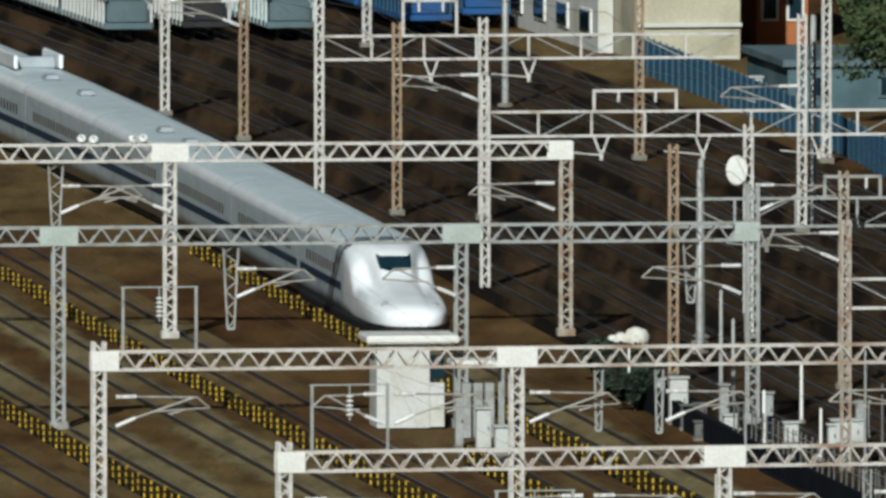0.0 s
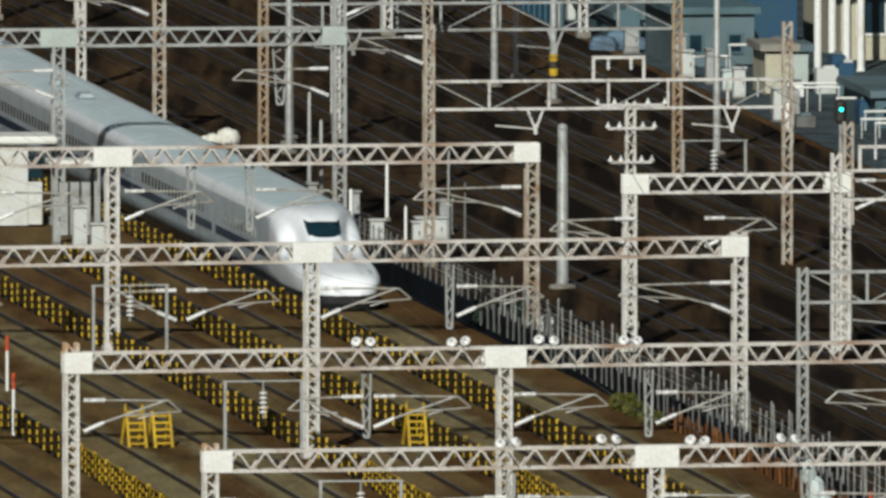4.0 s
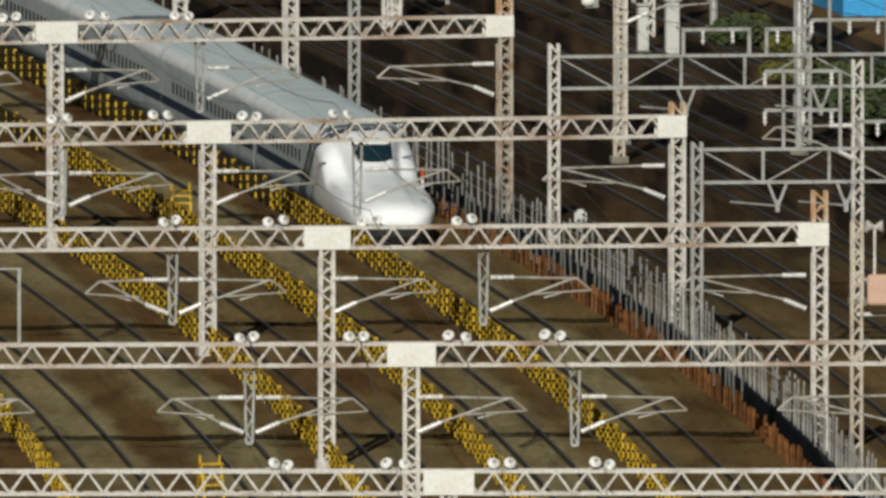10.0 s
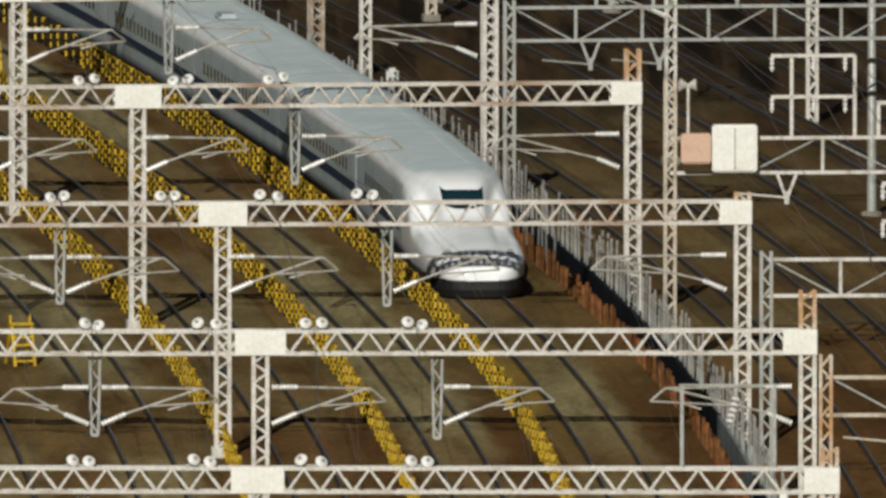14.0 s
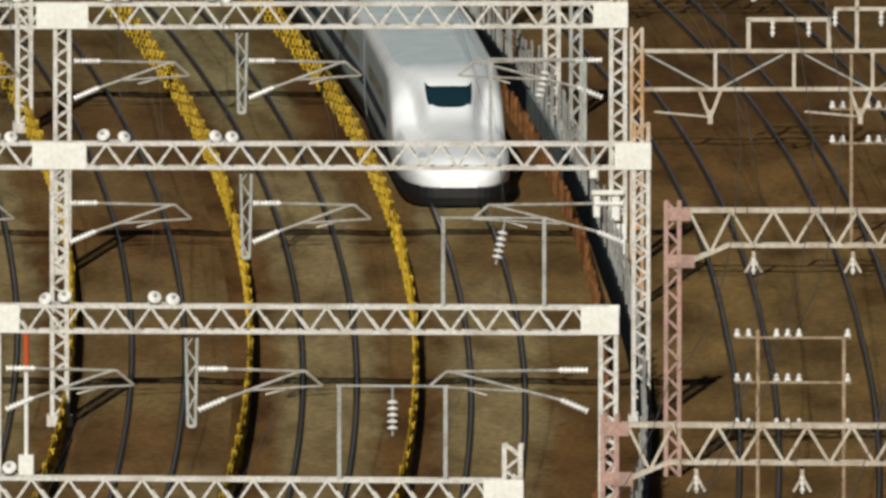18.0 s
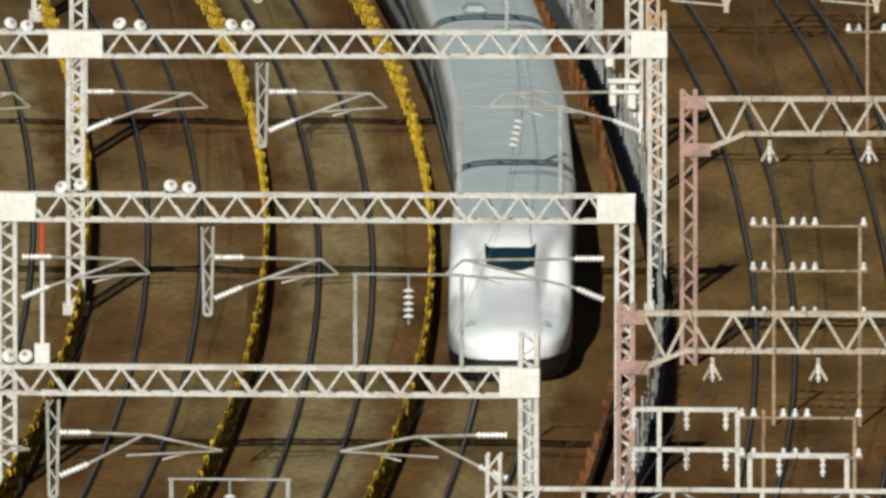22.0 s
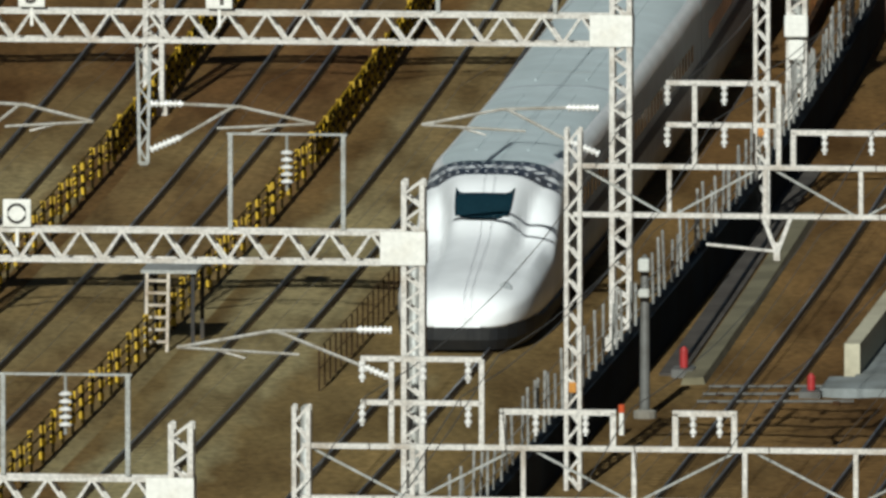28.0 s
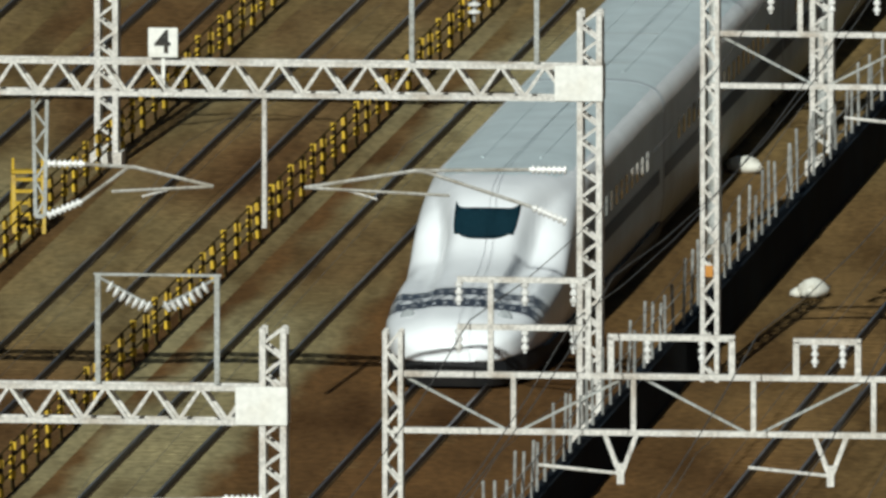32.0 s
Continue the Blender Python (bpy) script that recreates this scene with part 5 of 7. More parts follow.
def bogies(car):
    bm = bmesh.new()
    turned(bm, ((0.02, -0.06), (0.43, -0.06), (0.46, 0.0), (0.43, 0.06), (0.02, 0.06)), (0, 0, 0), 16, 0, (1, 0, 0))
    wheel = mesh(bm, SKIRT)
    for y in (-8.75, 8.75):
        bm = bmesh.new()
        box(bm, (0, 0, 0), (2.2, 3.3, 0.4))
        bogie = part("bogie", bm, SKIRT, car, "dark bogie under the car", pose(0, y, 0.5))
        for dy in (-1.25, 1.25):
            for x in (-0.75, 0.75):
                part("wheel", wheel, None, bogie, m=pose(x, dy, 0.13))


def side_windows(car, y0, y1, me):
    n = int((y1 - y0) / 1.04)
    for e in (-1, 1):
        for k in range(n):
            part("window", me, None, car, m=pose(e * (HALF - 0.002), y0 + (k + 0.5) * 1.04, 2.22, 0, 0, 0))


def build_car():
    car = empty("train_car", pose(0, 0, 0), "white and grey bullet train passenger car with blue stripe", "train", "cars of the bullet train")
    L = CAR - 0.16
    o = section(HALF, 3.6, 0.45, SHOULDER, 14, BOXY)
    # White shoulder strip paints the sunlit edge between roof and darkened sides.
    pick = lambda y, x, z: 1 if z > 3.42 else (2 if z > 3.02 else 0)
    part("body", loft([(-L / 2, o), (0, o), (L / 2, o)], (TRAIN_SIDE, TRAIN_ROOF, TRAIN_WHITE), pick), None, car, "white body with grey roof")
    bm = bmesh.new()
    box(bm, (0, 0, 0.4), (2.9, L - 0.6, 0.46))
    part("underframe", bm, SKIRT, car, "dark underframe skirt")
    for e in (-1, 1):
        bm = bmesh.new()
        box(bm, (e * (HALF + 0.003), 0, 1.62), (0.012, L, 0.32))
        part("stripe", bm, TRAIN_BLUE, car, "deep blue stripe")
    bm = bmesh.new()
    box(bm, (0, 0, 0), (0.02, 0.5, 0.42))
    me = mesh(bm, GLASS)
    side_windows(car, -L / 2 + 2.4, L / 2 - 2.4, me)
    for e in (-1, 1):
        bm = bmesh.new()
        box(bm, (e * 0.62, 0, 3.575), (0.05, 22.0, 0.06))
        part("roof_rib", bm, TRAIN_ROOF, car, "grey roof rib")
    for y in (-9.2, -3.4, 3.4, 9.2):
        bm = bmesh.new()
        box(bm, (0, y, 3.59), (1.2, 0.045, 0.022))
        part("roof_seam", bm, STEEL_GREY, car, "grey seam across the roof")
    o = section(HALF + 0.006, 3.606, 0.5, SHOULDER, 14, BOXY)
    part("gangway", loft([(CAR / 2 - 0.15, o), (CAR / 2 + 0.15, o)], (GANGWAY,), lambda y, x, z: 0), None, car, "grey gangway fairing")
    bogies(car)
    return car


def build_lead():
    """The nose points to -y; the car's middle lies 13.5 m behind its tip."""
    car = empty("train_car", pose(0, 0, 0), "leading bullet train car with long white nose", "train", "cars of the bullet train")
    tip = -LEAD / 2
    rings = []
    for u in (0, 0.04, 0.12, 0.25, 0.4, 0.7, 1.0, 1.5, 2.2, 3.0, 3.6, 4.2, 4.8) + tuple(5.1 + 0.15 * k for k in range(46)) + (12.0, 14, 20, LEAD - 0.08):
        rings.append((tip + u, nose_section(u) if u < NOSE else section(HALF, 3.6, 0.45, SHOULDER, 26, BOXY)))
    # Behind the nose, white shoulders and darker sides paint sun and shade.
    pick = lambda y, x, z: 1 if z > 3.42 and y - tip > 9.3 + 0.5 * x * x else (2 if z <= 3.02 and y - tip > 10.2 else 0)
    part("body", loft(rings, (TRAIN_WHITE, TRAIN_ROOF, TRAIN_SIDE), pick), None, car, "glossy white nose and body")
    # windscreen: lies on the slope above the nose
    bm = bmesh.new()
    us = (6.28, 6.52, 6.76, 6.99, 7.22)
    rows = []
    for i, u in enumerate(us):
        half = (0.53, 0.63, 0.67, 0.69, 0.70)[i]
        row = []
        for x in np.linspace(-half, half, 17):
            a = abs(x) / half
            back = u + 0.42 * (i / 4) ** 2 * a ** 8 + (0.2 * a ** 4 if i == 0 else 0)
            row.append(bm.verts.new((x, tip + back - 0.03, nose_z(back, x) + 0.035)))
        rows.append(row)
    for a, b in zip(rows, rows[1:]):
        for k in range(16):
            bm.faces.new((a[k], a[k + 1], b[k + 1], b[k]))
    bmesh.ops.solidify(bm, geom=bm.faces[:], thickness=0.05)
    part("windscreen", bm, SCREEN, car, "dark wrap-around cab windscreen", smooth=True)
    # black skirt and plough
    bm = bmesh.new()
    pts = []
    for u in (0.0, 0.05, 0.15, 0.4, 0.8, 1.4, 2.4, 4, 8, 14, 20, LEAD - 0.5):
        pts.append((interp(NOSE_W, u), tip + u + 0.05))
    outline = [(-w, y) for w, y in pts[::-1]] + pts
    low = [bm.verts.new((x * 0.93, y + 0.16, 0.11)) for x, y in outline]
    mid = [bm.verts.new((x * 0.995, y + 0.02, 0.36)) for x, y in outline]
    up = [bm.verts.new((x, y, 0.70 if y < tip + 3 else 0.56)) for x, y in outline]
    for a, b in ((low, mid), (mid, up)):
        for k in range(len(outline)):
            bm.faces.new((a[k], a[(k + 1) % len(outline)], b[(k + 1) % len(outline)], b[k]))
    bm.faces.new(low[::-1])
    bm.faces.new(up)
    part("skirt", bm, SKIRT, car, "black front skirt")
    for e in (-1, 1):
        bm = bmesh.new()
        box(bm, (e * (HALF + 0.003), 5.1, 1.62), (0.012, LEAD - 12.2, 0.32))
        part("stripe", bm, TRAIN_BLUE, car, "deep blue stripe")
        bm = bmesh.new()
        turned(bm, ((0.02, 0), (0.16, 0.0), (0.16, 0.05), (0.1, 0.08)), (e * 1.02, tip + 1.35, nose_z(1.35, 1.02) - 0.03), 12, 0, (e * 0.5, -0.75, 0.6))
        part("headlight", bm, LENS, car, "pale headlight set in the nose")
    bm = bmesh.new()
    box(bm, (0, 0, 0), (0.02, 0.5, 0.42))
    side_windows(car, tip + 13.6, LEAD / 2 - 2.4, mesh(bm, GLASS))
    for e in (-1, 1):
        bm = bmesh.new()
        box(bm, (e * 0.62, 5.0, 3.575), (0.05, 13.0, 0.06))
        part("roof_rib", bm, TRAIN_ROOF, car, "grey roof rib")
    o = section(HALF + 0.006, 3.606, 0.5, SHOULDER, 14, BOXY)
    part("gangway", loft([(LEAD / 2 - 0.15, o), (LEAD / 2 + 0.15, o)], (GANGWAY,), lambda y, x, z: 0), None, car, "grey gangway fairing")
    bm.free()
    bogies(car)
    return car


def train_s(t):
    """Where the tip of the nose is along the line at t seconds."""
    u = min(t, 28.0)
    lag = eased(((0, -6.0), (3, -5.7), (6.6, -3.0), (10, -2.3), (13.5, -0.8), (18, -0.8), (22, -1.3), (25, -1.1), (28, -0.4), (32, -0.2)), t)
    return float(np.polyval((24.87, -13.23, -12.73, -352.42, 127.3), (u - 16) / 16)) - SPEED * (t - u) + lag


def car_pose(s_mid):
    a, b = (at(s, line_bend(s), 0.02) for s in (s_mid - 8.75, s_mid + 8.75))
    c = (a + b) / 2
    return pose(c.x, c.y, c.z, 0, 0, -math.degrees(math.atan2(b.x - a.x, b.y - a.y)))


def motions():
    for k, car in enumerate(TRAIN):
        back = LEAD / 2 if k == 0 else LEAD + CAR * (k - 0.5)
        walk(car, [(t, car_pose(train_s(t) + back)) for t in range(0, 33)])


# ---------------------------------------------------------------- surfaces, small things, the far side
def build_yard_surface():
    me = sweep(160, 830, ((5.2, 0.0), (5.2, 0.03), (31.8, 0.03), (31.8, 0.0)), 10.0)
    ob = new("yard_surface", with_material(me, DARK_BED))
    tagged(ob, "dark streaked ballast of the neighbouring yard", "ground", kind="structure")
    for a, b, s0, s1 in ((-7.0, -3.7, -420, -118), (-17.2, -12.1, -420, -105)):
        strip = new("ballast_strip", with_material(sweep(s0, s1, ((a, 0.0), (a + 0.1, 0.014), (b - 0.1, 0.014), (b, 0.0)), 6.0), BALLAST))
        tagged(strip, "khaki ballast between two yellow fences", "ballast", kind="structure")
    # Gold-coloured strip added over the ballast beside the left rail.
    sand = new("gold_strip", with_material(sweep(104, 152, ((-1.55, 0.0), (-1.2, 0.085), (-0.95, 0.085), (-0.7, 0.0)), 3.0, line_bend), GOLD_STRIP))
    tagged(sand, "thin golden strip along a rail", "sand", kind="structure")
    drift = lambda s: float(np.interp(s, (-152, -111), (0.38, -0.08)))
    strip = new("concrete_strip", with_material(sweep(-146, -100, ((4.86, 0.0), (4.86, 0.06), (5.42, 0.06), (5.42, 0.0)), 4.0, drift), GREY_STRIP))
    tagged(strip, "grey stained concrete strip under the boundary wall", "kerb", kind="structure")
    lip = new("trough_lip", with_material(sweep(-146, -112, ((5.24, 0.05), (5.24, 0.12), (5.3, 0.12), (5.3, 0.05)), 4.0, drift), DARK_WALL))
    tagged(lip, "dark lip along a concrete strip", "kerb", kind="structure")
    me = sweep(-148, -111, ((5.52, 0.0), (5.56, 0.16), (6.04, 0.2), (6.1, 0.0)), 3.0, drift)
    ob = new("concrete_kerb", with_material(me, KERB))
    tagged(ob, "pale concrete ramp beside the neighbouring track", "kerb", kind="structure")


def step_stand(s, d, h=1.3, w=0.64, turn=0.0, ladders=1):
    g = empty("step_stand", place(s, d) @ pose(0, 0, 0, 0, 0, turn), "yellow steel step stand with ladder rungs", "step ladder", "yellow step stands")
    for k in range(ladders):
        x = k * (w + 0.35)
        for e in (0, 1):
            bm = bmesh.new()
            bar(bm, (x + e * w, -0.45, 0), (x + e * w, 0.0, h), 0.09)
            part("ladder_rail", bm, YELLOW, g)
            bm = bmesh.new()
            bar(bm, (x + e * w, 0.75, 0), (x + e * w, 0.1, h), 0.08)
            part("rear_leg", bm, YELLOW, g)
        for i in range(5):
            f = (i + 0.7) / 5.3
            bm = bmesh.new()
            bar(bm, (x, -0.45 + 0.45 * f, h * f), (x + w, -0.45 + 0.45 * f, h * f), 0.1, 0.07)
            part("rung", bm, YELLOW, g)
    bm = bmesh.new()
    box(bm, (w / 2, 0.05, h + 0.02), (w + 0.1, 0.35, 0.06))
    part("platform", bm, YELLOW, g)
    for e in (0, 1):
        bm = bmesh.new()
        bar(bm, (e * w, 0.15, h), (e * w, 0.15, h + 0.3), 0.06)
        part("handrail_post", bm, YELLOW, g)
    return g


def cabinet(s, d, w, dep, h, mat, z0=0.0, name="equipment_cabinet", label="", feet=True):
    g = empty(name, place(s, d, z0), label or "pale grey trackside equipment cabinet", "cabinet", "trackside cabinets")
    bm = bmesh.new()
    box(bm, (0, 0, h / 2 + 0.1), (w, dep, h))
    bmesh.ops.bevel(bm, geom=bm.edges, offset=0.025, segments=2, affect="EDGES")
    part("body", bm, mat, g)
    bm = bmesh.new()
    box(bm, (0, -0.03, h + 0.13), (w + 0.12, dep + 0.16, 0.06))
    part("lid", bm, mat, g, "overhanging lid")
    bm = bmesh.new()
    box(bm, (-w * 0.02, -dep / 2 - 0.012, h * 0.52 + 0.1), (w * 0.84, 0.02, h * 0.82))
    d_ = part("door", bm, mat, g)
    bm = bmesh.new()
    box(bm, (w * 0.3, -dep / 2 - 0.035, h * 0.5 + 0.1), (0.04, 0.03, 0.16))
    part("handle", bm, BLACK, d_, "dark handle")
    if feet:
        bm = bmesh.new()
        box(bm, (0, 0, 0.05), (w + 0.1, dep + 0.1, 0.12))
        part("plinth", bm, CONCRETE, g, "concrete plinth")
    return g


def marker_pole(s, d, h, colour, disc=0.0, box_low=False):
    g = empty("marker_pole", place(s, d), "white marker pole with a red-orange head", "marker", "marker poles of the yard")
    bm = bmesh.new()
    rod(bm, (0, 0, 0), (0, 0, h * 0.74), 0.06)
    part("pole", bm, PLATE, g)
    bm = bmesh.new()
    if disc:
        turned(bm, ((0.02, -0.03), (disc, -0.03), (disc, 0.03), (0.02, 0.03)), (0, 0, h * 0.74 + disc), 14, 0, (0, -1, 0))
    else:
        rod(bm, (0, 0, h * 0.74), (0, 0, h), 0.075)
    part("head", bm, colour, g, "red-orange head")
    if box_low:
        bm = bmesh.new()
        box(bm, (0, -0.1, 0.35), (0.42, 0.36, 0.7))
        bmesh.ops.bevel(bm, geom=bm.edges, offset=0.02, segments=1, affect="EDGES")
        part("switch_box", bm, PLATE, g, "white box at the foot")
    return g


def dwarf_signal(s, d):
    g = empty("dwarf_signal", place(s, d), "small white trackside signal on a short post", "signal", "dwarf signals")
    bm = bmesh.new()
    rod(bm, (0, 0, 0), (0, 0, 0.35), 0.06)
    part("post", bm, STEEL_GREY, g)
    bm = bmesh.new()
    box(bm, (0, 0, 0.6), (0.42, 0.3, 0.55))
    bmesh.ops.bevel(bm, geom=bm.edges, offset=0.1, segments=3, affect="EDGES")
    part("housing", bm, PALE, g, "white rounded housing")
    bm = bmesh.new()
    for x, z in ((-0.09, 0.5), (0.09, 0.5), (0.09, 0.7)):
        turned(bm, ((0.055, 0), (0.055, 0.02)), (x, -0.16, z), 10, 0, (0, -1, 0))
    part("lens", bm, GLASS, g, "dark lenses")


def white_sack(s, d, seed):
    rnd = random.Random(seed)
    g = empty("white_sack", place(s, d) @ pose(0, 0, 0, 0, 0, rnd.uniform(0, 180)), "slumped white woven sack on the ballast", "sack", "sacks beside the tracks")
    bm = bmesh.new()
    turned(bm, ((0.22, 0), (0.34, 0.08), (0.36, 0.18), (0.28, 0.3), (0.12, 0.37), (0.02, 0.38)), (0, 0, 0), 12)
    turned(bm, ((0.1, 0), (0.19, 0.05), (0.16, 0.16), (0.03, 0.21)), (0.34, 0.05, 0), 10)
    for v in bm.verts:
        lump = noise.noise_vector(v.co * 4 + Vector((seed, 0, 0)))
        v.co += Vector((lump.x, lump.y, lump.z * 0.7 if v.co.z > 0.05 else 0)) * 0.09
        v.co.y *= 1.4
    part("sack", bm, SACK, g, smooth=True)


def build_small_things():
    # shed and its cluster of cabinets beside the main line
    shed = empty("equipment_shed", place(446, -8.35), "small white equipment shed with a flat white roof", "shed")
    bm = bmesh.new()
    box(bm, (1.0, 1.2, 1.72), (2.05, 2.4, 3.3))
    part("wall", bm, PALE_WALL, shed, "white wall with a cream stained foot")
    bm = bmesh.new()
    box(bm, (1.35, 1.2, 3.5), (3.6, 3.2, 0.3))
    bmesh.ops.bevel(bm, geom=bm.edges, offset=0.06, segments=2, affect="EDGES")
    part("roof", bm, PLATE, shed, "flat white roof slab")
    bm = bmesh.new()
    box(bm, (2.32, 0.3, 2.4), (0.6, 0.5, 0.95))
    part("window_bay", bm, GLASS, shed, "dark window bay")
    bm = bmesh.new()
    box(bm, (2.3, 0.35, 0.95), (0.62, 0.5, 1.7))
    part("annex", bm, PALE_WALL, shed, "cream annex")
    canopy = empty("service_canopy", place(440, -5.9), "steel canopy frame over electrical cabinets", "canopy")
    for x in (0, 1.7):
        for y in (0, 1.0):
            bm = bmesh.new()
            bar(bm, (x, y, 0), (x, y, 2.9), 0.11)
            part("post", bm, STEEL_GREY, canopy)
    bm = bmesh.new()
    box(bm, (0.85, 0.5, 2.98), (2.3, 1.7, 0.16))
    part("roof", bm, PLATE, canopy, "white canopy roof")
    for x in (0.3, 0.75, 1.2):
        bm = bmesh.new()
        box(bm, (x, 0.3, 1.1), (0.34, 0.5, 2.1))
        part("switch_panel", bm, STEEL_GREY, canopy, "grey switch panel")
    for s, d, w, dep, h, m in ((433.5, -5.75, 0.55, 0.5, 1.5, PALE), (430.5, -5.3, 0.75, 0.6, 1.0, PALE), (435, -6.5, 0.3, 0.4, 1.9, STEEL_GREY)):
        cabinet(s, d, w, dep, h, m)
    # equipment between the main line and the neighbouring yard
    for s, d, w, dep, h, m in ((448, 3.6, 0.7, 0.6, 1.7, PALE), (437.7, 4.3, 0.5, 0.5, 0.9, PALE), (435.3, 6.35, 0.55, 0.5, 0.75, PALE), (435, 8.5, 1.25, 0.7, 0.85, PALE), (444.6, 6.65, 0.4, 0.4, 1.3, STEEL_GREY), (377, 4.9, 1.05, 0.8, 0.75, PALE)):
        cabinet(s, d, w, dep, h, m)
    for k, (s, d, z) in enumerate(((458, 7.0, 2.2), (470, 8.0, 2.5), (425, 7.9, 2.0))):
        tube_pole(s, d, 3.4 + 0.4 * k, 0.09)
    for s, d, turn, n in ((321, -18.2, 8, 2), (376.2, -18.25, 6, 2), (265.6, -16.9, -6, 1), (320.5, -7.9, 5, 1), (266.6, -7.05, 0, 1), (146, -17.0, 12, 1), (-202, -12.6, 10, 1)):
        step_stand(s, d, turn=turn, ladders=n)
    for s, d, h, disc in ((360, -20.5, 1.5, 0.2), (351, -18.9, 2.1, 0), (328, -21.5, 2.3, 0)):
        marker_pole(s, d, h, ORANGE, disc)
    marker_pole(-3.5, -12.75, 4.0, ORANGE, 0, True)
    # work platform with a ladder
    p = empty("work_platform", place(-141, -6.9), "grey steel work platform with a ladder", "platform")
    bm = bmesh.new()
    box(bm, (0.2, 0.6, 1.85), (1.3, 2.6, 0.08))
    part("deck", bm, STEEL_GREY, p, "light grey deck")
    for x in (-0.35, 0.75):
        for y in (-0.5, 1.7):
            bm = bmesh.new()
            bar(bm, (x, y, 0), (x, y, 1.82), 0.09)
            part("leg", bm, BLACK, p)
    for x in (-0.3, 0.2):
        bm = bmesh.new()
        bar(bm, (x, -1.05, 0), (x, -0.7, 1.82), 0.07)
        part("ladder_rail", bm, STEEL_BEIGE, p)
    for k in range(6):
        bm = bmesh.new()
        bar(bm, (-0.3, -1.05 + 0.055 * k, 0.25 + 0.28 * k), (0.2, -1.05 + 0.055 * k, 0.25 + 0.28 * k), 0.06)
        part("rung", bm, STEEL_BEIGE, p)
    for s, d in ((305, 6.2), (262, 6.8)):
        dwarf_signal(s, d)
    for s, d, seed in ((-183.5, 6.2, 1), (-212.1, 5.9, 2), (-189, 2.0, 3)):
        white_sack(s, d, seed)
    # lumpy covered equipment and a dark heap beside the line
    c = empty("covered_equipment", place(284.5, 2.2), "tall trackside equipment under a crumpled white cover", "cover")
    bm = bmesh.new()
    for x, z, r, h in ((0.25, 0.0, 0.42, 0.75), (0.0, 0.55, 0.36, 0.8), (-0.22, 1.15, 0.28, 0.8)):
        turned(bm, ((r * 0.9, 0), (r, h * 0.35), (r * 0.85, h * 0.75), (r * 0.3, h)), (x, 0, z), 9)
    part("cover", bm, TARP, c)
    c = empty("covered_stack", place(497, 7.75), "low stack of goods under a white cover", "cover")
    bm = bmesh.new()
    for x, r, h in ((0.12, 0.52, 0.72), (-0.5, 0.34, 0.5), (-0.85, 0.22, 0.4)):
        turned(bm, ((r * 0.95, 0), (r, h * 0.5), (r * 0.8, h * 0.85), (r * 0.2, h)), (x, 0, 0), 10)
    for v in bm.verts:
        v.co += noise.noise_vector(v.co * 3) * 0.07 * (v.co.z > 0.05)
    part("cover", bm, SACK, c, smooth=True)
    heap = empty("dark_heap", place(269, 3.55), "dark heap of cable under netting beside the wall", "heap")
    rh = random.Random(5)
    bm = bmesh.new()
    for k in range(16):
        x, r = rh.uniform(-0.45, 0.45), rh.uniform(0.16, 0.34)
        turned(bm, ((r * 0.7, -r * 0.7), (r, 0), (r * 0.75, r * 0.6), (r * 0.15, r)), (x, rh.uniform(-1.5, 1.5), r * 0.7 + rh.uniform(0, 0.7) * (0.5 - abs(x))), 6, 0, (rh.uniform(-0.5, 0.5), rh.uniform(-0.5, 0.5), 1))
    part("coils", bm, NAVY, heap)
    marker_pole(273, 2.65, 1.6, ORANGE, 0)
    # boxes hung on a portal of the neighbouring line
    hung = empty("portal_cabinet", place(142.5, 5.66, 6.32), "white switch cabinet mounted on a portal beam", "cabinet")
    for x, w, h, m, nm in ((0.0, 1.42, 1.5, PLATE, "cabinet_body"), (-1.22, 0.95, 0.95, STEEL_PEACH, "side_box")):
        bm = bmesh.new()
        box(bm, (x, -0.25, 0.75), (w, 0.5, h))
        bmesh.ops.bevel(bm, geom=bm.edges, offset=0.05, segments=2, affect="EDGES")
        part(nm, bm, m, hung)
    bm = bmesh.new()
    box(bm, (0.0, -0.52, 0.75), (0.04, 0.03, 1.3))
    part("door_seam", bm, STEEL_GREY, hung, "grey door seam")
    bm = bmesh.new()
    bar(bm, (-1.45, 0, 0.95), (-1.45, 0, 2.7), 0.08)
    for e in (-1, 1):
        turned(bm, ((0.05, 0), (0.2, 0.24), (0.2, 0.28)), (-1.45, 0, 2.72), 10, 0, (e, -0.2, 0.1))
    part("horn_post", bm, STEEL_WHITE, hung, "white post with two horns")
    # cable trough with a cream coping beside the neighbouring line
    tr = empty("cable_trough", place(-130, 9.45), "concrete cable trough with cream coping and grey lids", "trough")
    inv = place(-130, 9.45).inverted()
    for k in range(10):
        s0 = -147 + k * 3.0
        bm = bmesh.new()
        p, q = inv @ at(s0, 9.75, 0.45), inv @ at(s0 + 2.97, 9.75, 0.45)
        bar(bm, p, q, 0.36, 0.9)
        part("coping_stone", bm, CREAM, tr)
        bm = bmesh.new()
        p, q = inv @ at(s0 - 3, 10.3, 0.1), inv @ at(s0 - 0.06, 10.3, 0.1)
        bar(bm, p, q, 0.9, 0.2)
        part("lid", bm, SLAB, tr)
    bm = bmesh.new()
    bar(bm, inv @ at(-149.2, 9.3, 0.12), inv @ at(-149.2, 11.2, 0.12), 2.6, 0.24)
    part("end_slab", bm, SLAB, tr, "pale slab before the trough")
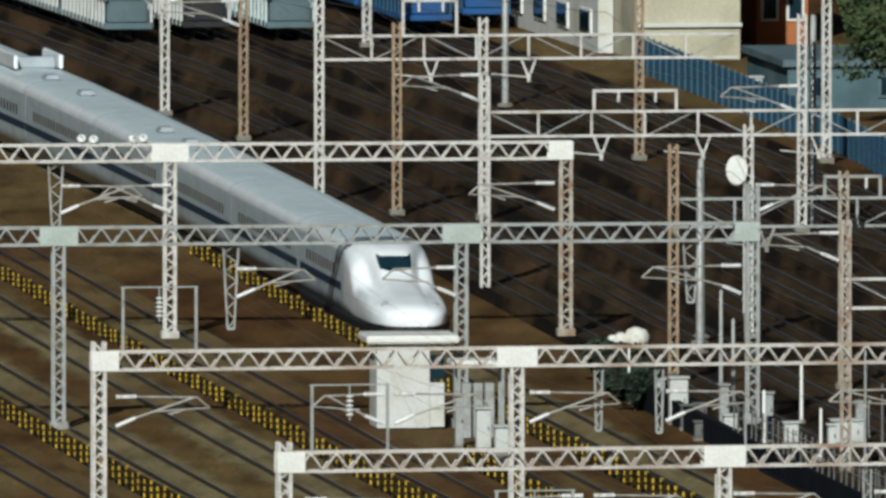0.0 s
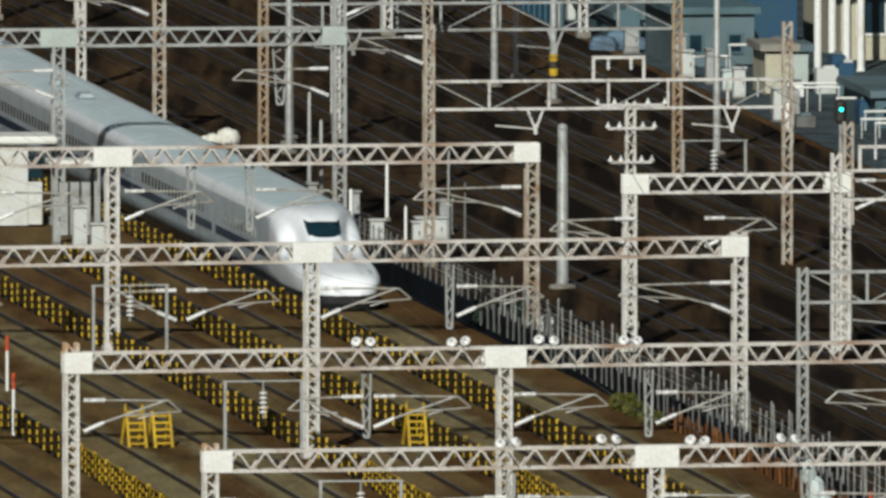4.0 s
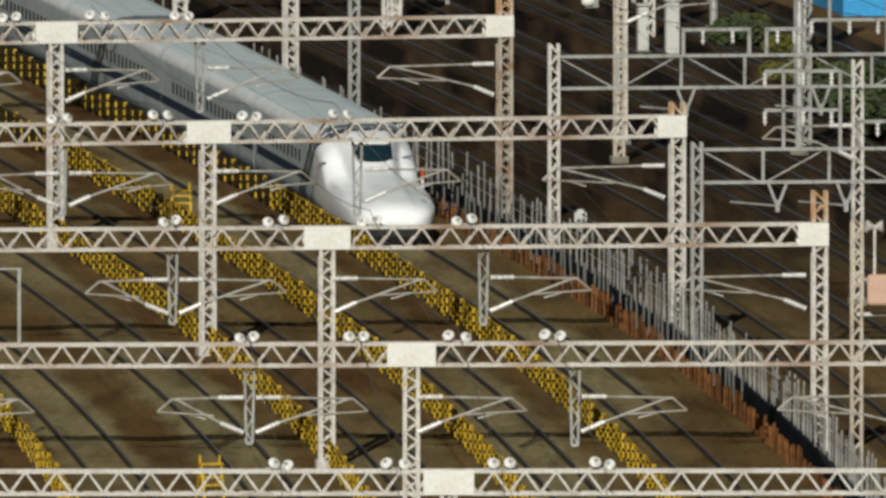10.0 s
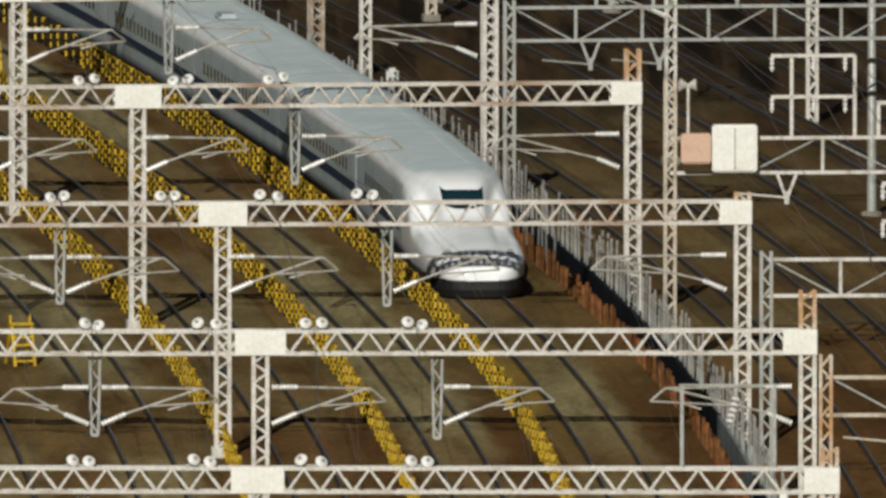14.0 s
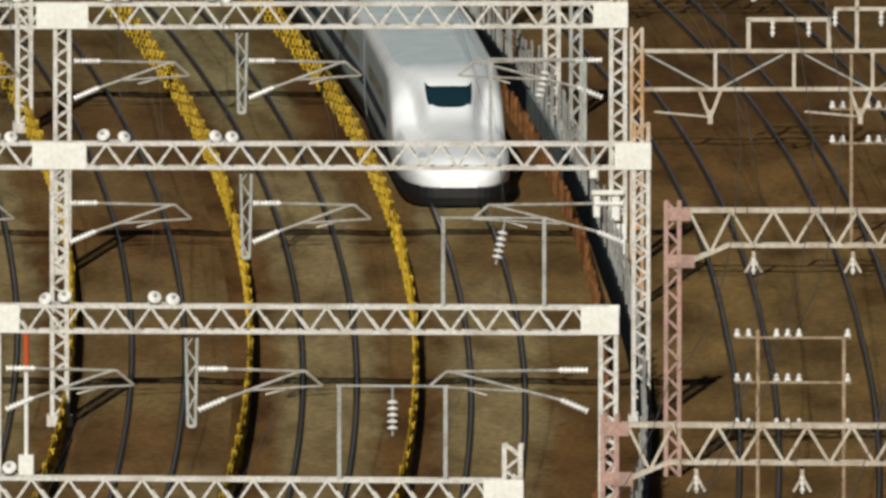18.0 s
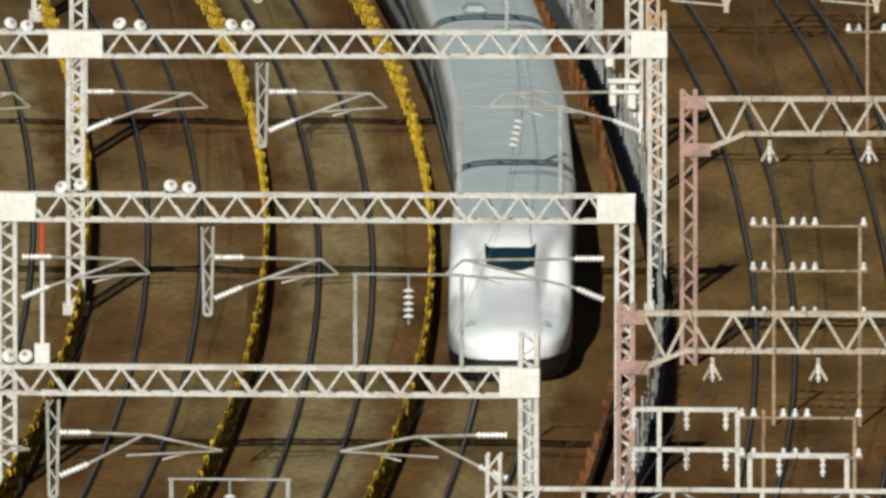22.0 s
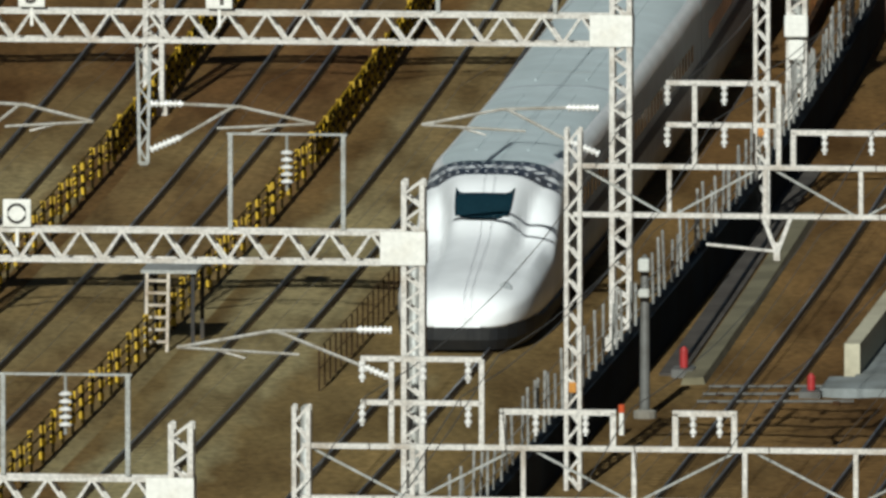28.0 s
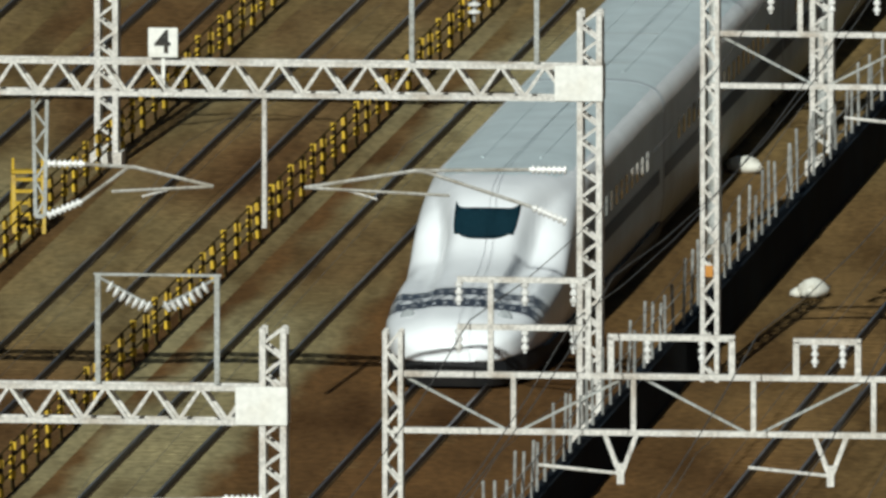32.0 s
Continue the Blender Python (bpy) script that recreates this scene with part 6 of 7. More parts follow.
    # red point levers and the machines that they work
    for s, d, h in ((-146.0, 5.75, 0.45), (-150.5, 9.1, 0.35)):
        g = empty("point_lever", place(s, d), "small red point lever beside the neighbouring track", "lever", "point levers")
        bm = bmesh.new()
        box(bm, (0, 0, 0.1), (0.5, 0.9, 0.2))
        part("machine", bm, STEEL_DARK, g, "dark point machine")
        bm = bmesh.new()
        turned(bm, ((0.08, 0.18), (0.095, 0.25), (0.095, 0.15 + h), (0.04, 0.24 + h)), (0, 0, 0), 10)
        part("lever", bm, RED, g, "red lever weight")
    marker_pole(-158.5, 5.45, 0.7, ORANGE, 0)
    # Thin dark rods added in place of shadow lines across the track.
    for k in range(3):
        g = empty("point_rod", place(-149.0 - 1.6 * k, 6.6, 0.1), "dark rod in place of a shadow line across the neighbouring track", "rod", "point rods")
        bm = bmesh.new()
        bar(bm, (0, 0, 0), (3.6, 0.4, 0), 0.05)
        part("rod", bm, STEEL_DARK, g)
        for x in (0.4, 1.8, 3.2):
            bm = bmesh.new()
            box(bm, (x, x * 0.11, -0.05), (0.16, 0.2, 0.1))
            part("stool", bm, RUST_WALL, g)
    # plain dark railing where the marker plates end
    f = empty("dark_railing", place(-78, -2.35), "rusty dark steel railing between tracks", "railing")
    inv = place(-78, -2.35).inverted()
    bm = bmesh.new()
    bar(bm, (0, 0, 0), (0, 0, 0.95), 0.035)
    me = mesh(bm, RUST_WALL)
    for s in np.arange(-150, -78, 1.3):
        part("picket", me, None, f, m=inv @ place(s, -2.35))
    for z in (0.5, 0.98):
        bm = bmesh.new()
        chain(bm, [inv @ at(s, -2.35, z) for s in np.linspace(-150, -78, 9)], 0.016)
        part("rail", bm, RUST_WALL, f)


def leafy(name, s, d, h, spread, mat, label, seed, trunk=0.3):
    rnd = random.Random(seed)
    g = empty(name, place(s, d), label, "tree" if name == "tree" else "bush")
    bm = bmesh.new()
    rod(bm, (0, 0, 0), (0.1, 0, h * 0.55), trunk, trunk * 0.45, 8)
    for k in range(6):
        a = k * 1.05 + rnd.uniform(0, 0.5)
        rod(bm, (0, 0, h * (0.25 + 0.05 * k)), (math.cos(a) * spread * 0.7, math.sin(a) * spread * 0.7, h * (0.5 + 0.07 * k)), trunk * 0.35, trunk * 0.1, 5)
    part("trunk", bm, BARK, g, "brown trunk with limbs")
    verts, faces = [], []
    for c in range(26):
        r = rnd.uniform(0.2, 1) ** 0.5
        a, e = rnd.uniform(0, 6.28), rnd.uniform(-0.9, 1.0)
        cx, cy, cz = math.cos(a) * r * spread, math.sin(a) * r * spread, h * 0.62 + e * h * 0.36 * (1.1 - 0.5 * r)
        cr = rnd.uniform(0.28, 0.5) * spread
        for _ in range(110):
            v = Vector((rnd.gauss(0, 1), rnd.gauss(0, 1), rnd.gauss(0, 1))).normalized() * cr * rnd.uniform(0.6, 1.05)
            q = Vector((cx, cy, max(0.15, cz))) + v
            u = Vector((rnd.gauss(0, 1), rnd.gauss(0, 1), rnd.gauss(0, 1))).normalized()
            w = u.orthogonal().normalized()
            k, l = len(verts), rnd.uniform(0.1, 0.2)
            verts += [(q + u * l)[:], (q + w * l * 0.6)[:], (q - u * l)[:], (q - w * l * 0.6)[:]]
            faces.append((k, k + 1, k + 2, k + 3))
    me = bpy.data.meshes.new("mesh")
    me.from_pydata(verts, [], faces)
    part("crown", with_material(me, mat), None, g, "crown of many small leaves")
    return g


def block_building(s, d, w, dep, h, wall, roof, label, rows=0, cols=0, win=GLASS, name="building", surround=None, z_win=1.2, pitch_z=3.0, win_w=1.1, win_h=1.5, split=False):
    """A plain building whose front faces the yard; windows are parts with a frame and a pane."""
    g = empty(name, place(s, d), label, "building", "buildings beyond the yard")
    bm = bmesh.new()
    box(bm, (w / 2, dep / 2, h / 2), (w, dep, h))
    part("wall", bm, wall, g)
    bm = bmesh.new()
    box(bm, (w / 2, dep / 2, h + 0.15), (w + 0.5, dep + 0.5, 0.3))
    part("roof", bm, roof, g)
    if rows:
        bmf, bmp = bmesh.new(), bmesh.new()
        box(bmf, (0, -0.04, 0), (win_w + 0.24, 0.1, win_h + 0.24))
        box(bmp, (0, -0.1, 0), (win_w, 0.04, win_h))
        if split:
            box(bmf, (0, -0.12, 0), (win_w + 0.1, 0.06, 0.16))
        mf, mp = mesh(bmf, surround or PLATE), mesh(bmp, win)
        for r in range(rows):
            for c in range(cols):
                m = pose((c + 0.5) * w / cols, 0, z_win + r * pitch_z + win_h / 2)
                x = part("window", mf, None, g, "white window frame", m)
                part("pane", mp, None, x, "dark pane")
    return g


FENCE_D = ((430, 33.5), (460, 33.3), (490, 31.5), (530, 32.2), (560, 31.7), (594, 32.2), (628, 33.3), (700, 34.4))


def side_building(s0, s1, d, depth, h, wall, roof, label, count=0, length=3.2, rows=((0.6, 0.9), (1.75, 0.9))):
    """A long building beside the yard; its windows face the tracks."""
    mid, run = (s0 + s1) / 2, s1 - s0
    g = empty("building", place(mid, d), label, "building", "buildings beyond the yard")
    bm = bmesh.new()
    box(bm, (depth / 2, 0, h / 2), (depth, run, h))
    part("wall", bm, wall, g)
    bm = bmesh.new()
    box(bm, (depth / 2, 0, h + 0.15), (depth + 0.6, run + 0.6, 0.3))
    part("roof", bm, roof, g)
    for level in range(int(h / 2.9)):
        for k in range(count):
            y = (k + 0.5) * run / count - run / 2
            bm = bmesh.new()
            z0, z1 = rows[0][0] + level * 2.9, rows[-1][0] + rows[-1][1] + level * 2.9
            box(bm, (-0.04, y, (z0 + z1) / 2), (0.1, length + 0.5, z1 - z0 + 0.2))
            win = part("window", bm, PLATE, g, "white window frame")
            for z, hh in rows:
                bm = bmesh.new()
                box(bm, (-0.1, y, z + hh / 2 + level * 2.9), (0.06, length, hh))
                part("pane", bm, GLASS, win, "dark pane")
    return g


def flat_wagon(s, d, body, rib, h=1.25, label="", length=13.2):
    """A low wagon with upright stakes along both sides."""
    g = empty("flat_wagon", place(s, d), label or "low parked wagon with pale side stakes", "wagon", "parked wagons of the far yard")
    bm = bmesh.new()
    box(bm, (0, 0, 0.85), (2.3, length, 0.3))
    bmesh.ops.bevel(bm, geom=bm.edges, offset=0.04, segments=1, affect="EDGES")
    part("deck", bm, body, g, "dark deck")
    bm = bmesh.new()
    box(bm, (0, 0, 0.85 + h / 2), (1.9, length - 0.6, h - 0.2))
    bmesh.ops.bevel(bm, geom=bm.edges, offset=0.1, segments=2, affect="EDGES")
    part("load", bm, body, g, "covered load")
    for e in (-1, 1):
        bm = bmesh.new()
        for k in range(12):
            box(bm, (e * 1.12, (k + 0.5) * length / 12 - length / 2, 0.8 + h / 2), (0.12, 0.2, h + 0.1))
        part("side_stakes", bm, rib, g, "row of pale upright stakes")["kind"] = "stuff"
        bm = bmesh.new()
        box(bm, (e * 1.1, 0, 0.9 + h), (0.22, length, 0.1))
        part("top_rail", bm, rib, g, "pale top rail")
    for y in (-length * 0.36, length * 0.36):
        bm = bmesh.new()
        box(bm, (0, y, 0.6), (1.5, 1.9, 0.25))
        for dy in (-0.75, 0.75):
            for x in (-0.53, 0.53):
                turned(bm, ((0.46, -0.06), (0.5, 0.06)), (x, y + dy, 0.66), 14, 0, (1, 0, 0))
        part("bogie", bm, SKIRT, g, "dark bogie with wheels")
    return g


def build_far():
    # corrugated blue boundary fence
    bm = bmesh.new()
    prof = [(k * 0.125, -0.06 if k % 4 in (1, 2) else 0.0) for k in range(17)]
    prof += [(x, y + 0.03) for x, y in prof[::-1]]
    rings = [[bm.verts.new((x, y, z)) for x, y in prof] for z in (0.03, 1.68)]
    for k in range(len(prof)):
        bm.faces.new((rings[0][k], rings[0][(k + 1) % len(prof)], rings[1][(k + 1) % len(prof)], rings[1][k]))
    bm.faces.new(rings[0][::-1])
    bm.faces.new(rings[1])
    panel = mesh(bm, BLUE_SHEET)
    bm = bmesh.new()
    bar(bm, (0, 0.06, 0), (0, 0.06, 1.8), 0.09)
    post = mesh(bm, TEAL)
    for a in (432, 575, 605, 635, 665):
        f = empty("sheet_fence", place(a, interp(FENCE_D, a)), "blue corrugated sheet fence along the yard", "fence", "blue boundary fence")
        inv = f.matrix_basis.inverted()
        for s in np.arange(a, min(a + 30, 700), 2.0):
            m = inv @ place(s, interp(FENCE_D, s)) @ pose(0, 0, 0, 0, 0, 90)
            part("panel", panel, None, f, m=m)
            part("post", post, None, f, m=m)
    # offices and houses at the far end
    cream = block_building(704, 35.8, 4.8, 16, 9, CREAM, CONCRETE, "cream office building with banded front beyond the yard fence")
    for z in (1.6, 3.2, 4.8, 6.4):
        bm = bmesh.new()
        box(bm, (2.4, -0.1, z), (4.9, 0.24, 0.18))
        part("band", bm, PALE_WALL, cream, "pale string course")
    side_building(710, 736, 35.0, 0.7, 4.2, PALE_WALL, TEAL_ROOF, "grey-white low building along the far tracks", 4, 2.6, ((0.8, 1.0),))
    block_building(716, 43.4, 2.4, 10, 9, TERRACOTTA, CONCRETE, "narrow terracotta coloured building behind trees", 2, 2, win_w=0.6, win_h=1.0)
    block_building(722, 41.0, 2.2, 10, 7, CONCRETE, TEAL_ROOF, "weathered grey building between houses", 2, 1, win_w=0.7, win_h=1.0)
    block_building(690, 46.5, 8, 12, 10, CREAM, CONCRETE, "tall cream building beyond the yard", 3, 3)
    block_building(662, 36.0, 12, 12, 2.0, TEAL, TEAL_ROOF, "dark teal shed behind the boundary fence", 1, 4, z_win=0.7, win_w=0.6, win_h=0.8, surround=TEAL_ROOF)
    # timber crates under an open canopy
    can = empty("storage_canopy", place(600, 35.0), "open storage canopy with a white roof edge", "canopy")
    bm = bmesh.new()
    box(bm, (2.4, 3.5, 3.05), (5.0, 8.0, 0.1))
    part("roof", bm, TEAL_ROOF, can, "dark roof sheet")
    bm = bmesh.new()
    box(bm, (2.4, -0.55, 3.05), (5.05, 0.1, 0.26))
    part("fascia", bm, PLATE, can, "white roof edge")
    for x in (0.1, 2.4, 4.7):
        for y in (-0.4, 7.0):
            bm = bmesh.new()
            bar(bm, (x, y, 0), (x, y, 3.0), 0.12)
            part("post", bm, STEEL_WHITE, can)
    rnd = random.Random(12)
    for k in range(11):
        x, lvl = 35.7 + (k % 4) * 0.98, k // 4
        c = empty("timber_crate", place(600.4 + rnd.uniform(-0.1, 0.4), x, lvl * 0.66), "brown timber crate stacked under a canopy", "crate", "crates under the canopy")
        bm = bmesh.new()
        box(bm, (0, 0.5, 0.33), (0.88, 0.9, 0.64))
        part("box", bm, (TIMBER, STEEL_PEACH, CREAM, TIMBER)[(k * 7) % 4], c)
        for z in (0.1, 0.33, 0.56):
            bm = bmesh.new()
            box(bm, (0, 0.03, z), (0.94, 0.05, 0.12))
            part("slat", bm, TIMBER, c)
    # low teal workshops, tanks and clutter behind the fence
    block_building(568, 33.4, 6, 20, 0.9, TEAL, TEAL_ROOF, "low teal platform roof behind the fence")
    block_building(548, 33.2, 3.4, 10, 2.3, TEAL_ROOF, TEAL, "small teal equipment house", 1, 2, z_win=0.7, win_w=0.5, win_h=0.7, surround=TEAL)
    block_building(536, 35.9, 1.4, 3, 1.4, PLATE_GREEN, TEAL_ROOF, "small pale green hut in the depot")
    block_building(528, 34.4, 1.2, 4, 1.9, CREAM, CONCRETE, "tan plant box in the depot yard")
    block_building(555, 37.2, 2.2, 8, 3.2, BLUE_SHEET, BLUE_ROOF, "blue clad shed behind the fence")
    block_building(505, 36.0, 7, 10, 1.3, TEAL, TEAL_ROOF, "low teal plant house", 1, 6, z_win=0.3, win_w=0.5, win_h=0.6, surround=TEAL)
    white = block_building(552, 40.9, 8, 12, 9.5, CREAM, CONCRETE, "pale building with tall white columns", 2, 3)
    for k in range(4):
        bm = bmesh.new()
        turned(bm, ((0.2, 0), (0.16, 0.2), (0.16, 7.0), (0.2, 7.2)), (-2.1 + k * 0.62, -8.0, 0), 12)
        part("column", bm, PLATE, white, "tall white column")
    bm = bmesh.new()
    box(bm, (-0.2, -4.0, 7.3), (4.6, 8.4, 0.2))
    part("porch_roof", bm, CONCRETE, white, "porch roof over the columns")
    for k, (s, d, w, h) in enumerate(((540, 32.6, 0.5, 1.1), (536, 33.1, 0.4, 1.4), (531, 33.3, 0.7, 0.8), (526, 33.0, 0.5, 1.2), (545, 33.0, 0.45, 1.5), (515, 33.4, 0.8, 0.9), (510, 32.6, 0.5, 1.3), (558, 32.6, 0.6, 1.0))):
        cabinet(s, d, w, 0.6, h, (PALE, STEEL_GREY, TARP)[k % 3])
    floor = new("depot_paving", with_material(sweep(462, 600, ((32.3, 0.0), (32.3, 0.04), (52.0, 0.04), (52.0, 0.0)), 10.0), DEPOT))
    tagged(floor, "grey-teal stained paving of the depot", "paving", kind="structure")
    rp = random.Random(77)
    for k in range(46):
        s, d = rp.uniform(468, 592), rp.uniform(32.6, 39.5)
        w, h = rp.uniform(0.25, 1.1), rp.uniform(0.3, 1.5)
        g = empty("plant_box", place(s, d, 0.04), "small plant box on the depot paving", "equipment", "plant boxes of the depot")
        m = rp.choice((TEAL, TEAL_ROOF, PALE, PLATE, STEEL_GREY, STEEL_DARK, BLUE_SHEET, TARP, SKIRT))
        bm = bmesh.new()
        box(bm, (0, 0, h / 2), (w, rp.uniform(0.4, 2.0), h))
        bmesh.ops.bevel(bm, geom=bm.edges, offset=0.03, segments=1, affect="EDGES")
        part("casing", bm, m, g)
        bm = bmesh.new()
        box(bm, (w * 0.1, -0.1, h + 0.05), (w * 0.5, 0.3, 0.12))
        part("cap", bm, rp.choice((PALE, STEEL_DARK, TEAL_ROOF)), g)
    for k in range(9):
        s, d = rp.uniform(480, 580), rp.uniform(32.4, 36)
        g = empty("pipe_rail", place(s, d, 0.04), "white pipe rail on short posts in the depot", "rail", "pipe rails of the depot")
        w, h = rp.uniform(1.2, 3.0), rp.uniform(0.6, 1.2)
        bm = bmesh.new()
        rod(bm, (0, 0, h), (w, 0, h), 0.05)
        part("pipe", bm, PLATE, g)
        for x in (0.05, w / 2, w - 0.05):
            bm = bmesh.new()
            rod(bm, (x, 0, 0), (x, 0, h), 0.035)
            part("post", bm, PALE, g)
    tank = empty("white_tank", place(495, 31.0), "upright white capsule tank on a short stand", "tank")
    bm = bmesh.new()
    turned(bm, ((0.05, 0.5), (0.2, 0.55), (0.27, 0.75), (0.27, 1.6), (0.2, 1.8), (0.04, 1.85)), (0, 0, 0), 14)
    part("shell", bm, PLATE, tank, smooth=True)
    for x in (-0.18, 0.18):
        bm = bmesh.new()
        bar(bm, (x, 0, 0), (x, 0, 0.7), 0.07)
        part("leg", bm, STEEL_GREY, tank)
    sig = empty("colour_light_signal", place(478, 30.9), "railway signal with a black head showing green", "signal")
    bm = bmesh.new()
    rod(bm, (0, 0, 0), (0, 0, 2.6), 0.07)
    part("mast", bm, STEEL_GREY, sig)
    bm = bmesh.new()
    turned(bm, ((0.1, 0), (0.24, 0.12), (0.26, 0.5), (0.24, 0.9), (0.1, 1.02)), (0, 0, 1.9), 12)
    part("head", bm, BLACK, sig, "black rounded signal head")
    bm = bmesh.new()
    turned(bm, ((0.09, 0), (0.09, 0.03)), (0, -0.25, 2.5), 12, 0, (0, -1, 0))
    part("lit_lens", bm, GREEN_LIGHT, sig, "lit green lens")
    tarp = empty("covered_stack", place(561, 31.5), "low stack under a blue-grey tarpaulin", "tarpaulin")
    bm = bmesh.new()
    for x, y, z, w, h in ((0.3, 0, 0.3, 1.1, 0.6), (1.0, 0.6, 0.4, 1.0, 0.8), (1.7, 0.1, 0.28, 1.0, 0.56)):
        turned(bm, ((w * 0.62, -z), (w * 0.6, 0.0), (w * 0.45, h * 0.4), (w * 0.2, h * 0.52)), (x, y, z), 7)
    part("cover", bm, weathered("blue-grey tarpaulin", (0.13, 0.20, 0.27), (0.09, 0.13, 0.17), 0.5, 1.2, 8, 0.6), tarp)
    # the bright blue workshop along the neighbouring yard
    side_building(372, 416, 33.1, 14, 9.2, SKY_BLUE, CONCRETE, "bright blue workshop building with white windows", 5, 3.0)
    block_building(462, 36.5, 9, 18, 3.6, TEAL, TEAL_ROOF, "grey-teal workshop beyond the yard fence", 1, 6, z_win=1.4, win_w=0.6, win_h=0.8, surround=TEAL_ROOF)
    side_building(270, 345, 33.5, 10, 6, CREAM, CONCRETE, "pale depot building beside the tracks", 8, 3.0)
    side_building(180, 255, 31.5, 10, 6.5, CONCRETE, TEAL_ROOF, "grey depot building beside the tracks", 8, 3.0)
    for s, d, h, w, m, lab in ((650, 39.2, 6.5, 2.4, LEAF, "dark green leafy tree behind the fence"), (663, 42.0, 7.5, 2.8, LEAF, "dark green leafy tree behind the fence"), (695, 45.6, 7.0, 2.2, LEAF, "dark green leafy tree behind the fence"), (640, 43.5, 6.5, 2.2, LEAF, "dark green leafy tree behind the fence"),
                               (606, 33.6, 4.9, 1.15, AUTUMN, "small autumn tree with orange leaves"), (612, 35.4, 3.6, 1.3, LEAF, "dark green leafy tree behind the fence")):
        leafy("tree", s, d, h, w, m, lab, int(s))
    for s, d, h, w in ((356, 26.6, 0.8, 1.0), (305, 24.0, 2.2, 1.5), (309, 26.0, 2.6, 1.8), (303, 28.0, 2.4, 1.6), (318, 25.0, 1.8, 1.5)):
        leafy("bush", s, d, h, w, LEAF, "low dark green bush beside the tracks", int(s * 3 + d), 0.1)
    for s, d, h, w in ((456, 2.9, 1.7, 0.7), (462, 3.3, 1.5, 0.8), (468, 3.7, 1.8, 0.8), (475, 4.2, 1.6, 0.9), (382, 3.9, 1.2, 0.7), (377, 4.0, 1.0, 0.7)):
        leafy("bush", s, d, h, w, DARK_LEAF, "dark green thicket beside the picket fence", int(s * 3 + d), 0.06)
    for s, d, h, w in ((338, 2.55, 0.5, 0.4), (335, 2.6, 0.42, 0.35), (331, 2.6, 0.35, 0.3)):
        leafy("bush", s, d, h, w, GRASSY, "yellow-green weeds beside the low wall", int(s * 3 + d), 0.04)
    rw = random.Random(8)
    for k in range(9):
        s, d = rw.uniform(318, 372), rw.uniform(25.2, 31.0)
        leafy("bush", s, d, rw.uniform(0.25, 0.5), rw.uniform(0.5, 1.0), GRASSY, "patch of dry yellow-green weeds in the yard", 900 + k, 0.03)
    # white covered machine and cabinets in the neighbouring yard
    m = empty("covered_machine", place(378, 24.2), "small white machine under a rounded cover", "machine")
    for nm, x, z, w, h in (("body", 0, 0.1, 0.28, 0.4), ("hood", 0.3, 0.3, 0.17, 0.45)):
        bm = bmesh.new()
        turned(bm, ((w * 0.8, 0), (w, h * 0.3), (w * 0.9, h * 0.7), (w * 0.4, h)), (x, 0, z), 10)
        part(nm, bm, PLATE, m, smooth=True)
    bm = bmesh.new()
    box(bm, (0.12, 0, 0.15), (0.5, 0.3, 0.32))
    part("frame", bm, STEEL_GREY, m)
    for s, d, w, h, mat in ((351, 23.2, 0.5, 2.0, PALE), (353, 22.4, 0.4, 1.7, PALE), (683, 38.7, 0.85, 1.6, PLATE), (668, 35.4, 0.7, 1.1, PALE), (439, 9.6, 0.5, 1.3, STEEL_GREY), (445, 5.0, 0.35, 1.6, STEEL_GREY)):
        cabinet(s, d, w, 0.5, h, mat)
    # crowded relay equipment around the portal foot
    rq = random.Random(31)
    for k in range(16):
        s, d = rq.uniform(424, 462), rq.choice((2.7, 3.1, 3.6, 4.3, 5.0, 5.6, 6.2, 7.6, 8.4, 9.2)) + rq.uniform(-0.2, 0.2)
        if k % 3 == 0:
            tube_pole(s, d, rq.uniform(1.6, 3.6), rq.uniform(0.05, 0.09), rq.choice((STEEL_GREY, STEEL_DARK, PLATE)), label="slim post among relay cabinets")
        else:
            cabinet(s, d, rq.uniform(0.25, 0.5), 0.45, rq.uniform(0.4, 1.1), rq.choice((PALE, STEEL_DARK, NAVY, STEEL_GREY, STEEL_DARK)), label="small relay cabinet beside the line")
    # parked wagons on the far tracks
    for d, s, body, rib, lab in ((14.8, 727, TEAL_ROOF, PALE, ""), (18.6, 728, SKIRT, PALE, ""), (22.4, 727, TEAL_ROOF, TARP, ""), (29.6, 732, BLUE_ROOF, BLUE_SHEET, "low dark blue parked wagon"), (33.2, 737, BLUE_ROOF, BLUE_SHEET, "low dark blue parked wagon")):
        for k in range(6):
            if d < 33 or k < 5:
                flat_wagon(s + k * 14.0, d, body, rib, label=lab)


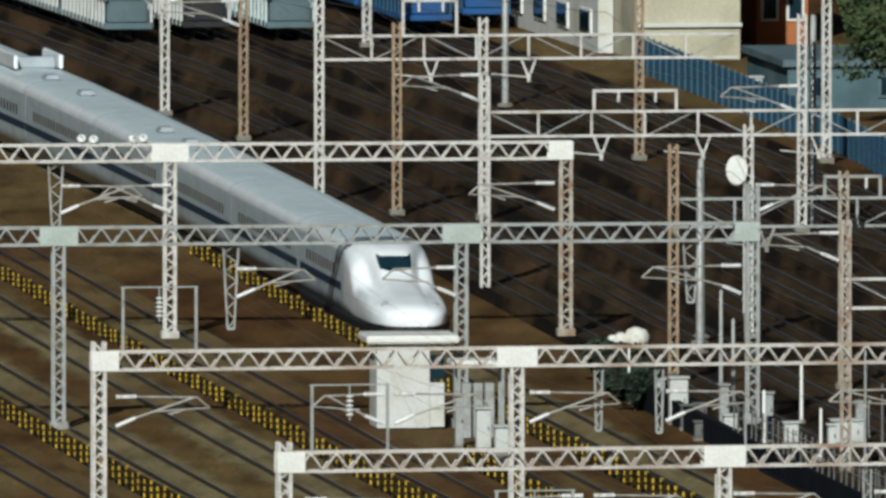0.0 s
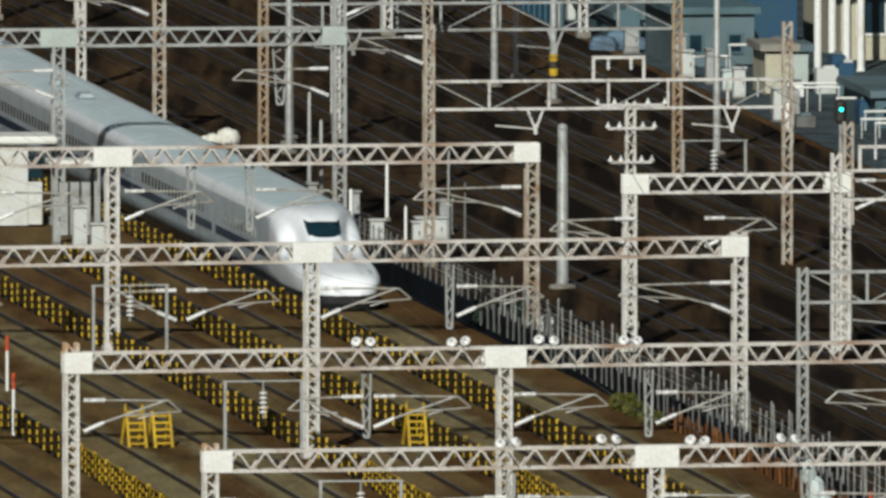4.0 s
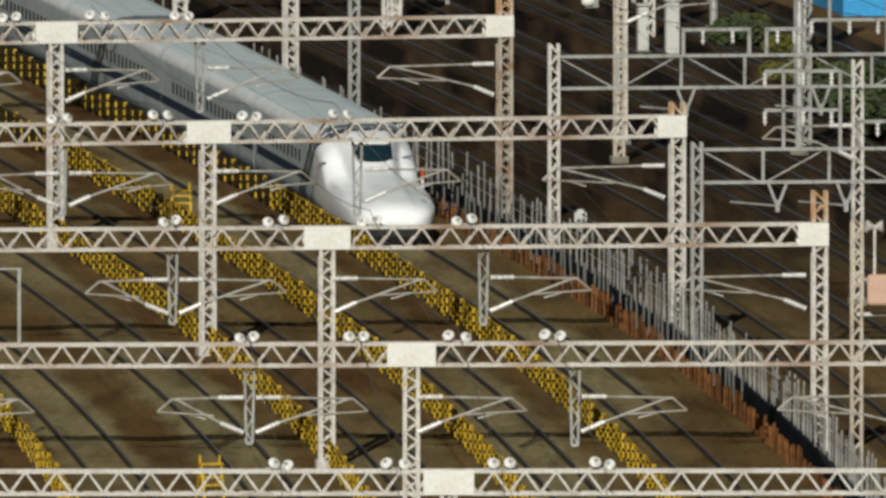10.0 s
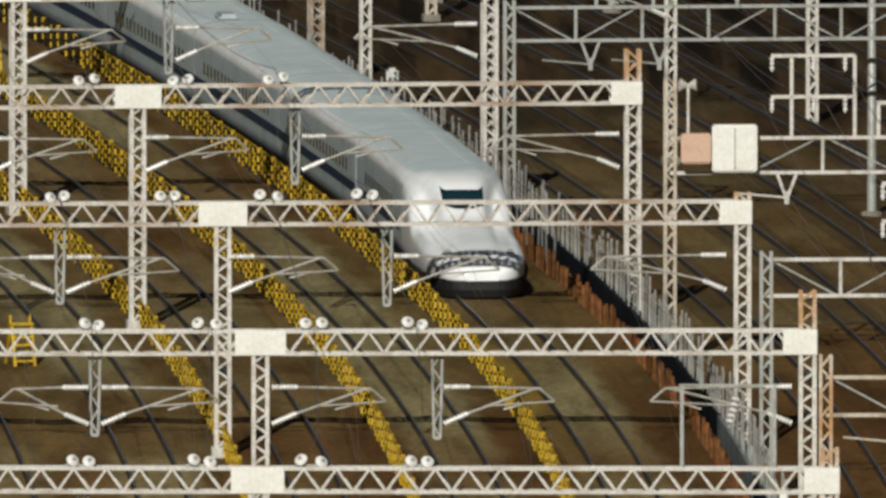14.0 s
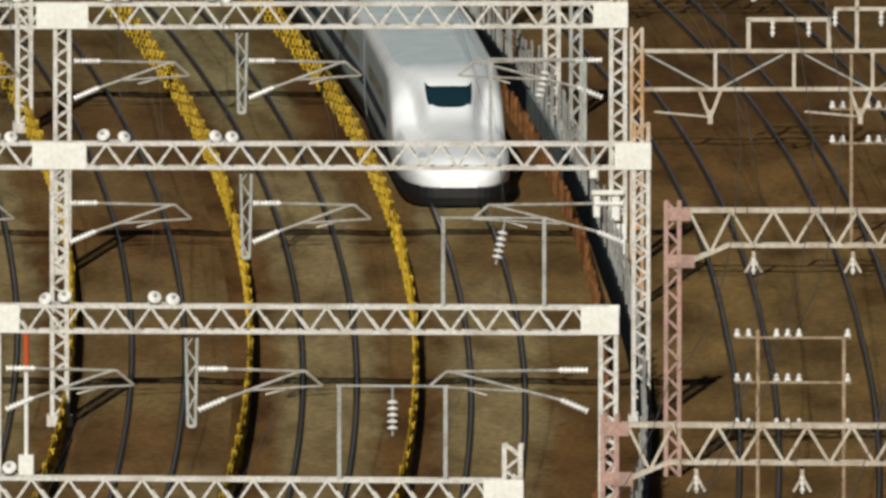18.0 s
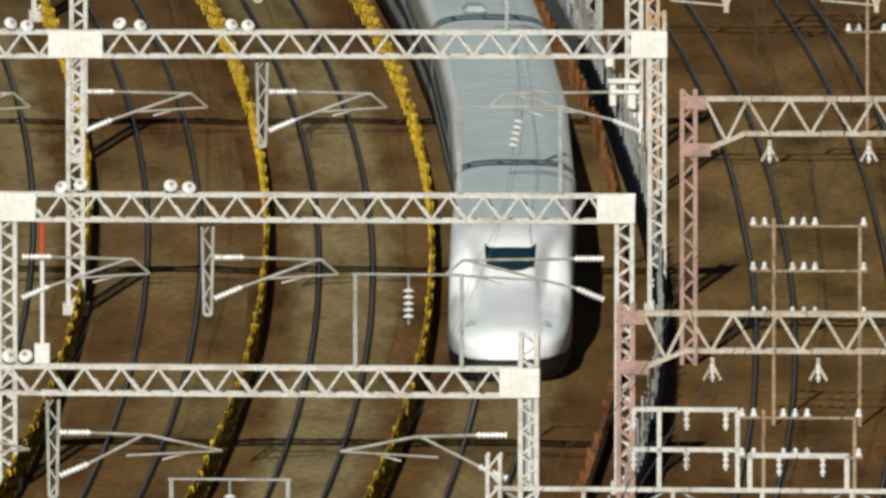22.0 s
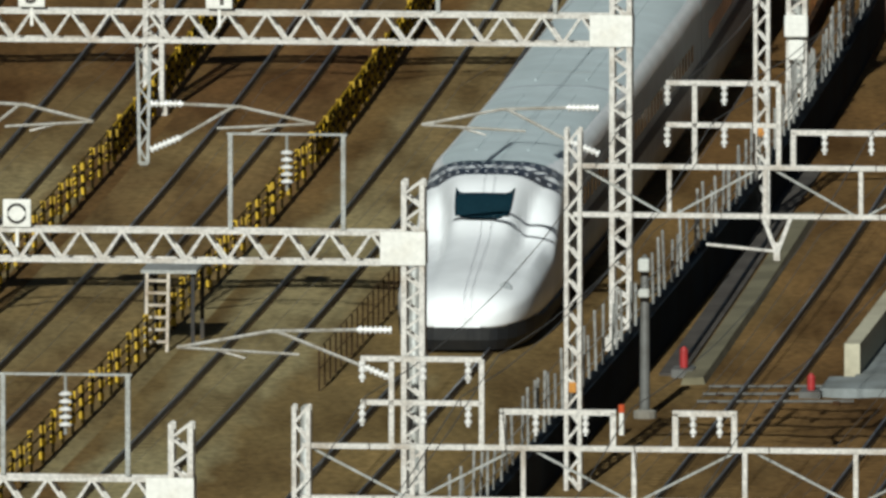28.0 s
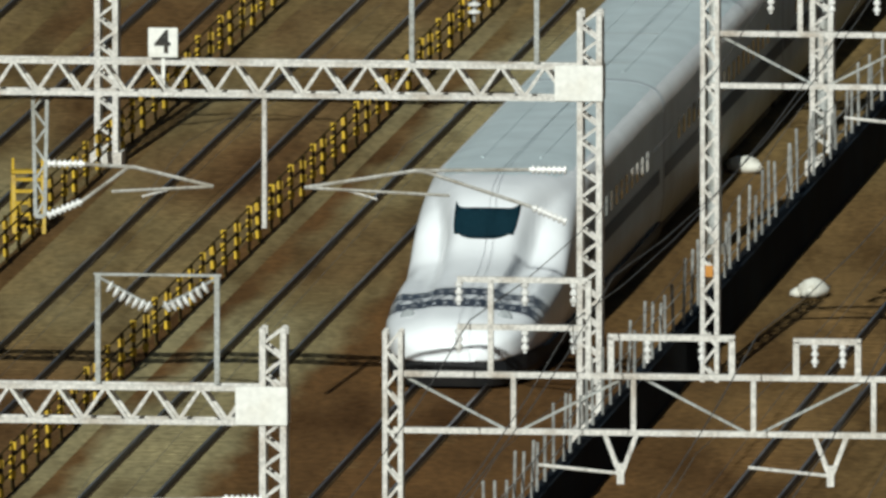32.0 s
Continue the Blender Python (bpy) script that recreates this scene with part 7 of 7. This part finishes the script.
def finish_train():
    """Roof covers and hoods that only some cars carry."""
    car = TRAIN[5]
    for e in (-1, 1):
        bm = bmesh.new()
        box(bm, (e * 1.0, -1.0, 3.95), (0.16, 6.0, 0.66))
        bmesh.ops.bevel(bm, geom=bm.edges, offset=0.06, segments=2, affect="EDGES")
        part("pantograph_cover", bm, TRAIN_WHITE, car, "white pantograph cover on the roof")
    bm = bmesh.new()
    box(bm, (0, -2.6, 3.86), (1.7, 0.9, 0.5))
    bmesh.ops.bevel(bm, geom=bm.edges, offset=0.06, segments=2, affect="EDGES")
    part("pantograph_base", bm, GANGWAY, car, "grey pantograph base")
    for k, y in ((3, -11.4), (3, -2.4), (4, 1.2), (5, -11.4)):
        bm = bmesh.new()
        box(bm, (-0.4, y, 3.68), (0.7, 1.5, 0.26))
        bmesh.ops.bevel(bm, geom=bm.edges, offset=0.1, segments=2, affect="EDGES")
        part("roof_hood", bm, GANGWAY, TRAIN[k], "small grey roof hood")


# ---------------------------------------------------------------- build
build_ground()
build_yard_surface()
for d, s0, s1 in MAIN:
    if d in (-9.5, -24.2):
        build_track(d, s0, s1, bed=BROWN_BED, sleeper=BROWN_BED, label="railway track in rust-brown ballast")
    else:
        build_track(d, s0, s1)
for d, s0, s1 in RIGHT:
    cut = max(s0, 160)
    build_track(d, cut, s1, label="narrow-gauge track in dark ballast", half=0.5335, bed=DARK_BED, sleeper=DARK_SLEEPER, foot=0.045, bend=side_bend)
    if s0 < 160:
        build_track(d, s0, 160, label="narrow-gauge track in brown ballast", half=0.5335, bed=GROUND, sleeper=GROUND, foot=0.045, bend=side_bend)
build_gantries()
build_edge()
build_portals()
build_masts()
build_wires()
build_small_things()
build_far()
TRAIN = [build_lead(), build_car()]
for k in range(8):
    TRAIN.append(copy_thing(TRAIN[1], pose(0, 0, 0)))
finish_train()
for d, s0, s1 in ((-2.4, -75, 560), (-7.05, -400, 425), (-12.05, -400, 560), (-21.4, 60, 560)):
    build_fence(d, s0, s1)
motions()
